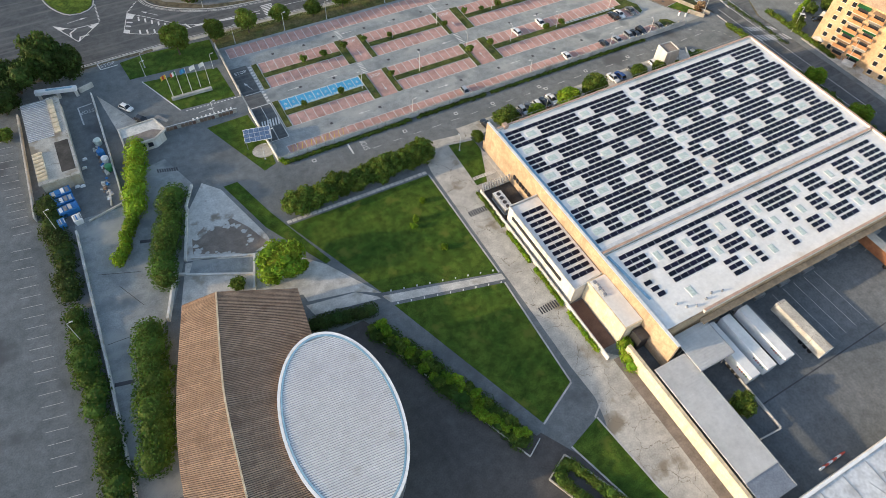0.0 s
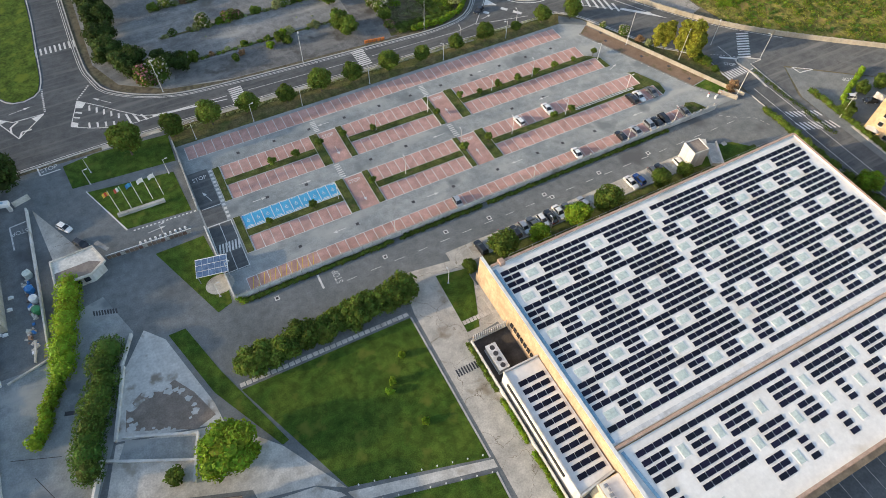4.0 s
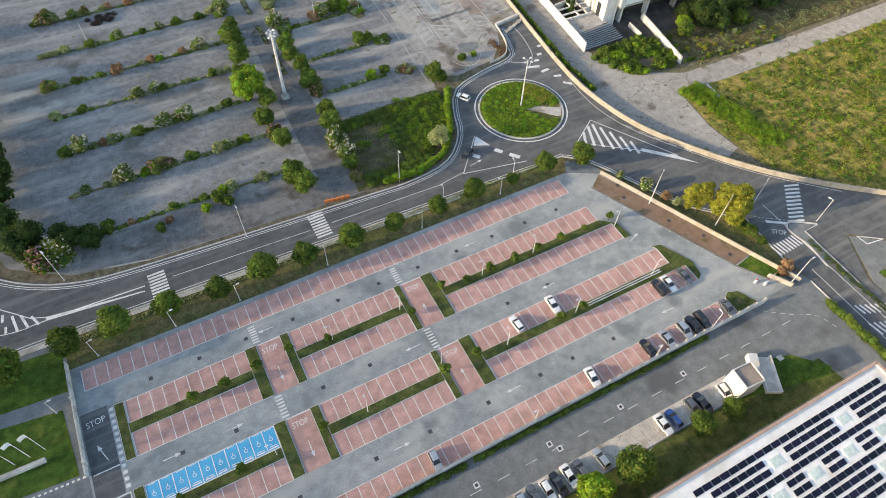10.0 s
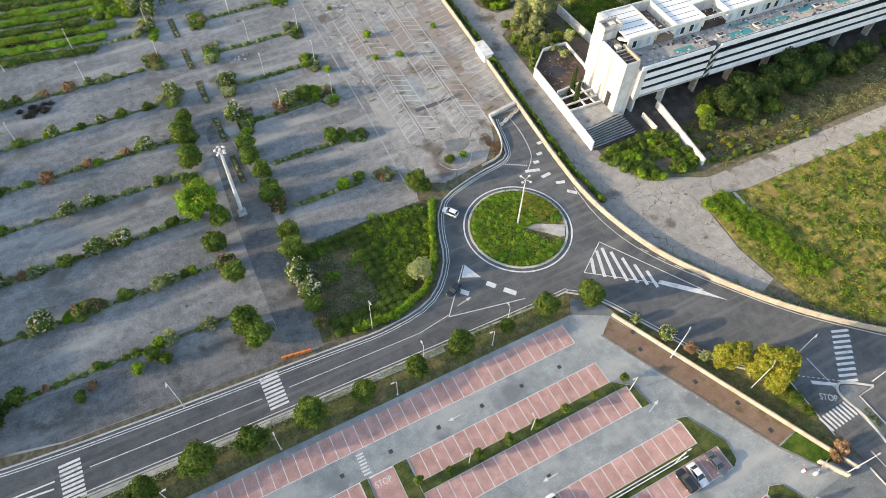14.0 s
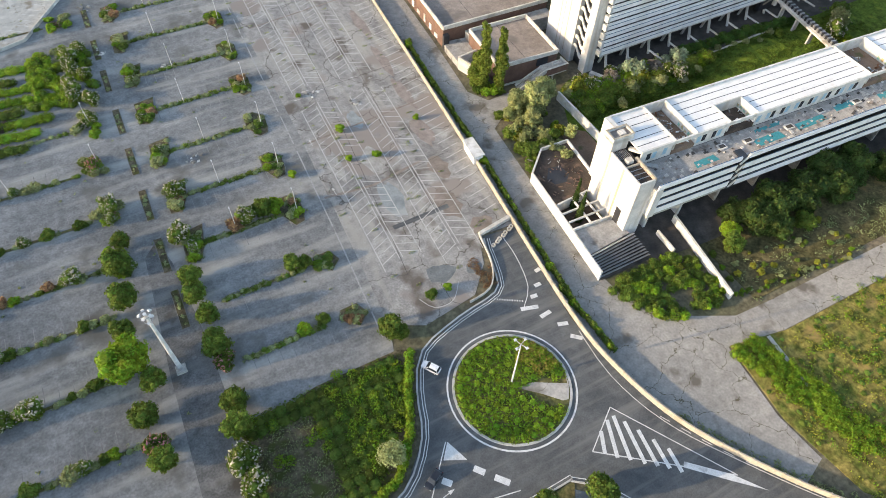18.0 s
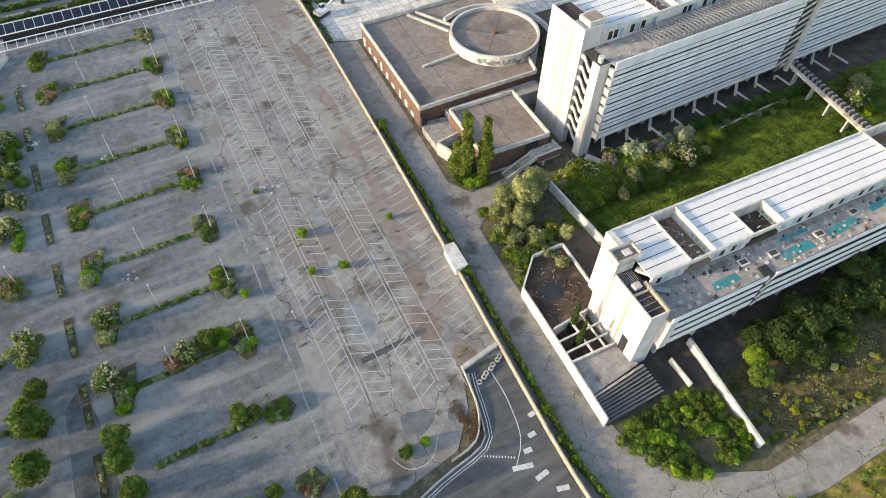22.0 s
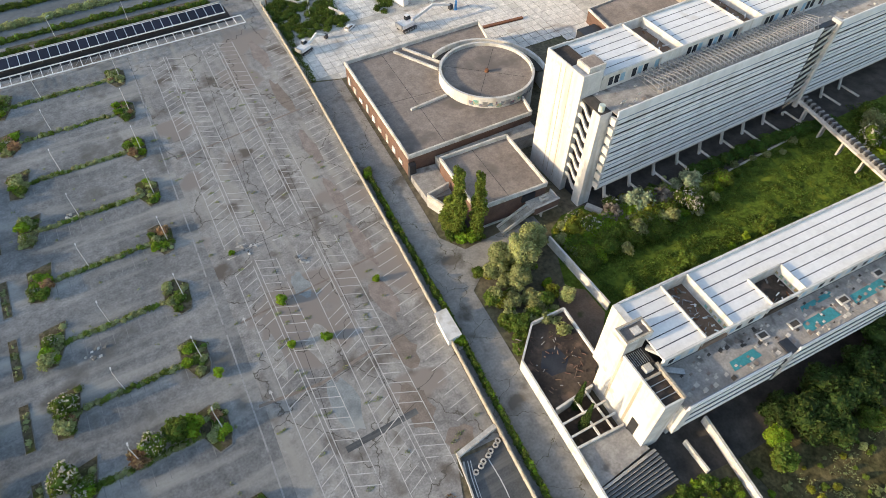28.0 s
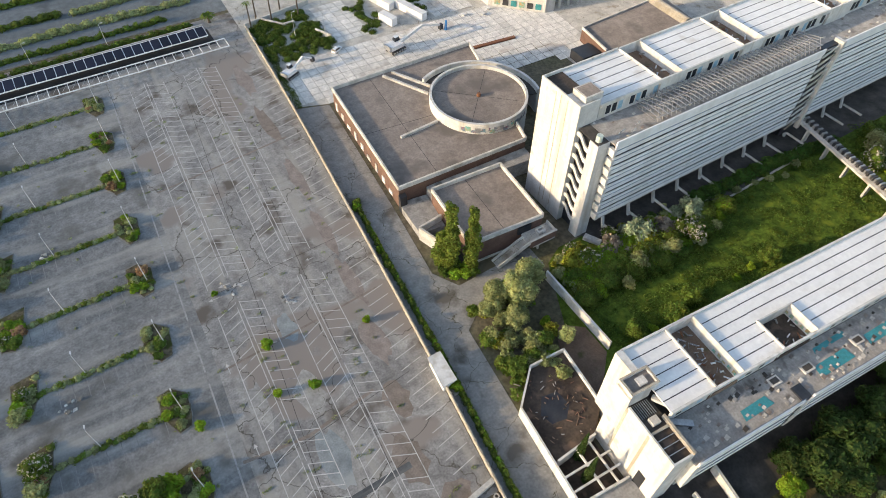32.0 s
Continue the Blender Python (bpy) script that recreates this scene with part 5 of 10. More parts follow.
solid("yard_lines", yl, "marking_worn", "thin worn white lines of the lorry bays", "road marking", kind="structure")
plant("mid", 80.4, 12.2, 1.0)
south = thing("south_shed", "building with a pale flat roof edged by a white parapet", "building")
part("wall", Geo().box(72.5, -40, 0, 140, -6, 6), "white_render", south)
part("roof", Geo().box(73, -39.5, 6, 139.5, -6.6, 6.12), "metal_sheet", south)
part("parapet", Geo().box(72.4, -6.5, 6, 140, -5.9, 6.7), "white_panel", south)
for x in (78, 84, 90, 96):
    part("roof_seam", Geo().box(x, -39, 6.12, x + 0.1, -7, 6.2), "metal_grey", south)
for x in (86, 92, 98):
    part("pipe_rack", Geo().beam((x, -18, 6.6), (x + 5, -10, 6.6), 0.1, 0.1).beam((x, -18, 6.1), (x, -18, 7.2), 0.1, 0.1).beam((x + 5, -10, 6.1), (x + 5, -10, 7.2), 0.1, 0.1).beam((x + 1, -10, 6.8), (x + 4, -18, 6.8), 0.1, 0.1), "metal_grey", south)
for i in range(6):
    t = thing("road_barrier", "red and white plastic barrier block in the yard", "barrier", (85.9 + i * 1.15, -4.3 + 0.02 * i, 0, 0, 0, 0), group="barriers")
    part("block", Geo().add([(-0.55, -0.25, 0), (0.55, -0.25, 0), (0.55, 0.25, 0), (-0.55, 0.25, 0), (-0.55, -0.1, 0.8), (0.55, -0.1, 0.8), (0.55, 0.1, 0.8), (-0.55, 0.1, 0.8)], [(0, 1, 5, 4), (1, 2, 6, 5), (2, 3, 7, 6), (3, 0, 4, 7), (4, 5, 6, 7)]), "paint_red" if i % 2 else "white_panel", t)

# service road between car park and warehouse
for x, y, yaw, c, k in ((77.5, 106.4, 4, "car_black", "suv"), (84.6, 106.8, 184, "car_grey", "saloon"), (87.3, 106.7, 2, "car_black", "hatch"), (89.8, 106.8, 183, "car_silver", "hatch"), (92.4, 106.9, 3, "car_grey", "saloon"), (95.0, 106.7, 181, "car_white", "hatch"), (97.4, 106.8, 2, "car_black", "saloon"), (100.0, 107.0, 182, "car_white", "saloon"), (102.6, 107.0, 1, "car_grey", "hatch"), (107.2, 106.9, 4, "car_silver", "hatch"), (122.0, 106.7, 182, "car_white", "saloon"), (124.6, 106.7, 2, "car_blue", "hatch"), (129.5, 106.8, 180, "car_grey", "hatch"), (131.9, 106.7, 3, "car_black", "saloon"), (137.5, 106.3, 178, "car_white", "hatch")):
    car(x, y, yaw, c, k, "parked in a bay along the service road")
bay2 = Geo()
for i in range(29):
    bay2.box(70 + i * 2.5, 104.6, 0.02, 70.12 + i * 2.5, 109.2, 0.03)
bay2.box(70, 104.5, 0.02, 140, 104.62, 0.031)
solid("service_bays", Geo().box(69.5, 104.6, -0.05, 140.5, 109.2, 0.02), "concrete", "pale concrete bays along the service road", "parking bays")
solid("service_bay_lines", bay2, "marking_worn", "worn white lines of the service bays", "road marking")
for x, y, s, k in ((72.0, 102.2, 0.7, "round"), (81.2, 102.6, 1.4, "round"), (91.0, 102.2, 1.05, "round_bright"), (101.6, 102.4, 1.25, "round_bright"), (110.4, 102.5, 1.4, "round"), (127.6, 102.6, 1.0, "round"), (135.6, 102.8, 0.85, "round")):
    plant(k, x, y, s)
for x, y in ((115, 103.5), (95, 103.3), (66.2, 101.5)):
    lamp_post(x, y, 5.0, 90)
road_paint = Geo()
dashes(road_paint, [(46, 112.6), (160, 112.4)], 2.5, 3.5, 0.12, 0.002)
for x, y in ((56.5, 114.6), (72.5, 114.6), (84, 113.6), (100.2, 113.8), (101.5, 112.2), (117, 113.6), (133, 113.4), (30.5, 115.3)):
    road_paint.box(x - 0.55, y - 0.55, 0.0, x + 0.55, y + 0.55, 0.008)
    solid("manhole", Geo().box(x - 0.3, y - 0.3, 0.004, x + 0.3, y + 0.3, 0.016), "metal_dark", "dark manhole cover in a white painted frame", "manhole cover", kind="", group="manholes")
road_paint.box(40.4, 113.0, 0.0, 40.9, 117.0, 0.008)
solid("service_road_paint", road_paint, "marking", "white dashes and frames on the service road", "road marking")
curve_ = Geo()
dashes(curve_, curve_pts([(158.8, 117.0), (163.6, 113.6), (168.6, 110.6), (170.6, 106)], 1.0), 1.0, 0.9, 0.13, 0.008)
solid("turning_line", curve_, "marking_worn", "curved broken white line at the road's end", "road marking")
stop = thing("stop_marking", "white road lettering before the stop line", "road marking", kind="structure")
word("STOP", 44.6, 114.6, 90, 1.6, stop, 0.008, 1.4)
cab = thing("water_tower_cabin", "white tall boxy cabin beside the warehouse", "cabin", (140.9, 106.0, 0, 0, 0, -4))
part("wall", Geo().box(-2.3, -2.2, 0, 2.3, 2.2, 5.6), "white_render", cab)
part("roof", Geo().box(-2.1, -2.0, 5.6, 2.1, 2.0, 5.66), "roof_felt", cab)
part("parapet", Geo().box(-2.3, -2.2, 5.6, 2.3, -2.0, 5.95).box(-2.3, 2.0, 5.6, 2.3, 2.2, 5.95).box(-2.3, -2.0, 5.6, -2.1, 2.0, 5.95).box(2.1, -2.0, 5.6, 2.3, 2.0, 5.95), "white_render", cab)
rmp = thing("cellar_ramp", "white-walled cellar ramp with a covered stair", "ramp", (148.4, 105.2, 0, 0, 0, -28))
part("side_wall", Geo().box(-1.6, -4, 0, -1.35, 4, 1.1), "white_render", rmp)
part("side_wall", Geo().box(1.35, -4, 0, 1.6, 4, 1.1), "white_render", rmp)
part("end_wall", Geo().box(-1.6, -4.2, 0, 1.6, -4, 1.1), "white_render", rmp)
part("ramp_floor", Geo().box(-1.35, -4, 0.0, 1.35, 4, 0.12), "concrete_pale", rmp)
part("stair_cover", Geo().add([(-3.6, -1, 0), (-1.7, -1, 0), (-1.7, 4, 0), (-3.6, 4, 0), (-3.6, 2, 1.7), (-1.7, 2, 1.7), (-1.7, 4, 1.7), (-3.6, 4, 1.7)], [(0, 1, 5, 4), (1, 2, 6, 5), (2, 3, 7, 6), (3, 0, 4, 7), (4, 5, 6, 7)]), "white_render", rmp)
solid("lawn", Geo().prism([(139, 103.8), (146, 108.8), (156, 106.5), (162, 100.5), (160.2, 99)], -0.1, 0.058), "lawn", "patch of rough grass at the warehouse corner", "lawn")
solid("hatch", Geo().box(153, 106.2, 0, 154.2, 107.3, 0.35), "concrete_pale", "square concrete shaft cover in the grass", "shaft cover", kind="")

# ---- halls by the court ----
tile = thing("tiled_hall", "hall with a ridged terracotta tile roof", "building")
RIDGE = curve_pts([(-3.5, 80.6), (-7.3, 65.3), (-9.2, 55.5), (-11.0, 38.8), (-12.0, 24)], 0.5)
WEST = curve_pts([(-10.7, 82.8), (-16.5, 65.2), (-19.4, 53.4), (-20.8, 43), (-21.5, 28)], 0.5)


def along(line, t):
    k = min(len(line) - 2, int(t * (len(line) - 1)))
    f = t * (len(line) - 1) - k
    a, b = Vector(line[k]), Vector(line[k + 1])
    return a + (b - a) * f


part("wall", Geo().prism([(-10.2, 82.2), (11.2, 75.2), (9.6, 58), (6, 24), (-20.8, 28), (-20.0, 43), (-18.8, 53.4), (-16, 65.2)], 0, 6.4), "cream_render", tile)
NT = 150
channels = Geo()
for i in range(NT):
    t0, t1 = i / NT, (i + 1) / NT
    for side in (0, 1):
        g = Geo()
        r0, r1 = along(RIDGE, t0), along(RIDGE, t1)
        if side:
            e0, e1 = along(WEST, t0), along(WEST, t1)
        else:
            e0 = Vector((11.7 - 6.5 * t0, 75.8 - 52 * t0))
            e1 = Vector((11.7 - 6.5 * t1, 75.8 - 52 * t1))
        m0 = (r0 + r1) / 2
        me_ = (e0 + e1) / 2
        zr, ze, up = 9.5, 6.5, 0.3
        g.add([(*r0, zr), (*r1, zr), (*e1, ze), (*e0, ze), (*m0, zr + up), (*me_, ze + up)], [(0, 4, 5, 3), (4, 1, 2, 5), (3, 5, 2), (1, 4, 0)])
        part("tile_course", g, "terracotta", tile)
        # Added strip whose dark colour gives the groove its shade.
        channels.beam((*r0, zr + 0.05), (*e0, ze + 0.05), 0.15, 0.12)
part("tile_groove_strips", channels, "roof_groove_shade", tile, "dark strips between the tile courses, groove dirt and shade in their colour", "stuff")
ridge = Geo()
for a, b in zip(RIDGE, RIDGE[1:]):
    ridge.beam((*a, 9.66), (*b, 9.66), 0.35, 0.2)
part("ridge_tile", ridge, "cream_render", tile, "pale mortared ridge")
ov = thing("oval_hall", "oval hall with a pale ribbed metal roof and white rim", "building", (8.5, 44.5, 0, 0, 0, -5))
EL = lambda a, b, n=72: [(a * math.cos(6.283185 * i / n), b * math.sin(6.283185 * i / n)) for i in range(n)]
part("wall", Geo().prism(EL(10.4, 18.0), 0, 8.8), "metal_grey", ov)
# Darker base colour stands in for shade between the pale ribs.
part("roof", Geo().prism(EL(10.2, 17.8), 8.6, 8.95), "metal_grey", ov)
rim = Geo()
A, B_ = EL(10.9, 18.5), EL(10.35, 17.95)
for i in range(72):
    j = (i + 1) % 72
    rim.prism([A[i], A[j], B_[j], B_[i]], 8.5, 9.12)
part("rim", rim, "white_panel", ov)
gut = Geo()
A, B_ = EL(10.3, 17.9), EL(9.95, 17.5)
for i in range(72):
    j = (i + 1) % 72
    gut.prism([A[i], A[j], B_[j], B_[i]], 8.95, 9.15)
part("gutter", gut, "gutter_blue", ov)
for i in range(78):
    y = -17.3 + i * 0.445
    hw = 9.9 * math.sqrt(max(0.0, 1 - (y / 17.6) ** 2))
    if hw > 0.5:
        part("rib", Geo().add([(-hw, y - 0.16, 8.95), (hw, y - 0.16, 8.95), (hw, y - 0.05, 9.06), (-hw, y - 0.05, 9.06), (-hw, y + 0.05, 9.06), (hw, y + 0.05, 9.06), (hw, y + 0.16, 8.95), (-hw, y + 0.16, 8.95)], [(0, 1, 2, 3), (3, 2, 5, 4), (4, 5, 6, 7)]), "sheet_rose", ov)
# hedges and planting round the court
hedge("hedge", [(23.6, 63.0), (30.7, 45), (38.3, 27.0)], 5.2, 1.5, "leaf_hedge", "loose green hedge along the dark court", 18, seed=31)
for i in range(44):
    u = i / 44
    plant("bright" if (i * 7) % 3 else "bush", 23.6 + 14.7 * u + random.uniform(-1.5, 1.7), 63.0 - 36 * u + random.uniform(-0.8, 0.8), random.uniform(0.9, 1.4), 0.3)
hedge("hedge", [(11.5, 69.4), (18, 68.4), (25, 66.8)], 3.4, 2.4, "leaf_dark", "dense rounded dark hedge beside the oval hall", 22, seed=33)
solid("kerb_court", Geo().bar((22.4, 62), (37.6, 24.2), 0.25, 0, 0.22), "kerb", "pale kerb between court and hedge", "kerb")
solid("kerb_court", Geo().bar((37.6, 24.2), (41.2, 26.2), 0.25, 0, 0.22), "kerb", "pale kerb at the hedge end", "kerb")
t = thing("planter_box", "kerbed planter with a hollow clipped hedge", "planter", kind="structure")
for a, b in (((38.4, 18.9), (43.6, 21.4)), ((43.6, 21.4), (51, 5)), ((38.4, 18.9), (45.5, 2))):
    part("kerb", Geo().bar(a, b, 0.3, 0, 0.4), "concrete", t)
hedge("hedge", [(39.8, 18.2), (43.2, 19.8), (49.3, 6)], 2.3, 1.4, "leaf_mid", "clipped hedge round a planter", 22, seed=35)
hedge("hedge", [(40.0, 18.0), (45.6, 4)], 2.2, 1.4, "leaf_mid", "clipped hedge round a planter", 22, seed=36)
solid("path_white", Geo().prism([(12.4, 75.2), (23.4, 73.4), (27.2, 70.2), (27.8, 69.3), (13.2, 72.2)], -0.1, 0.03), "concrete_pale", "white concrete path beside the oval hall", "path")
solid("path_white", Geo().prism([(28.2, 69.8), (55.2, 62.6), (55.2, 60.9), (29.2, 67.4)], -0.1, 0.03), "concrete_pale", "white concrete path between the lawns", "path")
for i in range(9):
    for sy in (0, 1):
        x = 30.5 + i * 2.9
        solid("path_light", Geo().rod((x, 69.9 - 0.255 * (x - 28.2) + (0.7 if sy else -2.9), 0), (x, 69.9 - 0.255 * (x - 28.2) + (0.7 if sy else -2.9), 0.5), 0.12, 0.15, 8), "white_panel", "small white path light on the lawn", "path light", kind="", group="path lights")
slabs = thing("stepping_path", "row of white stepping slabs along the hedge", "path", kind="structure")
for i in range(29):
    part("slab", Geo().box(17.0 + i * 1.3, 98.55 - i * 0.02, -0.02, 18.1 + i * 1.3, 99.45 - i * 0.02, 0.07), "concrete_pale", slabs)
slabs2 = thing("stepping_path", "row of white slabs across the grass strip", "path", kind="structure")
for i in range(8):
    part("slab", Geo().box(64.2 + i * 0.85, 90.4 - i * 0.02, -0.02, 64.9 + i * 0.85, 91.4, 0.08), "concrete_pale", slabs2)
for i in range(10):
    plant("mound", 20.6 + i * 3.85, 101.6 + i * 0.17 + 0.5 * (i % 2), 1.14 + 0.07 * math.sin(i * 2.3))
hedge("hedge", [(-4.2, 119.6), (-8.4, 107), (-13.6, 93.4)], 6.0, 4.8, "leaf_hedge", "tall clipped evergreen hedge", 16, 0.26, seed=38)
hedge("hedge", [(-18.0, 84.6), (-20.4, 74), (-23.8, 54)], 7.0, 4.6, "leaf_hedge", "broad dense evergreen hedge", 16, 0.28, seed=39)
hedge("hedge", [(-8.2, 138.8), (-11, 128), (-14.4, 117)], 4.8, 4.6, "leaf_bright", "tall yellow-green bamboo hedge", 15, 0.27, seed=40)
hedge("hedge", [(-14.6, 116.6), (-18, 109), (-20.6, 103.8)], 2.6, 3.6, "leaf_bright", "tapering end of the bamboo hedge", 15, 0.27, seed=41)
for y0, y1, s, m in ((132, 108, 42, "leaf_dark"), (107, 99, 43, "leaf_dark"), (96, 70, 45, "leaf_hedge"), (68, 40, 46, "leaf_hedge"), (38, 2, 47, "leaf_hedge")):
    hedge("hedge", [(-31.3, y0), (-31.5, y1)], 5.4, 2.9, m, "rough green hedge along the street", 14, 0.27, lump=0.5, seed=s)
plant("green", 11.2, 86.4, 1.35, 0.0, 0.7)
plant("bright", 14.6, 84.6, 2.0)
plant("bright", 8.2, 85.2, 1.8)
plant("bush", 1.0, 86.8, 1.8)
plant("dark", -23.2, 178.4, 1.35, 0, 1.25)
plant("dark", -18.6, 176.4, 1.2, 0, 1.1)
plant("dark", -31.5, 175.4, 1.4)
plant("dark", -40, 176, 1.3)
plant("dark", -36, 168, 1.1)
plant("bush", -37, 158, 2.0)
for x, y in ((44.8, 85.5), (43.3, 83.8), (47, 75), (49, 90)):
    plant("bright", x, y, 0.9)
# paved court with worn basin
solid("court_paving", Geo().prism([(-2.6, 113.5), (2.6, 120.6), (6.2, 116.4), (11.4, 98), (12, 93), (-7.2, 98.6)], -0.1, 0.03), "basin_coat", "pale concrete court with peeling surface", "pavement")
solid("basin_floor", Geo().prism([(-4.4, 104.2), (-1.0, 106.6), (2.4, 105.2), (5.6, 106.4), (8.4, 102), (11.0, 95.4), (6.9, 94.2), (-5.4, 100)], -0.1, 0.05), "patch_brown", "stained brown patch of a dry shallow basin", "pavement")
solid("court_steps", Geo().prism([(-7.6, 98.2), (11.6, 92.8), (13.4, 78), (-4, 84.5), (-12, 86)], -0.1, 0.05), "concrete_pale", "grey concrete terrace north of the tiled hall", "pavement")
solid("court_side", Geo().prism([(12.2, 92.4), (20.6, 83.4), (28.4, 70.6), (23.4, 73.6), (13.2, 76.0), (12.0, 84)], -0.1, 0.021), "concrete_pale", "pale concrete apron beside the lime-green tree", "pavement")
solid("court_pool", Geo().prism([(-5.8, 98.2), (7.0, 92.7), (5.2, 88.4), (-8.0, 94.4)], -0.1, 0.09), "asphalt_lot", "smooth blue-grey floor of a dry pool", "pavement")
for a, b, h in (((-2.8, 113.8), (-7.4, 98.6), 0.9), ((-6.0, 98.9), (7.0, 93.3), 0.5), ((-8.2, 94.9), (5.2, 88.4), 0.45), ((7.0, 93.2), (3.9, 84.2), 1.0), ((-10.3, 95.9), (-14.7, 84.8), 1.6), ((-10.3, 95.9), (-8.2, 94.9), 0.8), ((-3.2, 113.9), (0.2, 120.6), 0.8)):
    solid("wall_court", Geo().bar(a, b, 0.5, 0, h), "white_render", "low white court wall", "wall")
solid("wall_walk", ribbon(Geo(), [(-27.3, 118.2), (-27.8, 99), (-28.2, 79.8), (-28.7, 65.6), (-29.6, 40)], 0.4, 0, 1.0), "concrete_pale", "low pale wall between the walkway and the street hedge", "wall")
for a, b in (((-28.0, 75.4), (-24.3, 74.5)), ((-15.2, 109.0), (-12.2, 108.0))):
    solid("drain_slot", Geo().bar(a, b, 0.9, 0.0, 0.022), "metal_dark", "dark slotted drain across the walkway", "drain", kind="")
for a, b in (((-27.4, 85.2), (-22.8, 85.0)), ((-18.4, 91.4), (-22.0, 98.8)), ((-25.6, 104), (-17.0, 100.6))):
    solid("walk_joint", Geo().bar(a, b, 0.12, 0.0, 0.019), "grime_and_shade", "dark joint between slabs of the walkway", "pavement joint")
grate = thing("ramp_grate", "dark slotted drain grate across the path", "drain", kind="")
for i in range(9):
    part("bar", Geo().box(-6.1 + i * 0.55, 128.9 - i * 0.18, 0.0, -5.75 + i * 0.55, 130.2 - i * 0.18, 0.03), "metal_dark", grate)
for k in range(2):
    g2 = thing("ramp_grate", "slotted speed grate across the warehouse path", "drain", kind="")
    for i in range(9):
        part("bar", Geo().box((57.4, 57.4)[k] + i * 0.62, (80.3, 49.2)[k], 0.01, (57.4, 57.4)[k] + 0.34 + i * 0.62, (82, 51)[k], 0.04), "metal_dark", g2)
stains = random.Random(12)
for k in range(46):
    a, r = stains.random() * 6.283, stains.uniform(0.5, 1.0) ** 0.5
    cx, cy = 2.2 + 6.8 * r * math.cos(a) - 1.2 * math.sin(a), 101.0 + 5.4 * r * math.sin(a)
    s_ = stains.uniform(0.35, 1.1)
    poly = [(cx + s_ * stains.uniform(0.5, 1.2) * math.cos(u * 0.785), cy + s_ * stains.uniform(0.4, 1.0) * math.sin(u * 0.785)) for u in range(8)]
    if -4.6 < cx and cx + 0.45 * (cy - 95) < 10.4 and cy > 99.4 - 0.42 * (cx + 5) and cy < 107:
        solid("paint_flake", Geo().prism(poly, 0.05, 0.058 + 0.0004 * k), "basin_coat", "island of white coating left on the worn basin", "coating", group="coating islands")
# ---- gatehouse, sheds, entrance ----
gate = thing("gatehouse", "small flat-roofed gatehouse with sandy roof", "building")
PG = [(-11.2, 144.5), (-2.1, 144.9), (-0.3, 139.6), (-3.6, 137.4), (-11.1, 137.3)]
part("wall", Geo().prism([(-10.6, 144), (-2.6, 144.4), (-1.0, 139.8), (-3.8, 138), (-10.6, 137.9)], 0, 3.1), "white_render", gate)
part("roof", Geo().prism(PG, 3.1, 3.45), "plaza_slab", gate)
part("roof_patch", Geo().prism([(-10.8, 141), (-3.4, 141.2), (-1.2, 139.9), (-3.7, 137.8), (-10.8, 137.7)], 3.45, 3.46), "roof_felt", gate)
for a, b in zip(PG, PG[1:] + PG[:1]):
    part("parapet", Geo().bar(a, b, 0.3, 3.3, 3.8), "concrete_pale", gate)
for x in (-9.5, -7.6, -5.7):
    part("window", Geo().box(x, 137.78, 1.0, x + 1.2, 137.92, 2.3), "glass", gate)
part("canopy_panel", Geo().prism([(-1.8, 145.6), (0.4, 142.4), (1.2, 143), (-0.8, 146.2)], 3.2, 3.4), "roof_debris", gate)
shed = thing("long_shed", "long weathered shed with corrugated and flat roofs", "building")
part("wall", Geo().box(-31.4, 133.4, 0, -22.8, 164.4, 3.6), "wall_tan", shed)
part("roof", Geo().box(-31.8, 149, 3.6, -25.6, 164.8, 3.75), "metal_grey", shed)
for i in range(22):
    part("rib", Geo().box(-31.8, 149.4 + i * 0.7, 3.75, -25.6, 149.55 + i * 0.7, 3.85), "metal_sheet", shed)
part("roof", Geo().box(-25.6, 149, 3.6, -22.4, 164.8, 3.9), "concrete", shed)
for i in range(7):
    part("rooflight", Geo().box(-25.3, 150 + i * 2.0, 3.9, -23.9, 151.7 + i * 2.0, 4.15), "cream_render", shed)
part("roof", Geo().box(-31.8, 133, 3.6, -22.4, 149, 3.95), "concrete", shed)
part("light_well", Geo().box(-26.2, 135.2, 3.95, -23.0, 146.5, 3.98), "grime_and_shade", shed)
for i in range(8):
    part("barrel_vault", Geo().rod((-31.6, 134.6 + i * 1.3, 3.9), (-29.4, 134.6 + i * 1.3, 4.15), 0.5, 0.5, 8), "cream_render", shed)
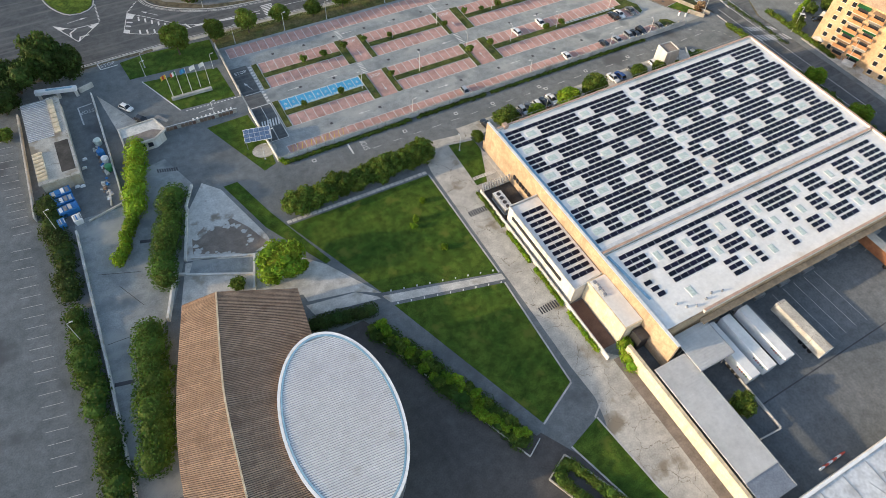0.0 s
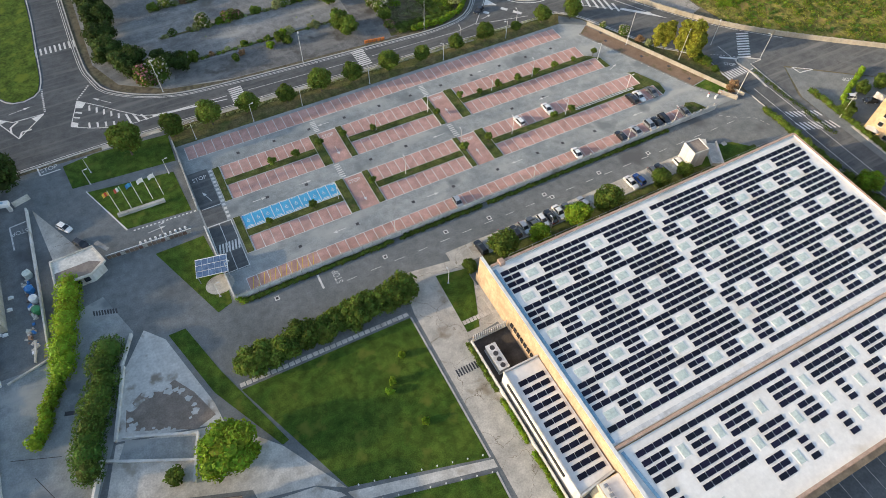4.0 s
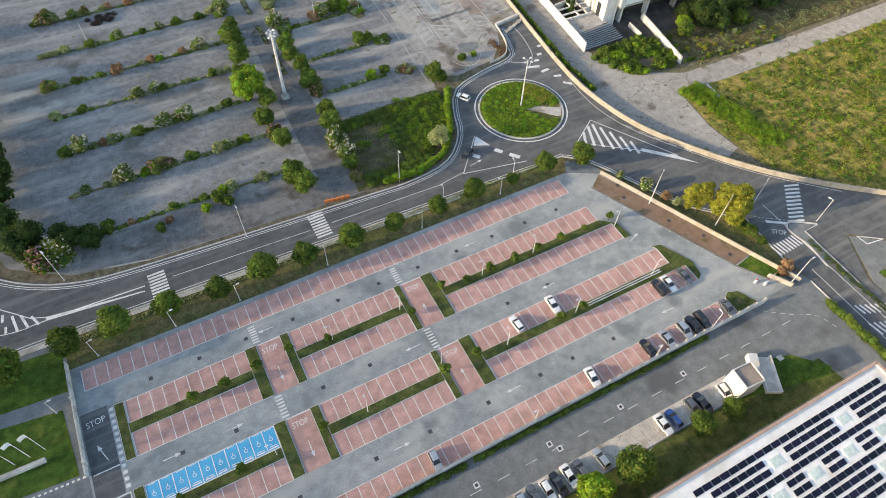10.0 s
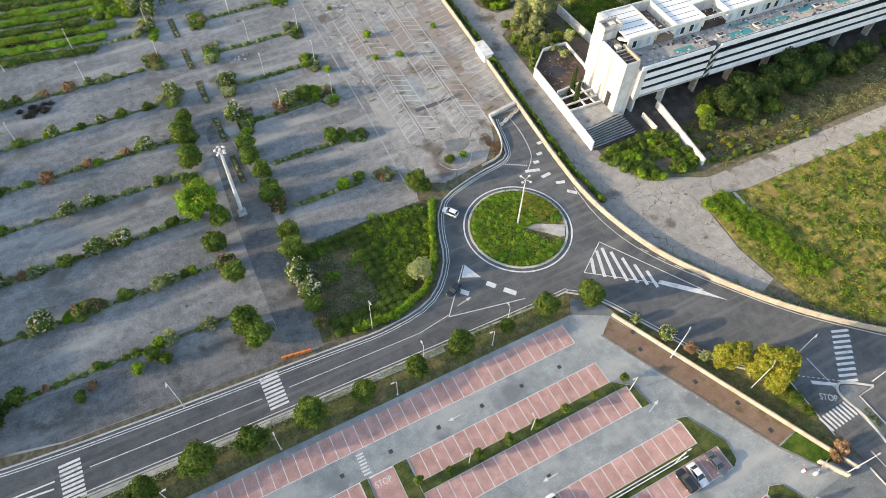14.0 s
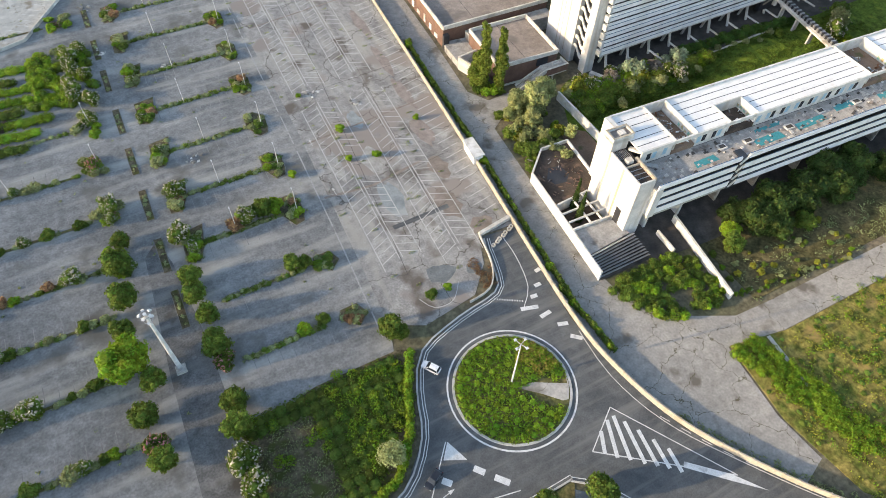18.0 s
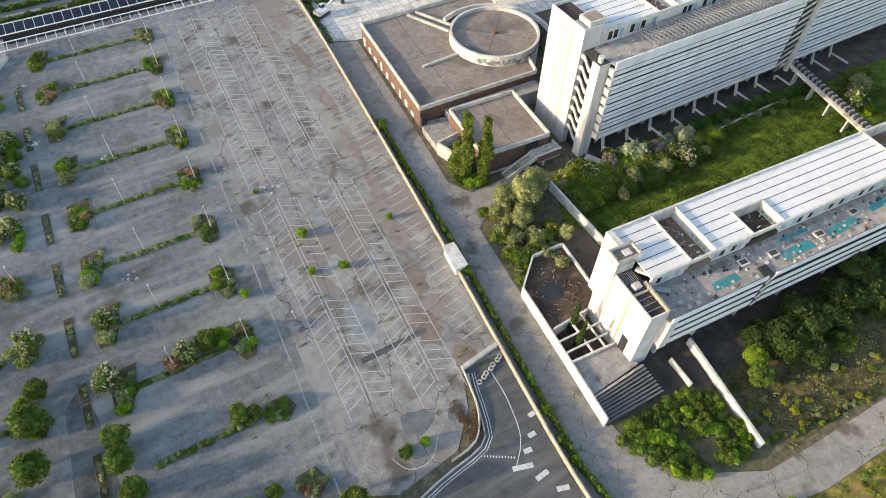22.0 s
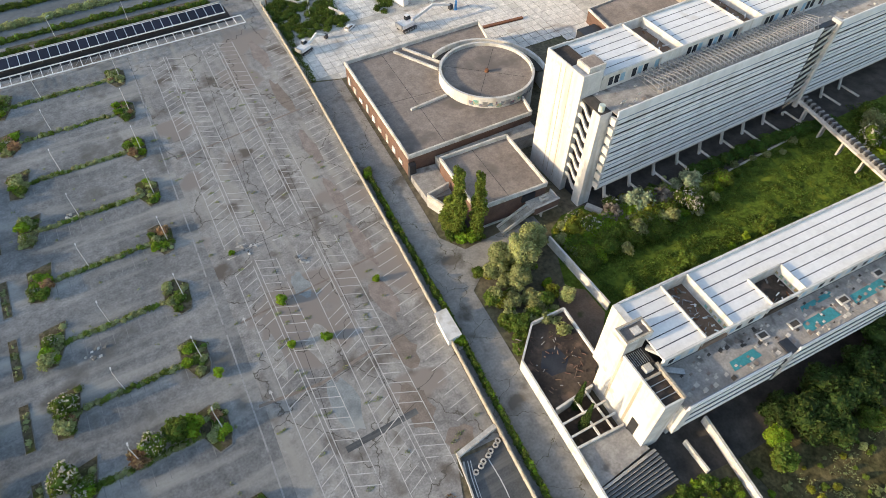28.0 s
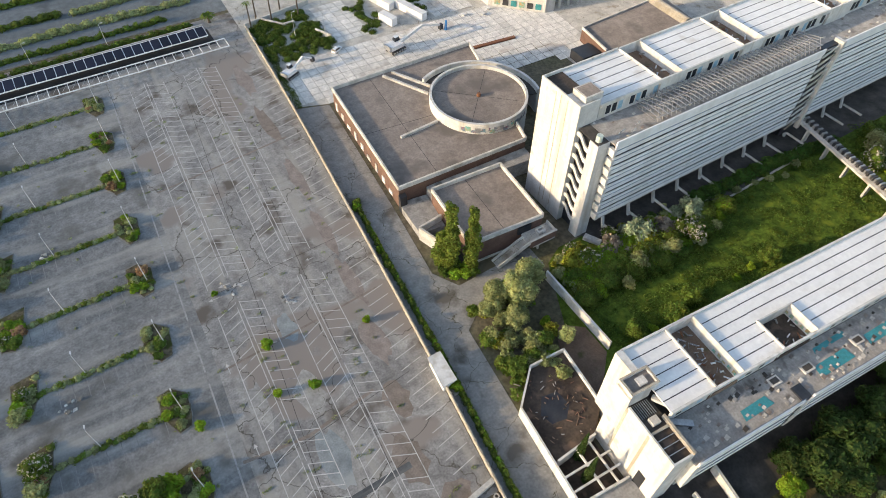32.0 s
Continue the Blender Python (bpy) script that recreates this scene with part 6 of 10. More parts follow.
for i, (x, y, l, m, w) in enumerate(((-28.2, 131.3, 4.6, "plastic_blue", "blue waste skip with a tarpaulin"), (-27.9, 128.4, 4.4, "plastic_blue", "open blue skip filled with pale boxes"), (-27.5, 125.4, 4.6, "plastic_blue", "blue waste skip with white sacks"), (-29.6, 121.6, 1.6, "plastic_blue", "small blue recycling container"), (-26.2, 121.4, 2.0, "white_panel", "white parked trailer box"))):
    t = thing("waste_skip", w, "container", (x, y, 0, 0, 0, 8))
    part("tub", Geo().add([(-l / 2 + 0.2, -1, 0), (l / 2 - 0.2, -1, 0), (l / 2 - 0.2, 1, 0), (-l / 2 + 0.2, 1, 0), (-l / 2, -1.15, 1.7), (l / 2, -1.15, 1.7), (l / 2, 1.15, 1.7), (-l / 2, 1.15, 1.7)], [(0, 1, 5, 4), (1, 2, 6, 5), (2, 3, 7, 6), (3, 0, 4, 7), (4, 5, 6, 7)]), m, t)
    for k in range(4):
        part("load", Geo().box(-l / 2 + 0.3 + k * l / 4.4, -0.8, 1.7, -l / 2 + 0.2 + (k + 0.8) * l / 4.4, 0.7, 1.85 + 0.12 * (k % 3)), ("concrete_pale", "plastic_blue", "white_panel", "roof_debris")[(k + i) % 4], t)
for x, y, m, n, w in ((-17.0, 146, "dome", "storage_tank", "pale grey storage tank"), (-17.1, 141.6, "plastic_blue", "storage_tank", "blue plastic tank"), (-16.6, 138.6, "white_panel", "storage_tank", "white plastic tank"), (-16.4, 135.4, "plastic_green", "storage_tank", "green round tank")):
    t = thing(n, w + " by the yard wall", "tank", (x, y, 0, 0, 0, 0))
    part("shell", Geo().rod((0, 0, 0), (0, 0, 1.5), 0.9, 0.9, 16), m, t)
    part("lid", Geo().rod((0, 0, 1.5), (0, 0, 1.75), 0.85, 0.3, 16), m, t)
CLUTTER = random.Random(9)
for i in range(44):
    y = CLUTTER.uniform(125.5, 149)
    x = -16.9 - abs(CLUTTER.gauss(0, 0.9)) - (0.6 if y < 132 else 0)
    l, w, h = CLUTTER.uniform(0.35, 1.3), CLUTTER.uniform(0.3, 0.9), CLUTTER.uniform(0.15, 0.8)
    c, sn = math.cos(i * 1.3), math.sin(i * 1.3)
    base = [(x + px * c - py * sn, y + px * sn + py * c) for px, py in ((-l / 2, -w / 2), (l / 2, -w / 2), (l / 2, w / 2), (-l / 2, w / 2))]
    top = [(x + (qx - x) * 0.86, y + (qy - y) * 0.86, h) for qx, qy in base]
    kind_ = CLUTTER.choice(("pale", "pale", "white", "blue", "brown", "dark"))
    solid("yard_clutter", Geo().add([(*q, 0) for q in base] + top, [(0, 1, 5, 4), (1, 2, 6, 5), (2, 3, 7, 6), (3, 0, 4, 7), (4, 5, 6, 7)]), {"pale": "concrete_pale", "white": "white_panel", "blue": "plastic_blue", "brown": "rail_brown", "dark": "metal_dark"}[kind_], {"pale": "pale broken block or bag dumped by the yard wall", "white": "white sack dumped by the yard wall", "blue": "blue plastic crate dumped by the yard wall", "brown": "brown wooden crate dumped by the yard wall", "dark": "dark scrap heap by the yard wall"}[kind_], "clutter", kind="", group="yard clutter")
for x, y in ((-21.3, 141.8), (-21.9, 138.7), (-24.6, 133.0), (-23.4, 132.6)):
    solid("yard_sack", Geo().add([(x - 0.6, y - 0.4, 0), (x + 0.6, y - 0.4, 0), (x + 0.6, y + 0.4, 0), (x - 0.6, y + 0.4, 0), (x - 0.3, y - 0.2, 0.5), (x + 0.35, y - 0.2, 0.45), (x + 0.3, y + 0.2, 0.5), (x - 0.3, y + 0.25, 0.4)], [(0, 1, 5, 4), (1, 2, 6, 5), (2, 3, 7, 6), (3, 0, 4, 7), (4, 5, 6, 7)]), "white_panel", "white builder's sack on the yard asphalt", "sack", kind="", group="yard sacks")
for a, b, h in (((-14.8, 166), (-15.6, 122.6), 1.2), ((-15.6, 122.6), (-24.2, 120.4), 0.5), ((-33.6, 165), (-35, 126), 1.5), ((-17.4, 168.6), (-13.6, 169.8), 1.6), ((-17.8, 128.2), (-18.6, 123.0), 0.5)):
    solid("wall_yard_west", Geo().bar(a, b, 0.35, 0, h), "concrete_pale", "low pale concrete yard wall", "wall")
gate2 = thing("entrance_portal", "white portal wall with a pale blue band", "gate")
part("beam", Geo().bar((-27.8, 170.2), (-17.6, 167.6), 1.3, 2.0, 3.1), "white_panel", gate2)
part("band", Geo().bar((-25, 169.4), (-18.6, 167.8), 0.5, 3.1, 3.25), "gutter_blue", gate2)
for x, y in ((-27.2, 170.0), (-22.6, 168.9), (-18.2, 167.8)):
    part("pier", Geo().box(x - 0.4, y - 0.4, 0, x + 0.4, y + 0.4, 2.0), "white_render", gate2)
solid("apron_triangle", Geo().prism([(-13.8, 165.6), (-11.4, 146), (-4.6, 146.2), (-9.6, 157)], -0.1, 0.02), "concrete", "bleached concrete triangle beside the gatehouse", "pavement")
car(-7.6, 156.2, 215, "car_white", "hatch", "stopped at the entrance", 0.0)
car(-5.0, 149.6, 215, "car_black", "hatch", "waiting by the gatehouse", 0.0)
solid("stone_bench", Geo().bar((4.3, 154.4), (15.4, 154.2), 0.8, 0, 0.9), "concrete", "long grey stone planter wall below the flags", "planter", kind="")
for i, (cols, w) in enumerate(((("paint_yellow", "paint_red", "paint_yellow"), "red and yellow"), (("plastic_green", "white_panel", "paint_red"), "green, white and red"), (("plastic_blue", "paint_blue", "plastic_blue"), "blue"), (("white_panel", "white_panel", "white_panel"), "white"), (("white_panel", "white_panel", "white_panel"), "white"))):
    x = 4.9 + i * 2.65
    t = thing("flagpole", f"slim white flagpole with a {w} flag", "flagpole", (x, 155.5 + i * 0.25, 0, 0, 0, 0), group="flagpoles")
    part("pole", Geo().rod((0, 0, 0), (0, 0, 8.0), 0.07, 0.04, 8), "white_panel", t)
    fl = part("flag", Geo().box(0, -0.012, 6.3, 0.02, 0.012, 7.7), "white_panel", t)
    for k, c in enumerate(cols):
        g = Geo()
        for s in range(4):
            u0, u1 = k * 0.5 + s * 0.127, k * 0.5 + (s + 1) * 0.127
            f = lambda u: (0.02 - u, 0.22 * math.sin(u * 2.6), 0.14 * u)
            (xa, ya, da), (xb, yb, db) = f(u0), f(u1)
            g.add([(xa, ya, 6.35 - da), (xb, yb, 6.35 - db), (xb, yb, 7.65 - db), (xa, ya, 7.65 - da), (xa, ya + 0.02, 6.35 - da), (xb, yb + 0.02, 6.35 - db), (xb, yb + 0.02, 7.65 - db), (xa, ya + 0.02, 7.65 - da)], [(0, 1, 2, 3), (7, 6, 5, 4), (0, 4, 5, 1), (3, 2, 6, 7)])
        part("stripe", g, c, fl)
bar_gate = thing("sliding_gate", "long rusty brown sliding gate at the entrance", "gate")
for i in range(19):
    x = -0.4 + i * 1.0
    part("panel", Geo().box(x, 142.55 - i * 0.05, 0.2, x + 0.95, 142.65 - i * 0.05, 1.1), ("rail_brown", "rail_brown", "brick_brown", "concrete", "rail_brown")[i % 5], bar_gate)
    part("post", Geo().box(x - 0.05, 142.5 - i * 0.05, 0, x + 0.03, 142.7 - i * 0.05, 1.7), "metal_grey", bar_gate)
part("rail", Geo().bar((-0.4, 142.6), (18.8, 141.7), 0.14, 1.55, 1.7), "white_panel", bar_gate)
for i in range(10):
    solid("bollard", Geo().rod((7.2 + i * 1.15, 144.0 - i * 0.02, 0), (7.2 + i * 1.15, 144.0 - i * 0.02, 0.55), 0.3, 0.22, 10), "white_panel", "round white concrete bollard by the gate", "bollard", kind="", group="bollards")
entry = Geo()
arrow(entry, 11.5, 146.4, -86, 4.4, 0.008)
for i in range(16):
    entry.box(6.5 + i * 0.95, 148.3 - i * 0.04, 0, 7.0 + i * 0.95, 148.7 - i * 0.04, 0.008)
for i in range(13):
    entry.box(27.4, 142.4 + i * 1.35, 0.012, 28.2, 143.1 + i * 1.35, 0.026)
entry.box(22.6, 147.2, 0.014, 27.2, 147.4, 0.03).box(22.2, 141.3, 0.014, 28.0, 141.5, 0.03).box(22.2, 126.6, 0.014, 28.0, 126.8, 0.03).box(22.2, 126.6, 0.014, 22.4, 141.4, 0.031).box(27.8, 126.6, 0.014, 28.0, 141.4, 0.031).box(25.0, 126.6, 0.014, 25.15, 141.4, 0.029)
for i in range(7):
    entry.prism([(22.6 + i * 0.75, 132.4), (23.0 + i * 0.75, 132.4), (23.6 + i * 0.75, 135.2), (23.2 + i * 0.75, 135.2)], 0.014, 0.034)
arrow(entry, 24.8, 151, 20, 4, 0.026)
solid("entrance_lane", Geo().box(22.2, 141.6, -0.05, 27.2, 160.2, 0.018), "asphalt_road", "fresh dark asphalt lane at the car park entrance", "road")
solid("entrance_lane", Geo().box(22.2, 126.5, -0.05, 28.0, 141.2, 0.018), "asphalt_road", "fresh dark asphalt inside the car park gate", "road")
solid("entrance_paint", entry, "marking", "white arrows and dashes at the entrance", "road marking")
part("word_base", Geo().box(24.0, 156.4, 0.01, 24.1, 156.5, 0.019), "marking", stop)
word("STOP", 24.7, 157.6, 4, 1.5, stop, 0.03, 1.2)
word("STOP", -8.2, 178.0, 4, 1.7, stop, 0.03, 1.2)
word("STOP", -17.2, 160, 180, 1.5, stop, 0.012, 1.2)
sm = Geo()
for a, b in (((-10.8, 179.6), (-5.2, 179.9)), ((-10.4, 176.4), (-5.6, 176.6)), ((-10.8, 179.6), (-10.4, 176.4)), ((-19.2, 162.4), (-15.6, 162.8)), ((-19.2, 162.4), (-19, 155)), ((-1.2, 166), (5.2, 149.4))):
    sm.bar(a, b, 0.35, 0.02, 0.028)
solid("entrance_lines", sm, "marking", "white stop lines at the entrance road", "road marking")
for i, (x, y) in enumerate(((22.2, 173), (21.8, 164), (21.8, 150))):
    solid("wall_lot_west", Geo().bar((21.9, 172.6 - i * 0), (21.7, 147.6), 0.3, 0, 1.6) if i == 0 else Geo().box(x - 0.25, y - 0.25, 0, x + 0.25, y + 0.25, 1.9), "concrete", "grey concrete wall at the car park end", "wall")
solid("wall_lot_west", Geo().bar((21.7, 141.0), (22.3, 119), 0.3, 0, 1.6), "white_render", "white wall beside the car park entrance", "wall")
sc = thing("solar_shelter", "small shelter roofed with glassy solar panels", "shelter", (20.2, 128.2, 0, 0, 0, -11))
for i in range(5):
    for j in range(3):
        part("solar_panel", Geo().box(-3.4 + i * 1.36, -2.4 + j * 1.6, 2.8, -2.16 + i * 1.36, -0.98 + j * 1.6, 2.86), "glazing", sc)
part("frame", Geo().box(-3.5, -2.5, 2.66, 3.5, 2.5, 2.78), "white_panel", sc)
for x in (-3.2, 3.2):
    for y in (-2.2, 2.2):
        part("post", Geo().box(x - 0.08, y - 0.08, 0, x + 0.08, y + 0.08, 2.7), "metal_grey", sc)
solid("round_pad", Geo().prism([(20.4 + 3.2 * math.cos(i * 0.2618), 124.6 + 2.6 * math.sin(i * 0.2618)) for i in range(24)], 0, 0.08), "concrete", "round sandy paved pad in the grass", "pavement")
for x, y in ((1, 172), (23, 126), (19.5, 121.5), (18.4, 163), (12.8, 143), (0.2, 168)):
    lamp_post(x, y, 5.0, 0)
lamp_post(-31.6, 88, 8, 0)
lamp_post(-31, 120, 8, 0)
st = Geo()
for i in range(40):
    st.bar((-41.5, 10 + i * 2.8), (-37.4, 9.2 + i * 2.8), 0.1, 0.01, 0.018)
for i in range(15):
    st.bar((-40.5, 124 + i * 2.6), (-36.6, 123.4 + i * 2.6), 0.1, 0.01, 0.018)
solid("street_bay_lines", st, "marking_worn", "faint worn bay lines along the street", "road marking")

# ---- roads: markings ----
rp = Geo()
for x in (40.9, 78.7):
    for i in range(9):
        rp.box(x, 179.9 + i * 0.86, 0.02, x + 3.8, 180.4 + i * 0.86, 0.03)


def skew_zebra(a, b, n, across, w):
    """Stripes laid between plan points a and b, each pointing across."""
    a, b, c = Vector(a), Vector(b), Vector(across)
    for i in range(n):
        p = a + (b - a) * (i / (n - 1))
        rp.bar(p, p + c, w, 0.02, 0.03)


skew_zebra((191.0, 142.1), (183.4, 133.0), 10, (3.7, -1.4), 0.6)
skew_zebra((173.6, 129.4), (180.4, 129.6), 8, (0.5, -3.2), 0.5)
skew_zebra((177.5, 104), (187, 100.5), 9, (0.6, -3.4), 0.5)
skew_zebra((-6, 226), (6, 226), 10, (0, 3.4), 0.55)
skew_zebra((178.4, 108.6), (186.2, 105.4), 8, (0.5, -2.6), 0.5)
SOUTH = curve_pts([(-20, 180.2), (5, 180.9), (39, 180.5), (85, 178.8), (140, 177.2), (146, 177.0), (151.8, 171.4), (157.9, 160.4), (164.4, 148.8), (174.4, 139.4)], 3)
NORTH = curve_pts([(168, 231), (163.6, 231.5), (160.4, 232), (157.6, 221.6), (154.6, 217.4), (144.2, 215.4), (134.0, 211.9), (129.3, 204.8), (125.8, 195.6), (118.3, 188.0), (107, 185.7), (91, 186.4), (42, 189.5), (25, 192.2), (12.4, 199.4), (7.4, 207.8), (5.4, 230), (5.4, 330)], 3)
ribbon(rp, SOUTH, 0.18, 0.02, 0.031)
ribbon(rp, NORTH[4:], 0.18, 0.02, 0.031)
ribbon(rp, NORTH[4:], 0.14, 0.02, 0.030, 0.5)
CENTRE = curve_pts([(46, 184.6), (78, 183.0)], 4)
ribbon(rp, CENTRE, 0.14, 0.02, 0.030)
ribbon(rp, curve_pts([(83.5, 182.9), (112, 182.0)], 4), 0.14, 0.02, 0.030)
ribbon(rp, curve_pts([(112, 182.0), (120, 183.2)], 2), 0.14, 0.02, 0.030)
ribbon(rp, curve_pts([(20, 185.6), (40, 184.8)], 2), 0.3, 0.02, 0.030)
# hatched islands
for a, b in (((152.3, 179), (160.6, 184.6)), ((160.6, 184.6), (173.6, 163.0)), ((173.6, 163.0), (152.3, 179)), ((128.7, 193.3), (119.4, 182.7)), ((119.4, 182.7), (136.6, 179.2))):
    rp.bar(a, b, 0.2, 0.02, 0.029)
# splitter island of the west junction, with ticks along both edges
UP_EDGE, LOW_EDGE = [(2.4, 201.1), (7.7, 196.2), (13.7, 190.3), (19.8, 186.2), (39.7, 183.5)], [(-0.7, 191.3), (3.9, 188.4), (10.0, 186.0), (15.4, 185.2), (19.8, 185.4), (39.7, 183.4)]
ribbon(rp, curve_pts(UP_EDGE, 2), 0.22, 0.02, 0.031)
ribbon(rp, curve_pts(LOW_EDGE, 2), 0.22, 0.02, 0.0305)
rp.bar((2.4, 201.1), (-0.7, 191.3), 0.22, 0.02, 0.0315)
for i in range(5):
    x = 5.1 + i * 1.63
    rp.bar((x, 197.7 - i * 1.68), (x - 0.3, 195.5 - i * 1.62), 0.5, 0.02, 0.032)
    x = 3.7 + i * 2.0
    rp.bar((x, 188.6 - i * 0.68), (x + 0.15, 190.8 - i * 0.82), 0.5, 0.02, 0.032)
for a, b in (((13.9, 185.5), (13.3, 189.8)), ((16, 185.2), (15, 189)), ((18.1, 185.1), (16.9, 187.9)), ((1.3, 196.5), (2.8, 195.4)), ((0.5, 194.7), (2, 193.7))):
    rp.bar(a, b, 0.55, 0.02, 0.0325)
rp.prism([(-0.7, 191.3), (0.9, 190.3), (1.3, 191.9), (-0.2, 193)], 0.02, 0.033)
rp.prism([(2.4, 201.1), (1.5, 198.4), (3.2, 197.4), (4.4, 199.2)], 0.02, 0.033)
rp.prism([(19.6, 186.3), (39.7, 183.5), (39.7, 183.3), (19.6, 185.3)], 0.02, 0.033)
dashes(rp, [(2.6, 201.6), (6.4, 206.4)], 0.4, 0.4, 0.5, 0.022)
for a, b in (((-18.9, 203.6), (-13.5, 192.6)), ((-13.5, 192.6), (-6.3, 199.7)), ((-18.9, 203.6), (-14.2, 199.8)), ((-14.2, 199.8), (-6.3, 199.7))):
    rp.bar(a, b, 0.24, 0.02, 0.0305)
for a, b in (((-12.9, 199.6), (-15.0, 197.9)), ((-15.0, 197.9), (-15.0, 195.4)), ((-10.1, 194.8), (-12.5, 194.9)), ((-12.5, 194.9), (-13.2, 193.0))):
    rp.bar(a, b, 0.5, 0.02, 0.032)
rp.prism([(-6.3, 199.7), (-9.6, 199.2), (-8.6, 197.4)], 0.02, 0.033).prism([(-18.9, 203.6), (-15.6, 200.9), (-17.2, 200.4)], 0.02, 0.033)
dashes(rp, [(-6.0, 200.4), (-5.6, 210)], 0.4, 0.4, 0.5, 0.022)
for p, q in (((156.1, 181.5), (154.2, 177.7)), ((158.5, 182.8), (155.8, 175.9)), ((160.1, 182.9), (157.7, 174.4)), ((161.3, 181.0), (159.7, 172.6)), ((162.6, 178.4), (161.5, 171.2)), ((164.0, 175.6), (163.2, 169.8)), ((165.4, 172.9), (164.8, 168.2))):
    rp.bar(p, q, 0.75, 0.02, 0.032)
rp.prism([(165.6, 168.8), (166.4, 169.6), (172.8, 163.6), (176.6, 158.4), (171.6, 163.0)], 0.02, 0.033)
rp.prism([(129.0, 193.2), (130.7, 188.5), (126.7, 190.4)], 0.02, 0.031)
for a, b in (((131.0, 186.6), (132.4, 184.9)), ((133.6, 183.4), (135.5, 181.2)), ((124.8, 187.3), (126.1, 185.9))):
    rp.bar(a, b, 1.2, 0.02, 0.031)
for a, b in (((165.3, 218.8), (166.7, 219.0)), ((163.0, 215.5), (164.6, 215.5)), ((160.6, 213.4), (162.2, 213.2)), ((157.0, 211.7), (160.8, 210.6)), ((159.8, 208.1), (162.5, 208.4)), ((162.0, 204.9), (164.2, 204.2)), ((162.9, 201.4), (164.8, 199.7))):
    rp.bar(a, b, 0.95, 0.02, 0.0312)
ribbon(rp, curve_pts([(163.9, 231), (163.6, 224), (161.6, 216), (157.6, 211.6)], 1.5), 0.18, 0.02, 0.030)
dashes(rp, [(153.2, 216.6), (158.4, 213.4)], 0.25, 0.3, 0.4, 0.022)
dashes(rp, curve_pts([(168.2, 178.6), (175.8, 165.6), (186, 153)], 2), 2.0, 2.2, 0.16, 0.022)
dashes(rp, [(176.6, 138), (184.4, 132.6)], 0.5, 0.5, 0.16, 0.022)
ribbon(rp, curve_pts([(165.2, 201.6), (164.9, 190), (168.2, 177.6), (176.2, 164.4), (188, 148.6), (203, 134)], 3), 0.16, 0.02, 0.030)
ribbon(rp, [(181.4, 140), (181.6, 125), (182.8, 60)], 0.16, 0.02, 0.029)
ribbon(rp, [(177.4, 120), (178.2, 60)], 0.16, 0.02, 0.029)
rp.prism([(178.2, 136.0), (178.0, 135.2), (182.2, 132.6), (182.6, 133.1)], 0.02, 0.0335)
rp.bar((174.3, 138.5), (173.6, 125.5), 0.2, 0.02, 0.0322)
for a, b in (((194.7, 122.1), (199.9, 118.6)), ((199.9, 118.6), (195.1, 119.3)), ((195.1, 119.3), (194.7, 122.1))):
    rp.bar(a, b, 0.3, 0.02, 0.034)
solid("road_paint", rp, "marking", "white lines, zebra crossings and hatching on the roads", "road marking")
word("STOP", 178.6, 131.6, -35, 1.5, stop, 0.03, 1.3)
word("STOP", 206, 110.5, 150, 1.6, stop, 0.03, 1.3)
ra = Geo()
arrow(ra, 8.6, 198.2, 45, 6, 0.032)
arrow(ra, -12, 203.8, -82, 6, 0.032)
arrow(ra, 124.2, 184.6, -80, 4, 0.032)
solid("road_arrow", ra, "marking", "white painted lane arrows on the road", "road marking")
kerbs = Geo()
ribbon(kerbs, SOUTH, 0.35, -0.1, 0.14, -0.75)
ribbon(kerbs, NORTH[4:], 0.35, -0.1, 0.13, -0.8)
solid("kerb_roads", kerbs, "kerb", "pale concrete kerbs along the roads", "kerb")
solid("path_verge", ribbon(Geo(), SOUTH[8:44], 1.1, -0.1, 0.1, -1.6), "concrete", "narrow concrete footway along the verge", "footway")
# roundabout planting
part("scrub", leaf_mesh("scrub", [(RX + r * math.cos(a), RY + r * math.sin(a), 0.2, 1.3, 1.3, 0.45) for r in (1, 3, 5, 7, 9, 10.4) for a in [i * 6.283 / max(3, int(r * 3.2)) for i in range(max(3, int(r * 3.2)))] if not (-0.95 < a - 6.283 < -0.25 and r > 2)], 15000, 0.2, "leaf_bright", 51, 0.5), "", island, "low green groundcover", "stuff")
part("scrub_dry", leaf_mesh("scrub_dry", [(RX + r * math.cos(a), RY + r * math.sin(a), 0.2, 1.2, 1.2, 0.5) for r in (7, 9, 10.4) for a in (0.05, 0.2, 0.4, 0.6, 0.8)], 1800, 0.2, "leaf_yellow", 52), "", island, "dry yellow groundcover", "stuff")
part("access_strip", Geo().prism([(RX + 0.8, RY - 0.6), (RX + 4.2, RY - 1.0), (RX + 10.3, RY - 4.4), (RX + 11.2, RY - 2.2), (RX + 10.4, RY - 4.8), (RX + 8.6, RY - 7.3), (RX + 7.4, RY - 7.0), (RX + 4.6, RY - 4.0)], 0, 0.18), "asphalt_lane", island)
m = thing("roundabout_mast", "tall grey mast with a cross of lamp heads", "street lamp", (146.2, 198, 0.1, 0, 0, 0))
part("pole", Geo().rod((0, 0, 0), (0, 0, 15.5), 0.2, 0.1, 10), "metal_sheet", m)
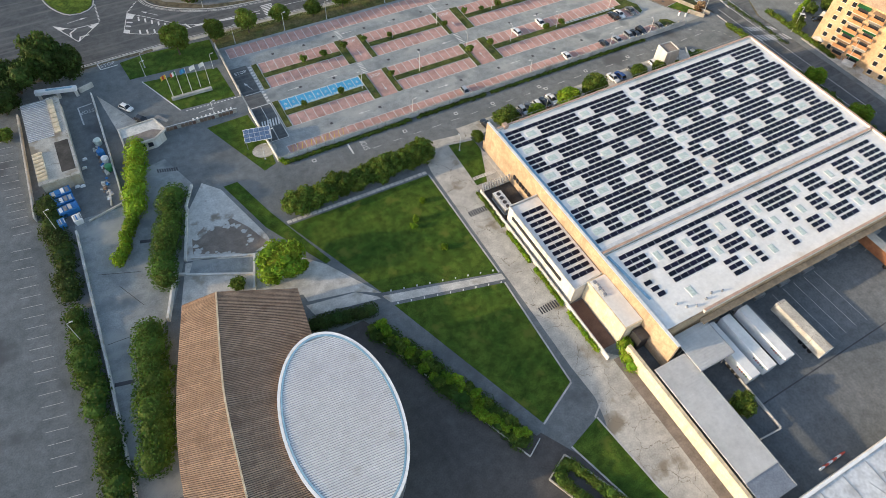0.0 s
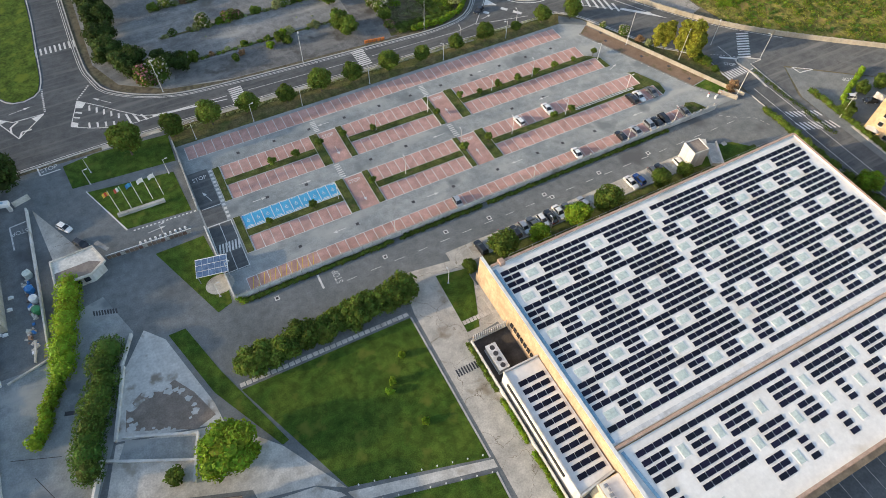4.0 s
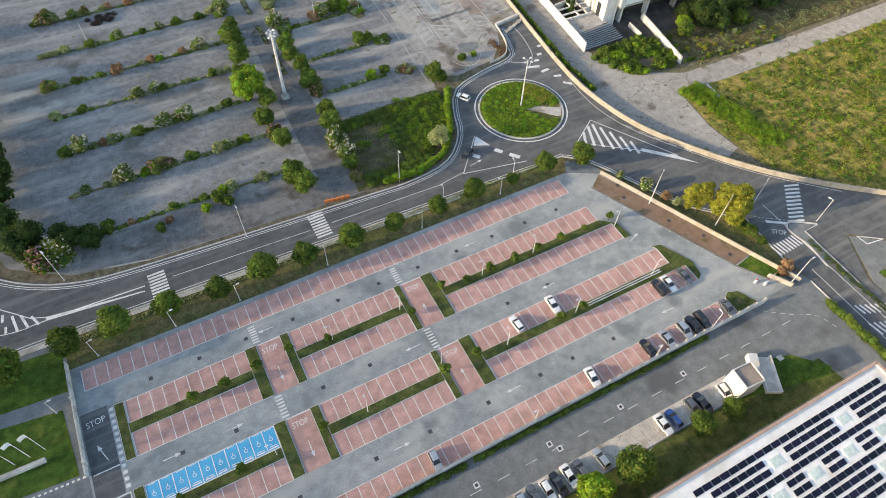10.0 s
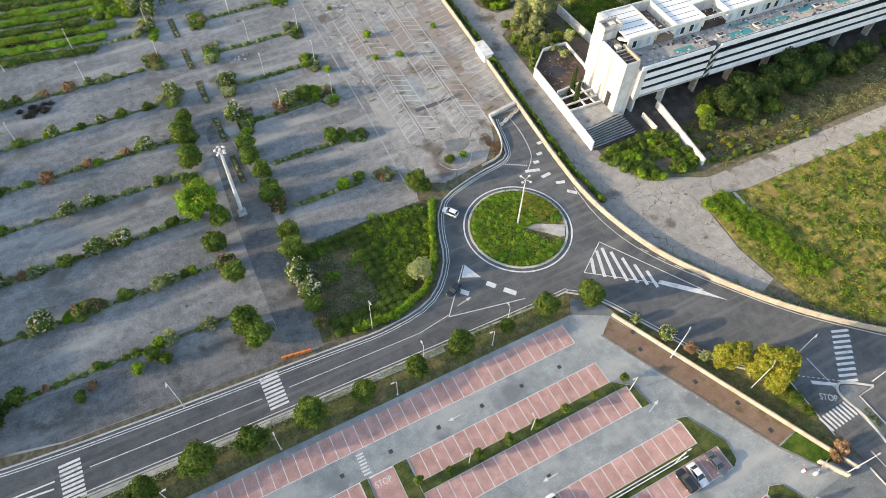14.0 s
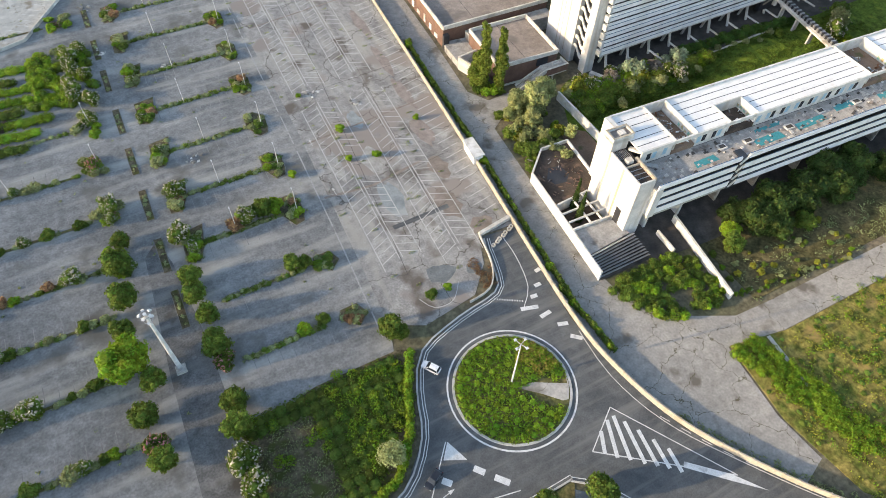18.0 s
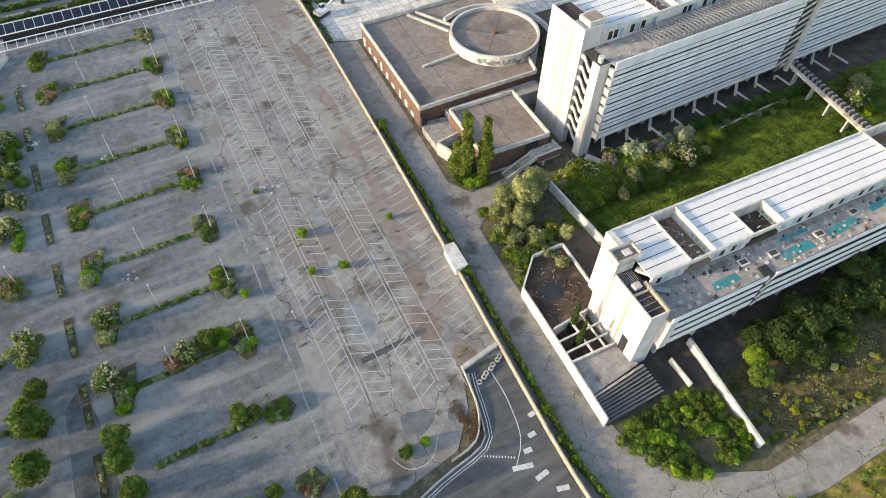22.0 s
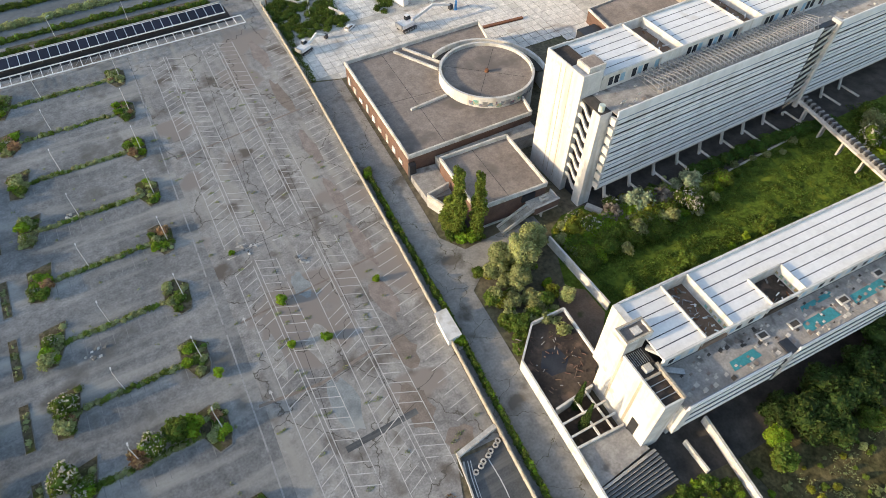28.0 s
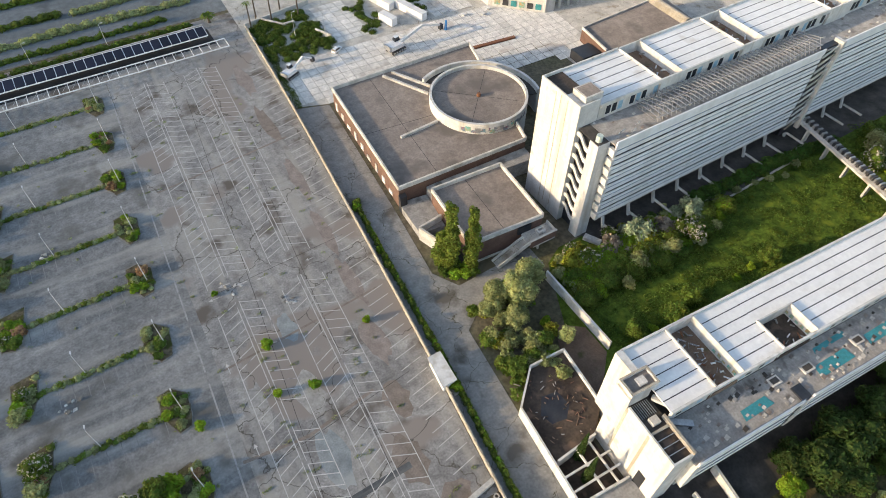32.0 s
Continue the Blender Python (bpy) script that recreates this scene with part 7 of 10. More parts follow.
for a in range(4):
    c, s = math.cos(a * 1.5708 + 0.4), math.sin(a * 1.5708 + 0.4)
    part("arm", Geo().beam((0, 0, 15.4), (1.3 * c, 1.3 * s, 15.6), 0.1, 0.1), "metal_sheet", m)
    part("lamp_head", Geo().box(1.3 * c - 0.24, 1.3 * s - 0.24, 15.5, 1.3 * c + 0.24, 1.3 * s + 0.24, 15.68), "metal_sheet", m)
m = thing("floodlight_mast", "tall pale floodlight mast with a cluster of lamps", "floodlight", (88.7, 230.6, 0, 0, 0, 0))
part("base", Geo().box(-1.0, -1.0, 0, 1.0, 1.0, 0.6), "concrete", m)
part("pole", Geo().rod((0, 0, 0.5), (0, 0, 21.4), 0.5, 0.3, 14), "metal_sheet", m)
for z, n, r in ((21.1, 5, 0.95), (19.4, 3, 0.8)):
    part("lamp_ring", Geo().ring(0, 0, r - 0.05, r + 0.05, z - 0.1, z, 16), "metal_grey", m)
    for a in range(n):
        c, s = math.cos(a * 6.283 / n + 0.5), math.sin(a * 6.283 / n + 0.5)
        part("floodlight", Geo().beam(((r - 0.15) * c, (r - 0.15) * s, z + 0.2), ((r + 0.3) * c, (r + 0.3) * s, z - 0.1), 0.5, 0.3), "metal_sheet", m)
for x, y, h, yaw in ((103.6, 187.6, 11.2, -90), (64.1, 188.4, 11.2, -90), (24.5, 194.4, 11, -60), (156.0, 153.2, 11, 30), (166.2, 140.4, 10, 30), (169.4, 119.4, 10, 0), (130, 176.0, 6, 90), (110, 176.2, 6, 90), (189.6, 130, 8, 120), (180, 141.6, 9, 200), (190.6, 100, 9, 180), (192.4, 80, 9, 180)):
    lamp_post(x, y, h, yaw)
bar_o = thing("orange_barrier", "bright orange plastic barrier across a closed entry", "barrier")
for i in range(5):
    part("segment", Geo().box(84.2 + i * 1.25, 189.1 - i * 0.2, 0, 85.3 + i * 1.25, 189.5 - i * 0.2, 0.9), "paint_orange", bar_o)
car(133.2, 208.0, 34, "car_white", "hatch", "driving round the roundabout", 0.03)
car(123.4, 188.0, 118, "car_black", "hatch", "on the road by the roundabout", 0.03)

# ---- old car park ----
RIGHT_Y = (227, 243, 260.5, 277, 294, 312, 329, 347, 364.5, 381.5)
LEFT_Y = (204, 218.5, 234, 249, 262.5, 278, 295, 312.5, 329, 347, 365)
weeds, weeds_green = [], []
g = np.random.default_rng(77)


def wedge(t, poly):
    cx, cy = sum(p[0] for p in poly) / len(poly), sum(p[1] for p in poly) / len(poly)
    part("tip_kerb", Geo().prism(poly, -0.05, 0.12), "kerb_old", t)
    for _ in range(16):
        u, v = random.uniform(-0.8, 0.8), random.randrange(len(poly))
        (weeds if random.random() < 0.6 else weeds_green).append((cx + (poly[v][0] - cx) * abs(u), cy + (poly[v][1] - cy) * abs(u), 0.2, random.uniform(0.7, 1.2), random.uniform(0.7, 1.2), random.uniform(0.3, 0.8)))
    part("tip_soil", Geo().prism([(cx + (x - cx) * 0.93, cy + (y - cy) * 0.95) for x, y in poly], 0, 0.15), "soil_dry", t)


def old_island(x0, x1, y, cover=0.85):
    t = thing("bay_divider", "overgrown kerbed divider between old bays", "planting strip", group="old bay dividers", kind="structure")
    part("kerb", Geo().box(x0, y - 0.45, -0.05, x1, y + 0.45, 0.1), "kerb_old", t)
    part("soil", Geo().box(x0 + 0.12, y - 0.33, 0, x1 - 0.12, y + 0.33, 0.14), "verge", t)
    x = x0
    while x < x1:
        if g.random() < cover:
            (weeds if g.random() < 0.6 else weeds_green).append((x, y + g.normal() * 0.15, 0.1, 0.95, 0.85, 0.3 + 0.6 * g.random()))
        x += 0.7
    return t


def clump(x0, x1, y0, y1, n, kinds, lo=0.8, hi=1.5):
    for _ in range(n):
        plant(random.choice(kinds), random.uniform(x0, x1), random.uniform(y0, y1), random.uniform(lo, hi), 0.1, random.uniform(0.5, 0.8))


KINDS = ("bush", "bush_dry", "bush_dry", "bush_rust", "bright", "bush", "oleander_white")
MIX = ("bush", "bush_dry", "bush_dry", "bush_dry", "bright", "bush_rust", "bright")
for y in RIGHT_Y:
    dx = (y - 276) * 0.06
    t = old_island(101, 121 + dx, y)
    if y > 250:
        wedge(t, [(120.5 + dx, y), (122.8 + dx, y - 4.9), (125.2 + dx, y - 4.4), (126 + dx, y - 2), (126.4 + dx, y + 3), (123.8 + dx, y + 5.6), (121.1 + dx, y + 5.2)])
        wedge(t, [(96.4, y - 4.4), (99.2, y - 5.2), (101.2, y - 1), (102.4, y + 6), (96.8, y + 5)])
        clump(121.6 + dx, 125.4 + dx, y - 3.8, y + 4.4, 6, MIX, 0.8, 1.4)
        clump(97.2, 100.6, y - 4, y + 4.6, 6, MIX, 1.1, 1.7)
        clump(97.4, 99.4, y - 3, y + 3, 2, ("oleander_white", "oleander_pink"), 0.8, 1.1)
        lamp_post(110 + random.uniform(-1, 1), y + 0.2, 7.0, 90, name="old_lamp", label="slim old lamp post in an overgrown strip")
        lamp_post(124.6 + dx, y - 0.4, 7.0, 90, name="old_lamp", label="slim old lamp post in an overgrown strip")
    else:
        wedge(t, [(120.8, y), (124.6, y - 3.4), (127.4, y - 1), (126, y + 2.4), (122, y + 2.2)])
        clump(122, 126, y - 2.2, y + 1.6, 6, MIX, 0.7, 1.3)
    for k in range(6):
        (weeds if k % 2 else weeds_green).append((random.uniform(103, 119), y + random.uniform(-0.3, 0.3), 0.3, 0.8, 0.7, 0.8))
for y in LEFT_Y:
    old_island(30 if y < 300 else 45, 79.5, y, 0.45)
    if y > 255:
        clump(81, 86.5, y - 4.5, y + 4.5, 6, MIX, 1.1, 1.8)
        clump(82, 85, y - 3, y + 3, 2, ("oleander_white", "oleander_pink"), 0.9, 1.2)
    x = 31.0
    while x < 78:
        if y > 300 and x < 45:
            x = 45
        if y < 300:
            plant(random.choice(KINDS + ("oleander_pink", "bush_dry", "oleander_white")), x, y + random.uniform(-0.4, 0.4), random.uniform(0.7, 1.8), 0.05, random.uniform(0.7, 1.0))
        x += random.choice((1.6, 2.0, 2.4, 5.0, 7.0))
for y in (245, 261, 278, 294.6, 311.5, 330.7, 347, 365):
    t = thing("lane_planter", "narrow kerbed planter strip in the old lane", "planting strip", group="old lane planters", kind="structure")
    part("kerb", Geo().box(91.0, y - 5.4, -0.05, 92.9, y + 5.4, 0.12), "kerb_old", t)
    part("soil", Geo().box(91.15, y - 5.2, 0, 92.75, y + 5.2, 0.15), "soil_dry", t)
    weeds += [(92 + random.uniform(-0.4, 0.4), y + random.uniform(-4.6, 4.6), 0.05, random.uniform(0.3, 0.8), random.uniform(0.4, 1.0), random.uniform(0.15, 0.6)) for i in range(9)]
tagged(part("weeds", leaf_mesh("weeds", weeds, 24000, 0.18, "leaf_olive", 61, 0.7), ""), "dry olive weeds growing along the old bay dividers", "weeds", kind="stuff")
tagged(part("weeds", leaf_mesh("weeds", weeds_green, 19000, 0.18, "leaf_mid", 60, 0.7), ""), "green weeds growing along the old bay dividers", "weeds", kind="stuff")
for x, y, k, s in ((84.4, 268, "mid", 0.7), (82.9, 261, "mid", 1.0), (82.4, 251.3, "mid", 0.95), (80.3, 243, "mid", 0.8), (80.0, 234, "green", 0.95), (83.4, 229.5, "mid", 0.8), (80.6, 223.2, "mid", 0.85), (81.2, 216.5, "oleander_pink", 1.4), (81.9, 212.6, "mid", 0.8), (80.5, 199.5, "mid", 0.95), (81.5, 195.5, "mid", 0.95), (96.7, 263.4, "oleander_white", 1.6), (96.2, 250.5, "mid", 0.8), (95.9, 246.1, "mid", 0.8), (96.8, 239.4, "mid", 0.75), (96.4, 231.6, "mid", 0.95), (97.0, 227.6, "oleander_pink", 1.3), (96.1, 218.4, "mid", 0.85), (95.4, 212.6, "mid", 0.9), (94.6, 206, "oleander_white", 1.6), (94.8, 201.4, "oleander_white", 1.5), (94.6, 197.4, "mid", 0.7), (94.2, 193.2, "oleander_pink", 1.0), (99.5, 278.5, "oleander_white", 1.3), (84.2, 279.5, "oleander_white", 1.4), (83.6, 296, "oleander_pink", 1.2), (85, 314, "oleander_white", 1.3), (109, 261.5, "bush_rust", 1.4), (112, 262, "oleander_white", 1.3), (116.6, 263, "mid", 0.8), (119, 262.5, "bright", 1.8), (117, 244.5, "mid", 0.65), (119.5, 243.5, "mid", 0.55), (113.5, 227.6, "bright", 1.4), (118, 228, "mid", 0.5), (129.6, 219.4, "mid", 0.85), (131.0, 217.4, "mid", 0.6), (141.5, 223.4, "bush", 1.1), (145.4, 223.6, "bright", 0.8)):
    plant(k, x, y, s * 1.2)
# trees where the road bends
for x, y, k, s in ((19, 206, "dark", 1.1), (14.5, 214, "dark", 1.1), (14, 223, "dark", 1.1), (15, 231, "dark", 1.1), (14, 240, "dark", 1.1), (14, 250, "dark", 1.1), (13.6, 261, "mid", 1.5), (13.4, 272, "dark", 1.1), (13, 284, "mid", 1.1), (14, 298, "dark", 0.8), (27.5, 203.5, "dark", 0.85), (25.0, 200.2, "oleander_white", 2.2), (21.6, 199.8, "oleander_pink", 2.3), (32, 201.6, "dark", 0.7), (47, 199.0, "bush", 1.3), (58, 200, "bright", 1.3), (61.5, 201.6, "mid", 0.6), (63.4, 200.0, "bush", 1.4), (49.5, 200.6, "bush_rust", 1.0)):
    plant(k, x, y, s)
# overgrown verge beside the roundabout
vb = [(x, y, 0.2, 1.7, 1.7, 0.75) for x in np.arange(97, 127, 2.1) for y in np.arange(190, 214, 2.1) if (y > 188 + max(0, (x - 112)) * 1.15) and y < 214 and x > 96]
tagged(part("brambles", leaf_mesh("brambles", [q for q in vb if q[0] > 108 or q[1] > 209 or q[1] < 193], 17000, 0.22, "leaf_mid", 62, 0.7), ""), "green brambles over the roundabout verge", "brambles", kind="stuff")
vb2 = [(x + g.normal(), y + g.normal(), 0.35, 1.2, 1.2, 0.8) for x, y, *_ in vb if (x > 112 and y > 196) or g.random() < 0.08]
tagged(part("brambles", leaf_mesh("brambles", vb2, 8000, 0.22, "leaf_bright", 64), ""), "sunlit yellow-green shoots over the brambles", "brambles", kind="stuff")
vb3 = [(x + g.normal() * 0.5, y + g.normal() * 0.4, 0.15, 1.2, 1.2, 0.35) for x, y, *_ in vb if x < 112]
tagged(part("brambles", leaf_mesh("brambles", vb3, 6000, 0.16, "leaf_olive", 65), ""), "dry olive-grey thicket in the middle of the verge", "brambles", kind="stuff")
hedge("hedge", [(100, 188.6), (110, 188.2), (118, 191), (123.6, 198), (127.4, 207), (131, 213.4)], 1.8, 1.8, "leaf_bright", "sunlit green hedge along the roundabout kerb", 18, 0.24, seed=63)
plant("olive", 118.6, 194.8, 0.85)
# darker lanes of the old car park
solid("old_lane", Geo().prism([(85.5, 188.9), (94.6, 188.5), (95.2, 213), (95.0, 236), (93.4, 258), (91.6, 266), (88.2, 262), (86.4, 230)], -0.1, 0.006), "asphalt_worn", "dark patched lane between the tree rows of the old car park", "pavement")
solid("old_lane", Geo().prism([(28, 195.2), (43, 191.6), (85.4, 189.0), (85.6, 199.0), (60, 201.6), (30, 203.4)], -0.1, 0.006), "asphalt_worn", "dark worn strip of asphalt beside the road", "pavement")
# herringbone lot
HB = thing("herringbone_bays", "worn white herringbone bay lines on old asphalt", "road marking", kind="structure")


def hline(a, b, w_, z0, z1):
    part("bay_line", Geo().bar(a, b, w_, z0, z1), "marking_worn", HB)


for xs, ys, sl, y_end in ((140.0, 238, 0.0345, 386), (153.4, 234, 0.049, 386)):
    y = ys
    while y < y_end:
        x = xs + (y - ys) * sl
        if not 296 < y < 304:
            for s_ in (-1, 1):
                if g.random() > 0.1:
                    l_ = g.uniform(0.75, 1.0) if g.random() < 0.25 else 1.0
                    hline((x + s_ * 0.42, y), (x + s_ * (0.42 + 4.4 * l_), y - 2.0 * l_), 0.17, 0.012, 0.02)
        y += 2.4
    for ya, yb in ((ys - 2, 296), (304, y_end)):
        for off, w_ in ((-0.42, 0.16), (0.42, 0.16), (-4.85, 0.16), (4.85, 0.16)):
            hline((xs + off + (ya - ys) * sl, ya - (2 if abs(off) > 1 else 0)), (xs + off + (yb - ys) * sl, yb - (2 if abs(off) > 1 else 0)), w_, 0.012, 0.021)
for x, y in ((138, 299), (141, 301.6), (144.6, 300.2), (149, 299.4), (156, 301.4), (160.5, 299), (134, 262), (135, 281)):
    g_ = Geo()
    arrow(g_, x, y, 90 if y > 290 else 0, 2.6, 0.022)
    part("bay_arrow", g_, "marking_worn", HB)
for i in range(48):
    y = 240 + i * 2.9
    xf = 168.3 + (y - 233) * 0.0836
    hline((xf - 6.2, y - 0.4), (xf - 1.0, y + 0.6), 0.18, 0.012, 0.02)
solid("old_edge_line", ribbon(Geo(), [(127.6, 219), (129.2, 246), (131.6, 302), (134.8, 386)], 0.34, 0.0, 0.024), "marking_old", "faded white edge line of the old bus lot", "road marking")
part("bay_line", ribbon(Geo(), curve_pts([(138.6, 224), (140.6, 220.6), (145, 220.4), (148.6, 224.4)], 1), 0.16, 0.012, 0.02), "marking_worn", HB)
seam = Geo()
for a, b in (((139.2, 231), (142.6, 262)), ((142.6, 262), (153.4, 372)), ((146, 243), (158.2, 247)), ((136, 258), (166, 262)), ((135.5, 300), (170, 302)), ((136, 345), (174, 347)), ((153.2, 240), (160.4, 330))):
    seam.bar(a, b, 0.09, 0.012, 0.018)
patches = random.Random(31)


def worn_patch(x, y, rx, ry, mat, z, label):
    poly = [(x + rx * patches.uniform(0.7, 1.2) * math.cos(a * 0.4488), y + ry * patches.uniform(0.7, 1.2) * math.sin(a * 0.4488)) for a in range(14)]
    solid("asphalt_patch", Geo().prism(poly, 0.0, z), mat, label, "asphalt patch", group="asphalt patches")


for k, (x, y, rx, ry, mt) in enumerate(((157.5, 246, 3.4, 5.2, "patch_brown"), (161, 258, 2.6, 4, "patch_brown"), (163.5, 272, 2.4, 6, "patch_pink"), (166, 288, 1.8, 8, "patch_pink"), (166.8, 305, 1.6, 8, "patch_pink"), (168.2, 325, 1.6, 9, "patch_pink"), (169.6, 350, 1.8, 9, "patch_brown"), (171, 372, 2, 9, "patch_pink"), (147, 268, 3, 5, "asphalt_lane"), (145.5, 253, 2.8, 7, "asphalt_lot"), (150, 241, 2.4, 5, "asphalt_lane"), (137.5, 270, 1.8, 6, "asphalt_lane"), (161.5, 236, 3.2, 3, "patch_brown"), (149, 284, 2, 4, "asphalt_lot"), (146, 228, 3.4, 2.6, "asphalt"), (153.5, 226, 2, 1.6, "asphalt"))):
    worn_patch(x, y, rx, ry, mt, 0.0146 + 0.00025 * k if x > 131 else 0.0065, "worn patch where old asphalt has been relaid" if mt != "grime_and_shade" else "dark crumbling hole in old asphalt")
trench = Geo()
for a, b, w_ in (((131, 261), (143.5, 259.6), 0.7), ((143.5, 259.6), (158, 262), 0.7), ((134, 281), (170, 284), 0.5), ((136, 338), (172, 342), 0.5)):
    trench.bar(a, b, w_, 0.0, 0.0195)
solid("asphalt_trench", trench, "patch_brown", "brown filled trenches across the old asphalt", "asphalt patch")
solid("asphalt_trench", Geo().bar((142.1, 244.8), (157.1, 245.2), 1.3, 0.0, 0.0192), "asphalt_road", "dark filled trench across the old asphalt", "asphalt patch")
solid("asphalt_seam", seam, "grime_and_shade", "dark weed-filled seams in the old asphalt", "road seam")
ob_lines = Geo()
for y in RIGHT_Y:
    for i in range(8):
        ob_lines.box(102 + i * 2.7, y - 5.2, 0.0, 102.16 + i * 2.7, y - 0.6, 0.008)
for y in LEFT_Y:
    for i in range(16):
        ob_lines.box(34 + i * 2.7, y + 0.6, 0.0, 34.16 + i * 2.7, y + 5.0, 0.008)
solid("old_bay_lines", ob_lines, "marking_faint", "faded bay lines of the old car park", "road marking")
tufts = [(132 + g.random() * 36, 225 + g.random() * 150, 0.05, 0.5 + g.random() * 0.5, 0.4, 0.12) for _ in range(90)]
tufts += [(40 + g.random() * 90, 195 + g.random() * 190, 0.05, 0.4, 0.4, 0.1) for _ in range(130)]
tagged(part("tufts", leaf_mesh("tufts", tufts, 4200, 0.16, "leaf_olive", 66), ""), "small dry tufts in the asphalt cracks", "weeds", kind="stuff")
for x, y, s in ((126.5, 271.5, 1.2), (148.5, 268.6, 1.3), (143.6, 281.8, 1.4), (141.5, 270.5, 1.1), (164, 277, 1.0), (138.5, 300, 0.8)):
    plant("bright", x, y, s * 0.9)
# garden wilderness in the old car park's far part
for k in range(8):
    y = 310.5 + k * 5.0
    hedge("hedge", [(38, y + 5.5), (58, y + 2.2), (69 + (k % 3) * 3.5, y)], 3.4, 1.5, "leaf_bright" if k % 3 else "leaf_mid", "long mounded row of bright green shrubs on old bays", 18, 0.22, lump=0.3, seed=130 + k)
dead = [(46 + g.random() * 20, 320.5 + g.random() * 4, 0.3, 1.2, 0.9, 0.7) for _ in range(40)] + [(46 + g.random() * 8, 288 + g.random() * 4, 0.3, 1.0, 0.8, 0.6) for _ in range(22)]
tagged(part("dead_scrub", leaf_mesh("dead_scrub", dead, 6000, 0.2, "leaf_dead", 139, 0.6), ""), "heaps of dead blackened scrub on the old bays", "scrub", kind="stuff")
for x, y in ((63.9, 295.4), (44.2, 278.2), (63, 312.6), (44, 312), (85, 313), (84.5, 296)):
    lamp_post(x, y, 7.0, 90, name="old_lamp", label="slim old lamp post in an overgrown strip")
wl = [(80 + g.random() * 8, 335 + g.random() * 14, 0.5, 0.9, 0.9, 0.7) for _ in range(14)]
tagged(part("blossom", leaf_mesh("blossom", wl, 1200, 0.2, "bloom_white", 69), ""), "white blossom over the brambles", "blossom", kind="stuff")
solid("pavement_lot_nw", Geo().prism([(40, 350), (74, 361), (91, 388), (91, 400), (40, 400)], -0.1, 0.02), "concrete", "pale concrete car park behind a low wall", "pavement")
solid("wall_lot_nw", ribbon(Geo(), [(40, 349.4), (74, 360.6), (91.4, 388)], 0.3, 0, 1.0), "concrete_pale", "low pale wall round a car park corner", "wall")
nw = Geo()
for i in range(9):
    nw.bar((74 + i * 1.6, 366 + i * 2.4), (70 + i * 1.6, 369 + i * 2.4), 0.14, 0.02, 0.03)
solid("nw_lines", nw, "marking", "white bay lines on the pale car park", "road marking")
tk = [(72 + g.random() * 17, 324 + g.random() * 27, 0.5, 1.5, 1.5, 0.8 + 0.9 * g.random()) for _ in range(90)]
tagged(part("brambles", leaf_mesh("brambles", tk, 17000, 0.22, "leaf_bright", 131, 0.7), ""), "tall bright green thicket over the old bays", "brambles", kind="stuff")
tagged(part("brambles", leaf_mesh("brambles", [(x + 1, y - 1, z, a, b, c * 1.2) for x, y, z, a, b, c in tk[::3]], 5000, 0.22, "leaf_mid", 132, 0.7), ""), "dark green growth in the thicket", "brambles", kind="stuff")
for i in range(9):
    plant("oleander_white", 83 + 5 * g.random(), 322 + i * 3.2, 1.2 + 0.4 * g.random())
HEAPS = random.Random(23)
for hx, hy, n, r in ((92.2, 372, 9, 1.6), (92.4, 345, 9, 1.8), (106.5, 288, 10, 2.2), (151.5, 290.5, 8, 1.6), (109, 330, 8, 1.8), (143, 300, 7, 2.4)):
    for k in range(n):
        x, y, w = hx + HEAPS.gauss(0, r * 0.6), hy + HEAPS.gauss(0, r * 0.5), HEAPS.uniform(0.25, 0.75)
        a, z = HEAPS.uniform(0, 3), HEAPS.uniform(0.08, 0.35)
        q = [(x + w * HEAPS.uniform(0.6, 1.1) * math.cos(a + j * 1.571), y + w * HEAPS.uniform(0.5, 1.0) * math.sin(a + j * 1.571)) for j in range(4)]
        solid("rubble_block", Geo().add([(*p, 0.0) for p in q] + [(x + (p[0] - x) * 0.8, y + (p[1] - y) * 0.8, z * HEAPS.uniform(0.6, 1.2)) for p in q], [(0, 1, 5, 4), (1, 2, 6, 5), (2, 3, 7, 6), (3, 0, 4, 7), (4, 5, 6, 7)]), HEAPS.choice(("concrete_pale", "concrete", "white_render", "kerb_old")), "pale broken slab in a heap on old asphalt", "rubble", kind="", group="rubble heaps")
# growth along the lane side of the boundary wall
lane_line = [(168.9, 194), (168.0, 206), (170.4, 233), (173.4, 262), (175.4, 290), (177, 309)]
hedge("hedge", lane_line, 1.3, 1.3, "leaf_mid", "ragged green shrubs along the boundary wall", 22, 0.2, lump=0.6, seed=121)
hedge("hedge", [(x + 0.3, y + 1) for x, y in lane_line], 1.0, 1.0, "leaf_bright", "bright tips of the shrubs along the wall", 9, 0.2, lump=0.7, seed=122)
LANE_WALL = curve_pts([(168.0, 194), (167.2, 206), (169.6, 233), (172.8, 267), (174.6, 290), (176.4, 309)], 2.2)
for i, (x, y) in enumerate(LANE_WALL):
    if random.random() < 0.3:
        plant(random.choice(("bush", "bright")), x + random.uniform(0.3, 0.8), y, random.uniform(0.8, 1.3))

# ---- near slab block ----
B2 = pose(189.8, 218.8, 0, 0, 0, -3.0)
b2 = thing("slab_block", "derelict white slab block with banded facade and ribbed roof", "building", B2)


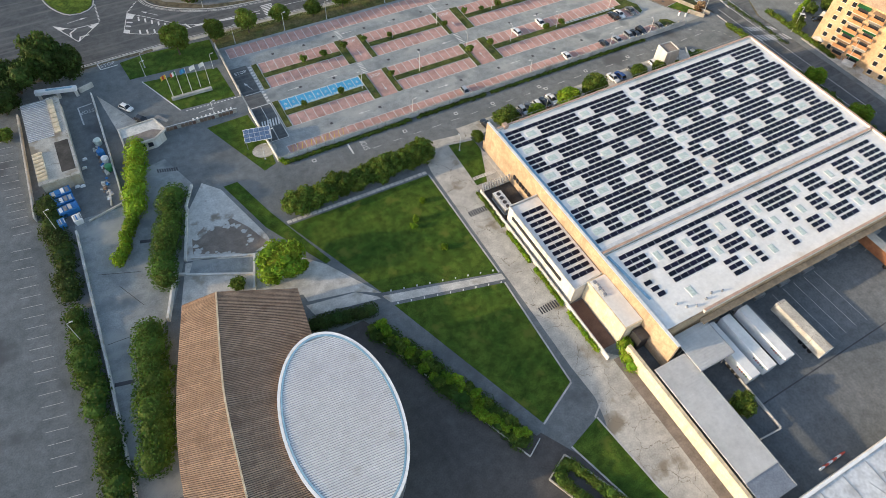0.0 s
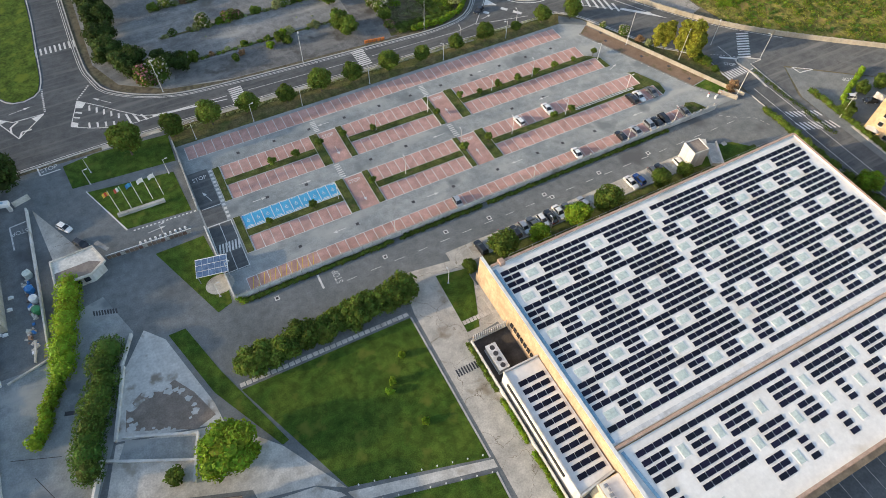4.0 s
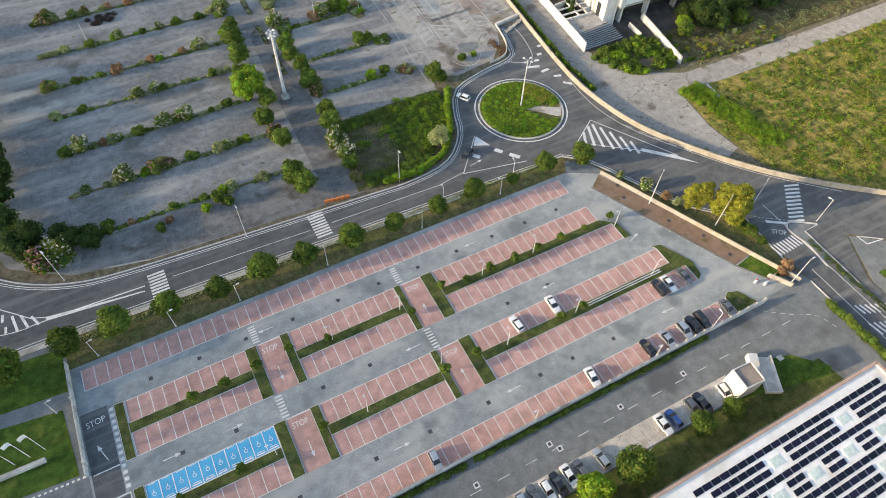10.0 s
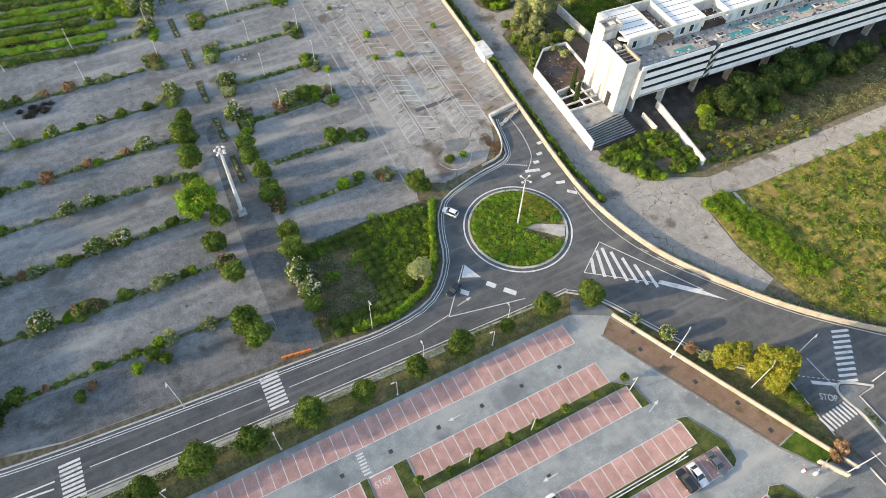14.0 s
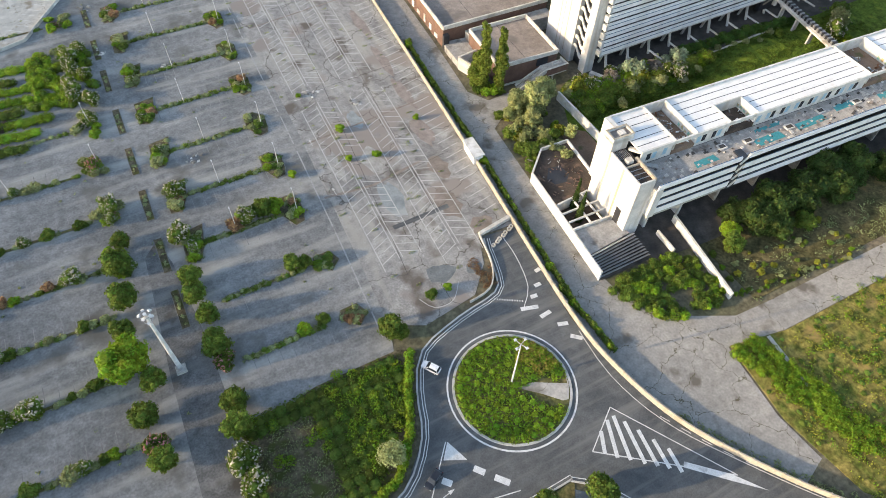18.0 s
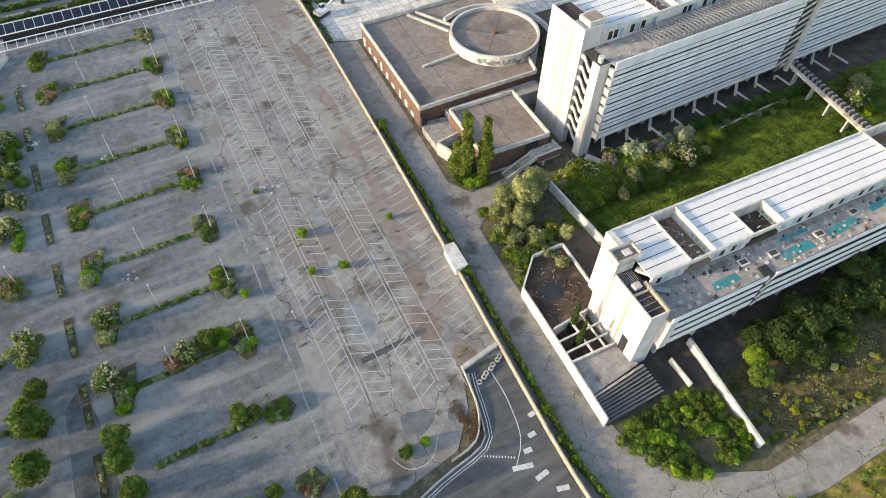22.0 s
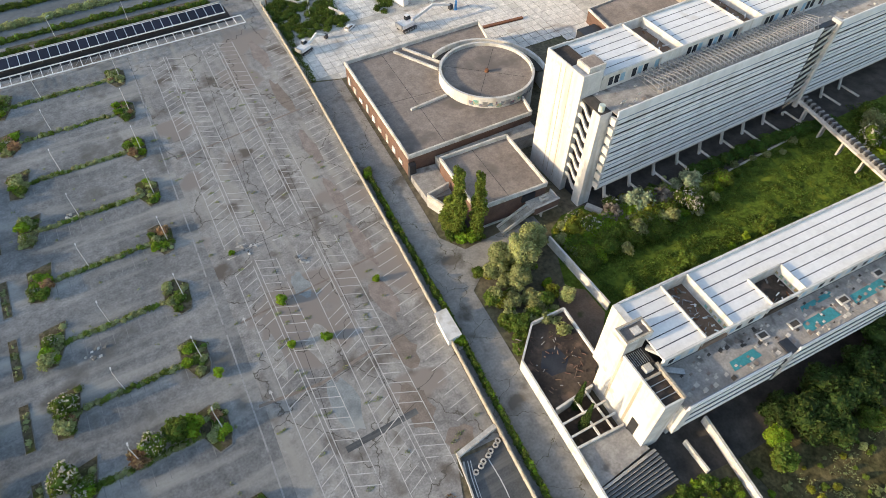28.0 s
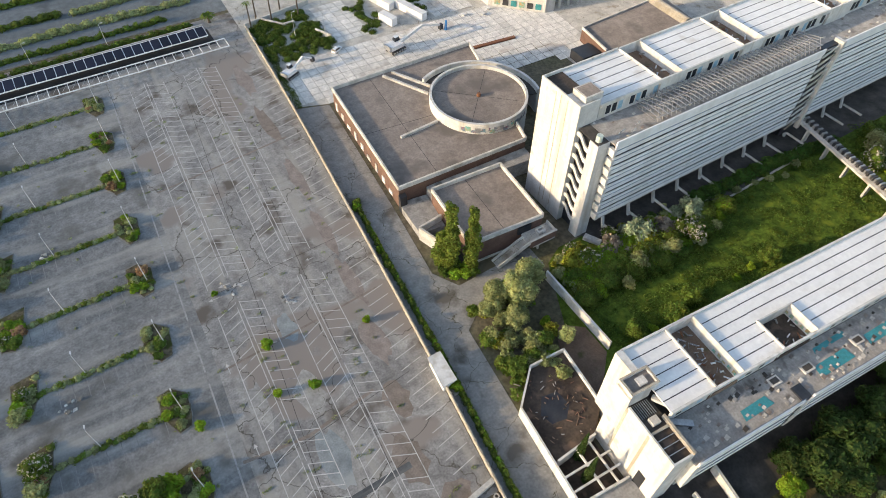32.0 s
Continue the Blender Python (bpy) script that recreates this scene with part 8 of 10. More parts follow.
def bands(parent, x0, x1, y, z_list, h, proud, depth):
    """White spandrel bands with sills and a thin rail; a body coloured shade-dark shows between them."""
    for z in z_list:
        b = part("facade_band", Geo().box(x0, y - proud, z, x1, y + 0.1, z + h), "white_panel", parent)
        part("sill", Geo().box(x0, y - proud - 0.05, z + h, x1, y + 0.1, z + h + 0.05), "white_render", b)
        part("rail", Geo().box(x0 + 0.2, y - proud + 0.02, z + h + 0.05, x1 - 0.2, y - proud + 0.08, z + h + 0.22), "glazing", b)


def ribbed_roof(parent, x0, x1, y0, y1, z, n, mat="ribbed_white"):
    p = part("roof_panel", Geo().box(x0, y0, z - 0.35, x1, y1, z), mat, parent)
    for i in range(1, n):
        y = y0 + (y1 - y0) * i / n
        part("roof_joint", Geo().box(x0, y - 0.09, z + 0.004, x1, y + 0.09, z + 0.02), "metal_dark", p)
    return p


tw = part("tower", Geo().box(-1.2, -1.0, 0, 3.2, 10.3, 17.6).box(-1.2, 10.3, 0, 3.2, 13.7, 20.8), "white_render", b2)
part("end_wall", Geo().box(2.0, 13.7, 0, 3.4, 18.4, 20.5), "white_render", b2)
for y in (4.7, 10.05):
    part("joint", Geo().box(-1.23, y - 0.28, 2.6, -1.19, y + 0.28, 17.62), "wall_tan", tw, "tan recessed joint between the tower slabs")
part("slit_window", Geo().prism([(-1.24, 1.4), (-1.18, 1.4), (-1.18, 3.2), (-1.24, 3.2)], 1.6, 7.2), "dark_gap", tw)
part("parapet", Geo().box(-1.2, -1.0, 17.6, -0.85, 10.0, 18.2).box(-0.85, -1.0, 17.6, 2.9, -0.65, 18.2), "white_render", tw)
part("coping", Geo().box(2.75, -1.0, 17.6, 3.2, 6.4, 18.5).box(-0.85, 4.5, 17.6, 2.75, 4.9, 18.1), "wall_tan", tw, "weathered tan coping of the open shaft")
part("shaft_floor", Geo().box(-0.85, -0.65, 17.6, 2.75, 4.5, 17.64), "silt", tw)
part("shaft_floor", Geo().box(-0.85, 4.9, 17.6, 3.2, 10.3, 17.64), "grime_and_shade", tw)
for k in range(3):
    part("shaft_bar", Geo().box(-0.85, 0.6 + k * 1.3, 17.95, 2.75, 0.72 + k * 1.3, 18.1), "metal_grey", tw)
for k in range(9):
    part("shaft_grille", Geo().box(-0.7 + 0.4 * k, 7.4, 17.64, -0.62 + 0.4 * k, 10.0, 17.8), "metal_grey", tw)
part("roof_tank", Geo().box(0.3, 5.6, 17.64, 1.8, 7.0, 18.5), "concrete", tw)
for x0_, y0_, x1_, y1_ in ((-1.2, 10.3, 4.4, 10.6), (-1.2, 13.4, 4.4, 13.7), (-1.2, 10.6, -0.9, 13.4), (4.1, 10.6, 4.4, 13.4)):
    part("stair_head_wall", Geo().box(x0_, y0_, 20.0, x1_, y1_, 21.6), "white_render", tw)
    part("stair_head_coping", Geo().box(x0_ - 0.05, y0_ - 0.05, 21.6, x1_ + 0.05, y1_ + 0.05, 21.72 + 0.004 * (x0_ > -1 or y0_ > 11)), "wall_tan", tw)
part("stair_head_roof", Geo().box(-0.9, 10.6, 20.8, 4.1, 13.4, 21.0), "roof_felt", tw)
part("roof_hatch", Geo().box(1.2, 11.2, 21.0, 2.8, 12.7, 21.5), "concrete_pale", tw)
part("duct", Geo().beam((3.6, 9.8, 17.8), (5.2, 6.6, 18.6), 0.9, 0.7), "metal_sheet", tw)
part("outdoor_flight", Geo().beam((3.4, 5.6, 17.0), (7.4, 3.4, 16.3), 1.1, 0.25), "metal_grey", b2)
# Body coloured near-black so the gaps between bands look deep in shade.
body = part("body", Geo().box(3.2, -1.0, 7.0, 150, 18.4, 15.9), "dark_gap", b2, "near-black body behind the bands, shade of the openings put into its colour")
part("terrace_floor", Geo().box(3.2, -2.2, 15.9, 150, 5.6, 16.05), "roof_debris", b2, "terrace strewn with broken grey slabs")
part("soffit", Geo().box(3.2, -2.2, 6.6, 150, 18.4, 7.0), "concrete", b2)
for x0, x1, dz in ((3.2, 26.5, 0.0), (28.6, 150, -0.5)):
    bands(b2, x0, x1, -2.3, [15.5 + dz * 0, 12.7 + dz, 10.05 + dz, 7.4 + dz], 1.7, 0.0, 1)
    part("parapet", Geo().box(x0, -2.55, 16.0, x1, -2.2, 17.0), "white_panel", b2)
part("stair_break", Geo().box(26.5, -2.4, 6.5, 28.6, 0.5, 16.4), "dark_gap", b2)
for k in range(4):
    part("stair_flight", Geo().beam((26.6, -2.5, 7.2 + k * 2.5), (28.5, -2.5, 9.0 + k * 2.5), 0.3, 0.5), "white_render", b2)
part("west_fin", Geo().prism([(3.2, -2.4), (5.0, -2.4), (5.0, -1.0), (3.2, -1.0)], 6.6, 15.5), "white_render", b2)
for x in (6, 16, 27.5, 40, 54, 68, 82, 96, 110):
    part("pier", Geo().prism([(x - 0.3, -0.6), (x + 0.3, -0.6), (x + 0.3, 1.4), (x - 0.3, 1.4)], 0, 6.6), "white_render" if x < 20 else "concrete", b2)
    part("pier", Geo().box(x - 0.5, 12, 0, x + 0.5, 16, 6.6), "concrete", b2)
# Dark wall colour holds the shade of the undercroft.
part("undercroft_wall", Geo().box(8, 5, 0, 150, 5.4, 6.6), "grime_and_shade", b2)
ribbed_roof(b2, 3.4, 12.6, 5.6, 18.2, 20, 6)
ribbed_roof(b2, 19.0, 28.2, 5.6, 18.2, 20, 6)
ribbed_roof(b2, 28.2, 36.6, 12.0, 18.2, 20, 3)
ribbed_roof(b2, 36.6, 73.0, 5.6, 18.2, 20, 6)
ribbed_roof(b2, 84.0, 150.0, 5.6, 18.2, 20, 6)
for x0, x1, y0 in ((12.6, 19.0, 5.6), (28.2, 36.6, 5.6), (73.0, 84.0, 5.6)):
    y1 = 12.0 if x0 == 28.2 else 18.2
    part("well_floor", Geo().box(x0, y0, 16.05, x1, y1, 17.4), "gravel_red" if x0 != 28.2 else "silt", b2, "open roof well with rubble")
    part("well_wall", Geo().box(x0 - 0.02, y0, 17.4, x0 + 0.25, y1, 20.5), "white_render", b2)
    part("well_wall", Geo().box(x1 - 0.25, y0, 17.4, x1 + 0.02, y1, 20.5), "white_render", b2)
    part("well_wall", Geo().box(x0, y1 - 0.25, 17.4, x1, y1, 20.5), "white_render", b2)
    for k in range(44 if x0 != 28.2 else 14):
        x, y, s = random.uniform(x0 + 0.4, x1 - 1), random.uniform(y0 + 0.4, y1 - 1), random.uniform(0.2, 0.8)
        part("rubble", Geo().beam((x, y, 17.5), (x + random.uniform(-1.2, 1.2), y + random.uniform(-1.2, 1.2), 17.6 + s * 0.5), s * 0.3, s * 0.5), random.choice(("rust", "roof_debris", "white_panel", "metal_grey")), b2)
    for k in range(5):
        part("wall_painting", Geo().box(x1 - 0.275, y0 + 0.8 + k * 1.2, 17.8, x1 - 0.255, y0 + 1.5 + k * 1.2, 18.7 - 0.2 * (k % 3)), "sky_tint", b2, "faded colourful spray-painted patch")
for a, b in (((3.2, 18.3), (150, 18.3)), ((3.2, 5.5), (28.2, 5.5)), ((28.2, 5.5), (150, 5.5))):
    part("roof_edge", Geo().bar(a, b, 0.4, 19.5, 20.5), "white_render", b2)
for i, (x0, x1) in enumerate(((3.6, 12.4), (19.2, 28), (37, 72.8), (84.2, 149))):
    part("penthouse_wall", Geo().box(x0, 5.7, 16.05, x1, 6.0, 19.6), "white_render", b2)
    n = int((x1 - x0) / 1.5)
    for k in range(n):
        if (k * 7 + i) % 3:
            part("window", Geo().box(x0 + 0.2 + k * 1.5, 5.66, 17.0, x0 + 1.3 + k * 1.5, 5.72, 18.9), "glass" if k % 2 else "gutter_blue", b2)
for x, y, w, l, m in ((15.5, -0.4, 6.6, 2.0, "teal_sheet"), (33.2, -0.6, 8.6, 2.4, "teal_sheet"), (35.8, 3.3, 8.6, 1.2, "teal_sheet"), (46.4, 0.0, 9.6, 2.2, "teal_sheet"), (60, 1.5, 7, 2, "teal_sheet"), (74, 0.4, 6, 2, "teal_sheet")):
    part("teal_membrane", Geo().prism([(x, y), (x + w, y + 0.2), (x + w - 0.5, y + l), (x + 0.4, y + l - 0.2)], 16.05, 16.1), m, b2, "torn teal roofing sheet")
for k in range(240):
    x, y, s = random.uniform(3.6, 80), random.uniform(-1.8, 5.0), random.uniform(0.25, 1.0)
    part("rubble", Geo().prism([(x, y), (x + s, y + 0.2 * s), (x + 0.8 * s, y + s), (x - 0.1, y + 0.7 * s)], 16.05, 16.1 + 0.15 * random.random()), random.choice(("concrete", "concrete_pale", "roof_debris", "roof_felt", "grime_and_shade")), b2)
for x, y, w in ((24, 2, 2.2), (31, 1.2, 2.4), (43.5, 1, 2.4), (55, 2.4, 2.2), (66, 1.5, 2.4)):
    part("skylight_base", Geo().box(x, y, 16.05, x + w, y + 1.6, 16.4), "concrete_pale", b2)
    part("skylight_pit", Geo().box(x + 0.3, y + 0.3, 16.4, x + w - 0.3, y + 1.3, 16.42), "grime_and_shade", b2)
# terrace house to the west of the tower, walls and steps
ct = thing("sunken_court", "ruined white-walled court with a flooded roof and bare beams", "building")
for a, b in (((186.4, 249.2), (179.6, 242.9)), ((179.6, 242.9), (178.0, 223.2)), ((186.4, 249.2), (194.4, 248.9)), ((194.4, 248.9), (193.2, 235.4)), ((179.4, 231.2), (188.4, 231.8)), ((178.2, 223.2), (188.4, 222.6)), ((178.0, 223.2), (176.8, 210.2))):
    part("wall", Geo().bar(a, b, 0.4, 0, 3.3), "white_render", ct)
part("flooded_roof", Geo().prism([(179.7, 242.6), (186.4, 248.9), (194.2, 248.6), (193.0, 235.6), (188.4, 231.9), (179.5, 231.5)], 0, 2.4), "silt", ct, "roof covered by dark standing water and debris")
part("puddle", Geo().prism([(182.2, 240), (184.6, 243), (187.8, 242.4), (188.2, 239), (186, 237), (183, 237.5)], 2.4, 2.405), "dark_gap", ct, "dark standing water")
part("corridor_floor", Geo().prism([(194.8, 249.4), (193.0, 236.6), (193.2, 233), (196, 238), (203.2, 245), (203.2, 252), (198, 256)], -0.1, 0.12), "gravel_red", ct, "brown littered passage behind the court wall")
part("court_floor", Geo().prism([(178.4, 223.6), (179.3, 231), (188.4, 231.6), (188.4, 222.8)], -0.1, 0.1), "silt", ct)
for y in (225.4, 228.2):
    part("beam", Geo().bar((178.6, y), (188.6, y - 0.2), 0.35, 2.8, 3.3), "white_render", ct)
part("beam", Geo().bar((183.2, 222.8), (183.6, 231.6), 0.35, 2.8, 3.28), "white_render", ct)
part("beam", Geo().bar((186.2, 222.8), (186.4, 231.6), 0.3, 2.8, 3.26), "white_render", ct)
part("platform", Geo().prism([(178.2, 223.0), (188.4, 222.4), (189.8, 216.8), (177.2, 215.6)], 0, 2.6), "roof_debris", ct)
for k in range(9):
    a = k / 9
    part("louvre", Geo().add([(177.2 + 0.0 * a, 215.4 - a * 5.4, 2.6 - a * 1.9), (190.4 + 0.8 * a, 216.4 - a * 6.4, 2.6 - a * 1.9), (190.5 + 0.8 * a, 215.8 - a * 6.4, 2.95 - a * 1.9), (177.3, 214.85 - a * 5.4, 2.95 - a * 1.9), (177.2, 215.1 - a * 5.4, 2.3 - a * 1.9), (190.4 + 0.8 * a, 216.1 - a * 6.4, 2.3 - a * 1.9)], [(0, 1, 2, 3), (4, 5, 1, 0)]), "metal_grey", ct)
part("louvre_bed", Geo().add([(177.2, 215.4, 2.2), (190.4, 216.4, 2.2), (191.2, 209.6, 0.3), (177.2, 209.8, 0.3), (177.2, 215.4, 0), (190.4, 216.4, 0)], [(0, 3, 2, 1), (0, 1, 5, 4)]), "grime_and_shade", ct)
for k in range(60):
    x, y = random.uniform(180.5, 192), random.uniform(233, 247)
    part("debris", Geo().beam((x, y, 2.45), (x + random.uniform(-1, 1), y + random.uniform(-1, 1), 2.6), 0.12, 0.2), random.choice(("brick_brown", "roof_debris", "silt", "gravel_red")), ct)
for a, b, h, w in (((203.4, 216.4), (199.7, 192.9), 2.3, 0.55), ((197.2, 214.9), (196.9, 208.5), 1.6, 0.4), ((203.8, 266.8), (203.9, 245.3), 2.9, 0.45)):
    solid("wall_garden", Geo().bar(a, b, w, 0, h), "white_render" if h > 2.5 else "concrete_pale", "weathered white garden wall beside the slab block", "wall")
# The block's shade on the ground is put into this dark colour.
solid("shaded_apron", Geo().prism([(191, 217.4), (192, 209), (201, 208), (204, 207.6), (330, 203), (330, 215), (204, 222), (192, 224)], -0.1, 0.07), "grime_and_shade", "bare ground below the slab block, building shade put into its dark colour", "ground")
for x, y in ((184.0, 230.6), (182.6, 226.6)):
    t = thing("cypress", "slim dark cypress in the ruined court", "tree", (x, y, 0, 0, 0, 0), group="cypresses")
    part("trunk", Geo().rod((0, 0, 0), (0, 0, 1.5), 0.1, 0.08, 6), "bark", t)
    part("crown", leaf_mesh("crown", [(0, 0, 0.9 + i * 0.82, 1.0 - 0.072 * i, 1.0 - 0.072 * i, 0.95) for i in range(12)], 1900, 0.2, "leaf_dark", 71, 0.8), "", t)

# ---- far slab block ----
B1 = pose(217.0, 273.3, 0, 0, 0, 0.6)
b1 = thing("slab_block", "tall derelict white slab block with a stair tower of waves", "building", B1)
tw = part("tower", Geo().box(0, 6.6, 0, 5.5, 19.4, 33.0), "white_render", b1)
for y in (10.4, 12.6, 14.2):
    part("joint", Geo().box(-0.02, y - 0.13, 2, 0.01, y + 0.13, 32.9), "wall_tan", tw)
part("coping", Geo().box(0, 6.6, 33, 0.35, 19.4, 33.7).box(0.35, 6.6, 33, 5.5, 6.95, 33.7).box(0.35, 19.05, 33, 5.5, 19.4, 33.7), "white_render", tw)
part("stair_head", Geo().box(2.0, 7.4, 33, 6.6, 11.6, 34.6), "concrete_pale", tw)
part("stair_head_roof", Geo().box(2.4, 7.8, 34.6, 6.2, 11.2, 34.66), "roof_felt", tw)
part("shaft_floor", Geo().box(0.35, 12, 33.0, 5.2, 19, 33.06), "silt", tw)
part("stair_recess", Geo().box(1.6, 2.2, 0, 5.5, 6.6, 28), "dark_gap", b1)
for k in range(8):
    g_ = Geo()
    z = 3.4 + k * 3.0
    f = lambda u: z + 2.0 * (1 - u) * 0.9 + 0.55 * math.sin(u * 6.283)
    g_.add([(x_, 6.6 - 0.44 * s, f(s / 10) + dz_) for s in range(11) for x_, dz_ in ((0.5, 0), (0.5, 1.1), (0.85, 1.1), (0.85, 0))], [(4 * s + i, 4 * s + 4 + i, 4 * s + 4 + (i + 1) % 4, 4 * s + (i + 1) % 4) for s in range(10) for i in range(4)] + [(0, 1, 2, 3), (43, 42, 41, 40)])
    part("stair_balustrade", g_, "white_render", b1, "wavy white stair balustrade")
part("pillar", Geo().box(0.3, -0.2, 0, 3.6, 2.4, 28), "white_render", b1)
part("pillar_roof", Geo().box(0.5, 0, 28, 3.4, 6.4, 28.1), "grime_and_shade", b1)
part("tank", Geo().rod((1.6, 1.2, 28.1), (1.6, 1.2, 29.6), 0.7, 0.7, 14), "dome", b1)
# Same near-black body colour for the shade in the gaps.
part("body", Geo().box(3.6, -0.6, 6.2, 190, 20.4, 27.9), "dark_gap", b1, "near-black body behind the bands, shade of the openings put into its colour")
part("soffit", Geo().box(3.6, -1.9, 5.8, 190, 20.4, 6.2), "concrete", b1)
zs = [6.2 + k * 2.72 for k in range(8)]
for x0, x1, dz in ((3.6, 69.5, 0.0), (76.0, 190, 0.0)):
    for z in zs:
        part("facade_band", Geo().box(x0, -1.9, z, x1, -1.78, z + 1.08), "white_panel", b1)
        part("glazing_strip", Geo().box(x0 + 0.2, -1.86, z + 1.08, x1 - 0.2, -1.8, z + 1.36), "glazing", b1)
        part("facade_band", Geo().box(x0, -1.92, z + 1.36, x1, -1.8, z + 2.2), "white_panel", b1)
    part("parapet", Geo().box(x0, -2.1, 27.6, x1, -1.8, 29.2), "white_panel", b1)
    for z in zs:
        part("end_cap", Geo().box(x0 - 0.5, -2.2, z, x0 + 0.3, -0.4, z + 1.85), "white_render", b1)
part("stair_break", Geo().box(69.5, -1.4, 2, 76, 0.2, 28.6), "dark_gap", b1)
for k in range(11):
    part("stair_flight", Geo().beam((70, -1.9, 4.5 + k * 2.2), (75.4, -1.9, 6.3 + k * 2.2), 0.3, 0.55), "white_render" if k % 3 else "concrete", b1)
part("break_fin", Geo().box(75.2, -2.6, 3, 76.2, 0, 29.4), "white_render", b1)
part("terrace_floor", Geo().box(3.6, -1.8, 27.9, 190, 6.6, 28.1), "roof_debris", b1, "terrace strewn with broken grey slabs")
for x0, x1 in ((5.5, 22.6), (29.2, 48.6), (55.4, 80), (88, 118), (126, 190)):
    ribbed_roof(b1, x0, x1, 6.4, 20.4, 32, 6)
    part("penthouse_wall", Geo().box(x0 + 0.2, 6.6, 28.1, x1 - 0.2, 6.9, 31.6), "white_render", b1)
    part("roof_edge", Geo().box(x0, 6.1, 31.6, x1, 6.5, 32.5), "white_render", b1)
    part("roof_edge", Geo().box(x0, 20.2, 31.6, x1, 20.6, 32.5), "white_render", b1)
    for k in range(int((x1 - x0) / 1.7)):
        if k % 4:
            part("window", Geo().box(x0 + 0.5 + k * 1.7, 6.54, 28.9, x0 + 1.7 + k * 1.7, 6.62, 31.0), "glass" if k % 3 else "gutter_blue", b1)
for x0, x1 in ((22.6, 29.2), (48.6, 55.4), (80, 88), (118, 126)):
    part("well_floor", Geo().box(x0, 6.5, 28.0, x1, 20.4, 29.9), "gravel_red", b1, "open roof well with rubble")
    part("well_front", Geo().box(x0 - 0.002, 6.1, 28.1, x1 + 0.002, 6.5, 32.5), "white_render", b1)
    part("well_wall", Geo().box(x0, 6.4, 29.4, x0 + 0.25, 20.4, 32.5), "white_render", b1)
    part("well_wall", Geo().box(x1 - 0.25, 6.4, 29.4, x1, 20.4, 32.5), "white_render", b1)
    part("well_wall", Geo().box(x0, 20.1, 29.4, x1, 20.4, 32.5), "white_render", b1)
    for k in range(30):
        x, y, s = random.uniform(x0 + 0.5, x1 - 1), random.uniform(7, 19), random.uniform(0.3, 0.9)
        part("rubble", Geo().beam((x, y, 30.0), (x + random.uniform(-1, 1), y + random.uniform(-1, 1), 30.1 + s * 0.5), s * 0.3, s * 0.5), random.choice(("rust", "roof_debris", "white_panel")), b1)
for k in range(40):
    x = 15.5 + k * 1.36
    tr = part("truss", Geo().beam((x, -1.2, 30.0), (x, 5.9, 30.0), 0.14, 0.14).beam((x, -1.2, 28.9), (x, 5.9, 28.9), 0.1, 0.1), "metal_grey", b1)
    part("truss_web", Geo().beam((x, -1.1, 28.9), (x + 2.2, 1.2, 30.0), 0.13, 0.13).beam((x, 1.2, 30.0), (x + 2.2, 3.4, 28.9), 0.13, 0.13).beam((x, 3.4, 28.9), (x + 2.2, 5.8, 30.0), 0.13, 0.13).beam((x, 5.8, 30.0), (x + 2.6, 1.0, 30.0), 0.1, 0.1), "concrete", tr)
for y in (2.4, -0.9):
    part("truss_rail", Geo().beam((15, y, 29.95), (69, y, 29.95), 0.14, 0.14), "metal_grey", b1)
for x, y, r in ((6.6, 0.4, 0.9), (9.0, -0.6, 0.7), (11.2, 0.6, 0.6)):
    d = part("dish_mount", Geo().rod((x, y, 28.1), (x, y, 29.2), 0.06, 0.06, 6), "metal_grey", b1)
    dish = Geo()
    n = 14
    rim_ = [(x + r * math.cos(6.283 * i / n), y - 0.35 * r - r * 0.35 * math.sin(6.283 * i / n), 29.4 + r * 0.9 * math.sin(6.283 * i / n)) for i in range(n)]
    dish.add(rim_ + [(x, y + 0.1, 29.2)], [(i, (i + 1) % n, n) for i in range(n)] + [((i + 1) % n, i, n) for i in range(n)])
    part("dish", dish, "white_panel", d, "white satellite dish")
for k in range(110):
    x, y, s = random.uniform(4, 140), random.uniform(-1.5, 6.0), random.uniform(0.25, 1.0)
    part("rubble", Geo().prism([(x, y), (x + s, y + 0.2 * s), (x + 0.8 * s, y + s), (x - 0.1, y + 0.7 * s)], 28.1, 28.15 + 0.15 * random.random()), random.choice(("concrete", "concrete_pale", "roof_debris", "roof_felt")), b1)
# Undercroft shade is put into the wall's dark colour here too.
part("undercroft_wall", Geo().box(6, 4, 0, 190, 4.4, 5.8), "grime_and_shade", b1)
for k in range(12):
    x = 8 + k * 8.2
    part("leg", Geo().beam((x, -1.2, 0), (x, 0.6, 5.9), 0.7, 0.5), "white_render", b1)
    part("leg", Geo().beam((x, 2.2, 0), (x, 0.6, 5.9), 0.7, 0.5), "white_render", b1)
    part("ground_beam", Geo().beam((x + 0.4, -7.2, 1.2), (x - 0.6, -1.6, 1.8), 0.5, 0.4), "concrete_pale", b1)
# Dark colour stands for shade at the foot of the far block.
solid("shaded_apron", Geo().box(219, 264.5, -0.1, 400, 294, 0.07), "grime_and_shade", "paved ground below the far slab block, building shade put into its dark colour", "ground")
for dy in (0, 2.6):
    solid("garden_kerb", Geo().bar((226, 262.4 + dy), (292, 265 + dy), 0.5, 0, 0.45), "concrete", "low concrete kerb in the overgrown court", "kerb")
solid("garden_soil", Geo().bar((226, 263.7), (292, 266.3), 2.2, -0.1, 0.2), "grime_and_shade", "dark soil in a long kerbed bed", "soil bed")
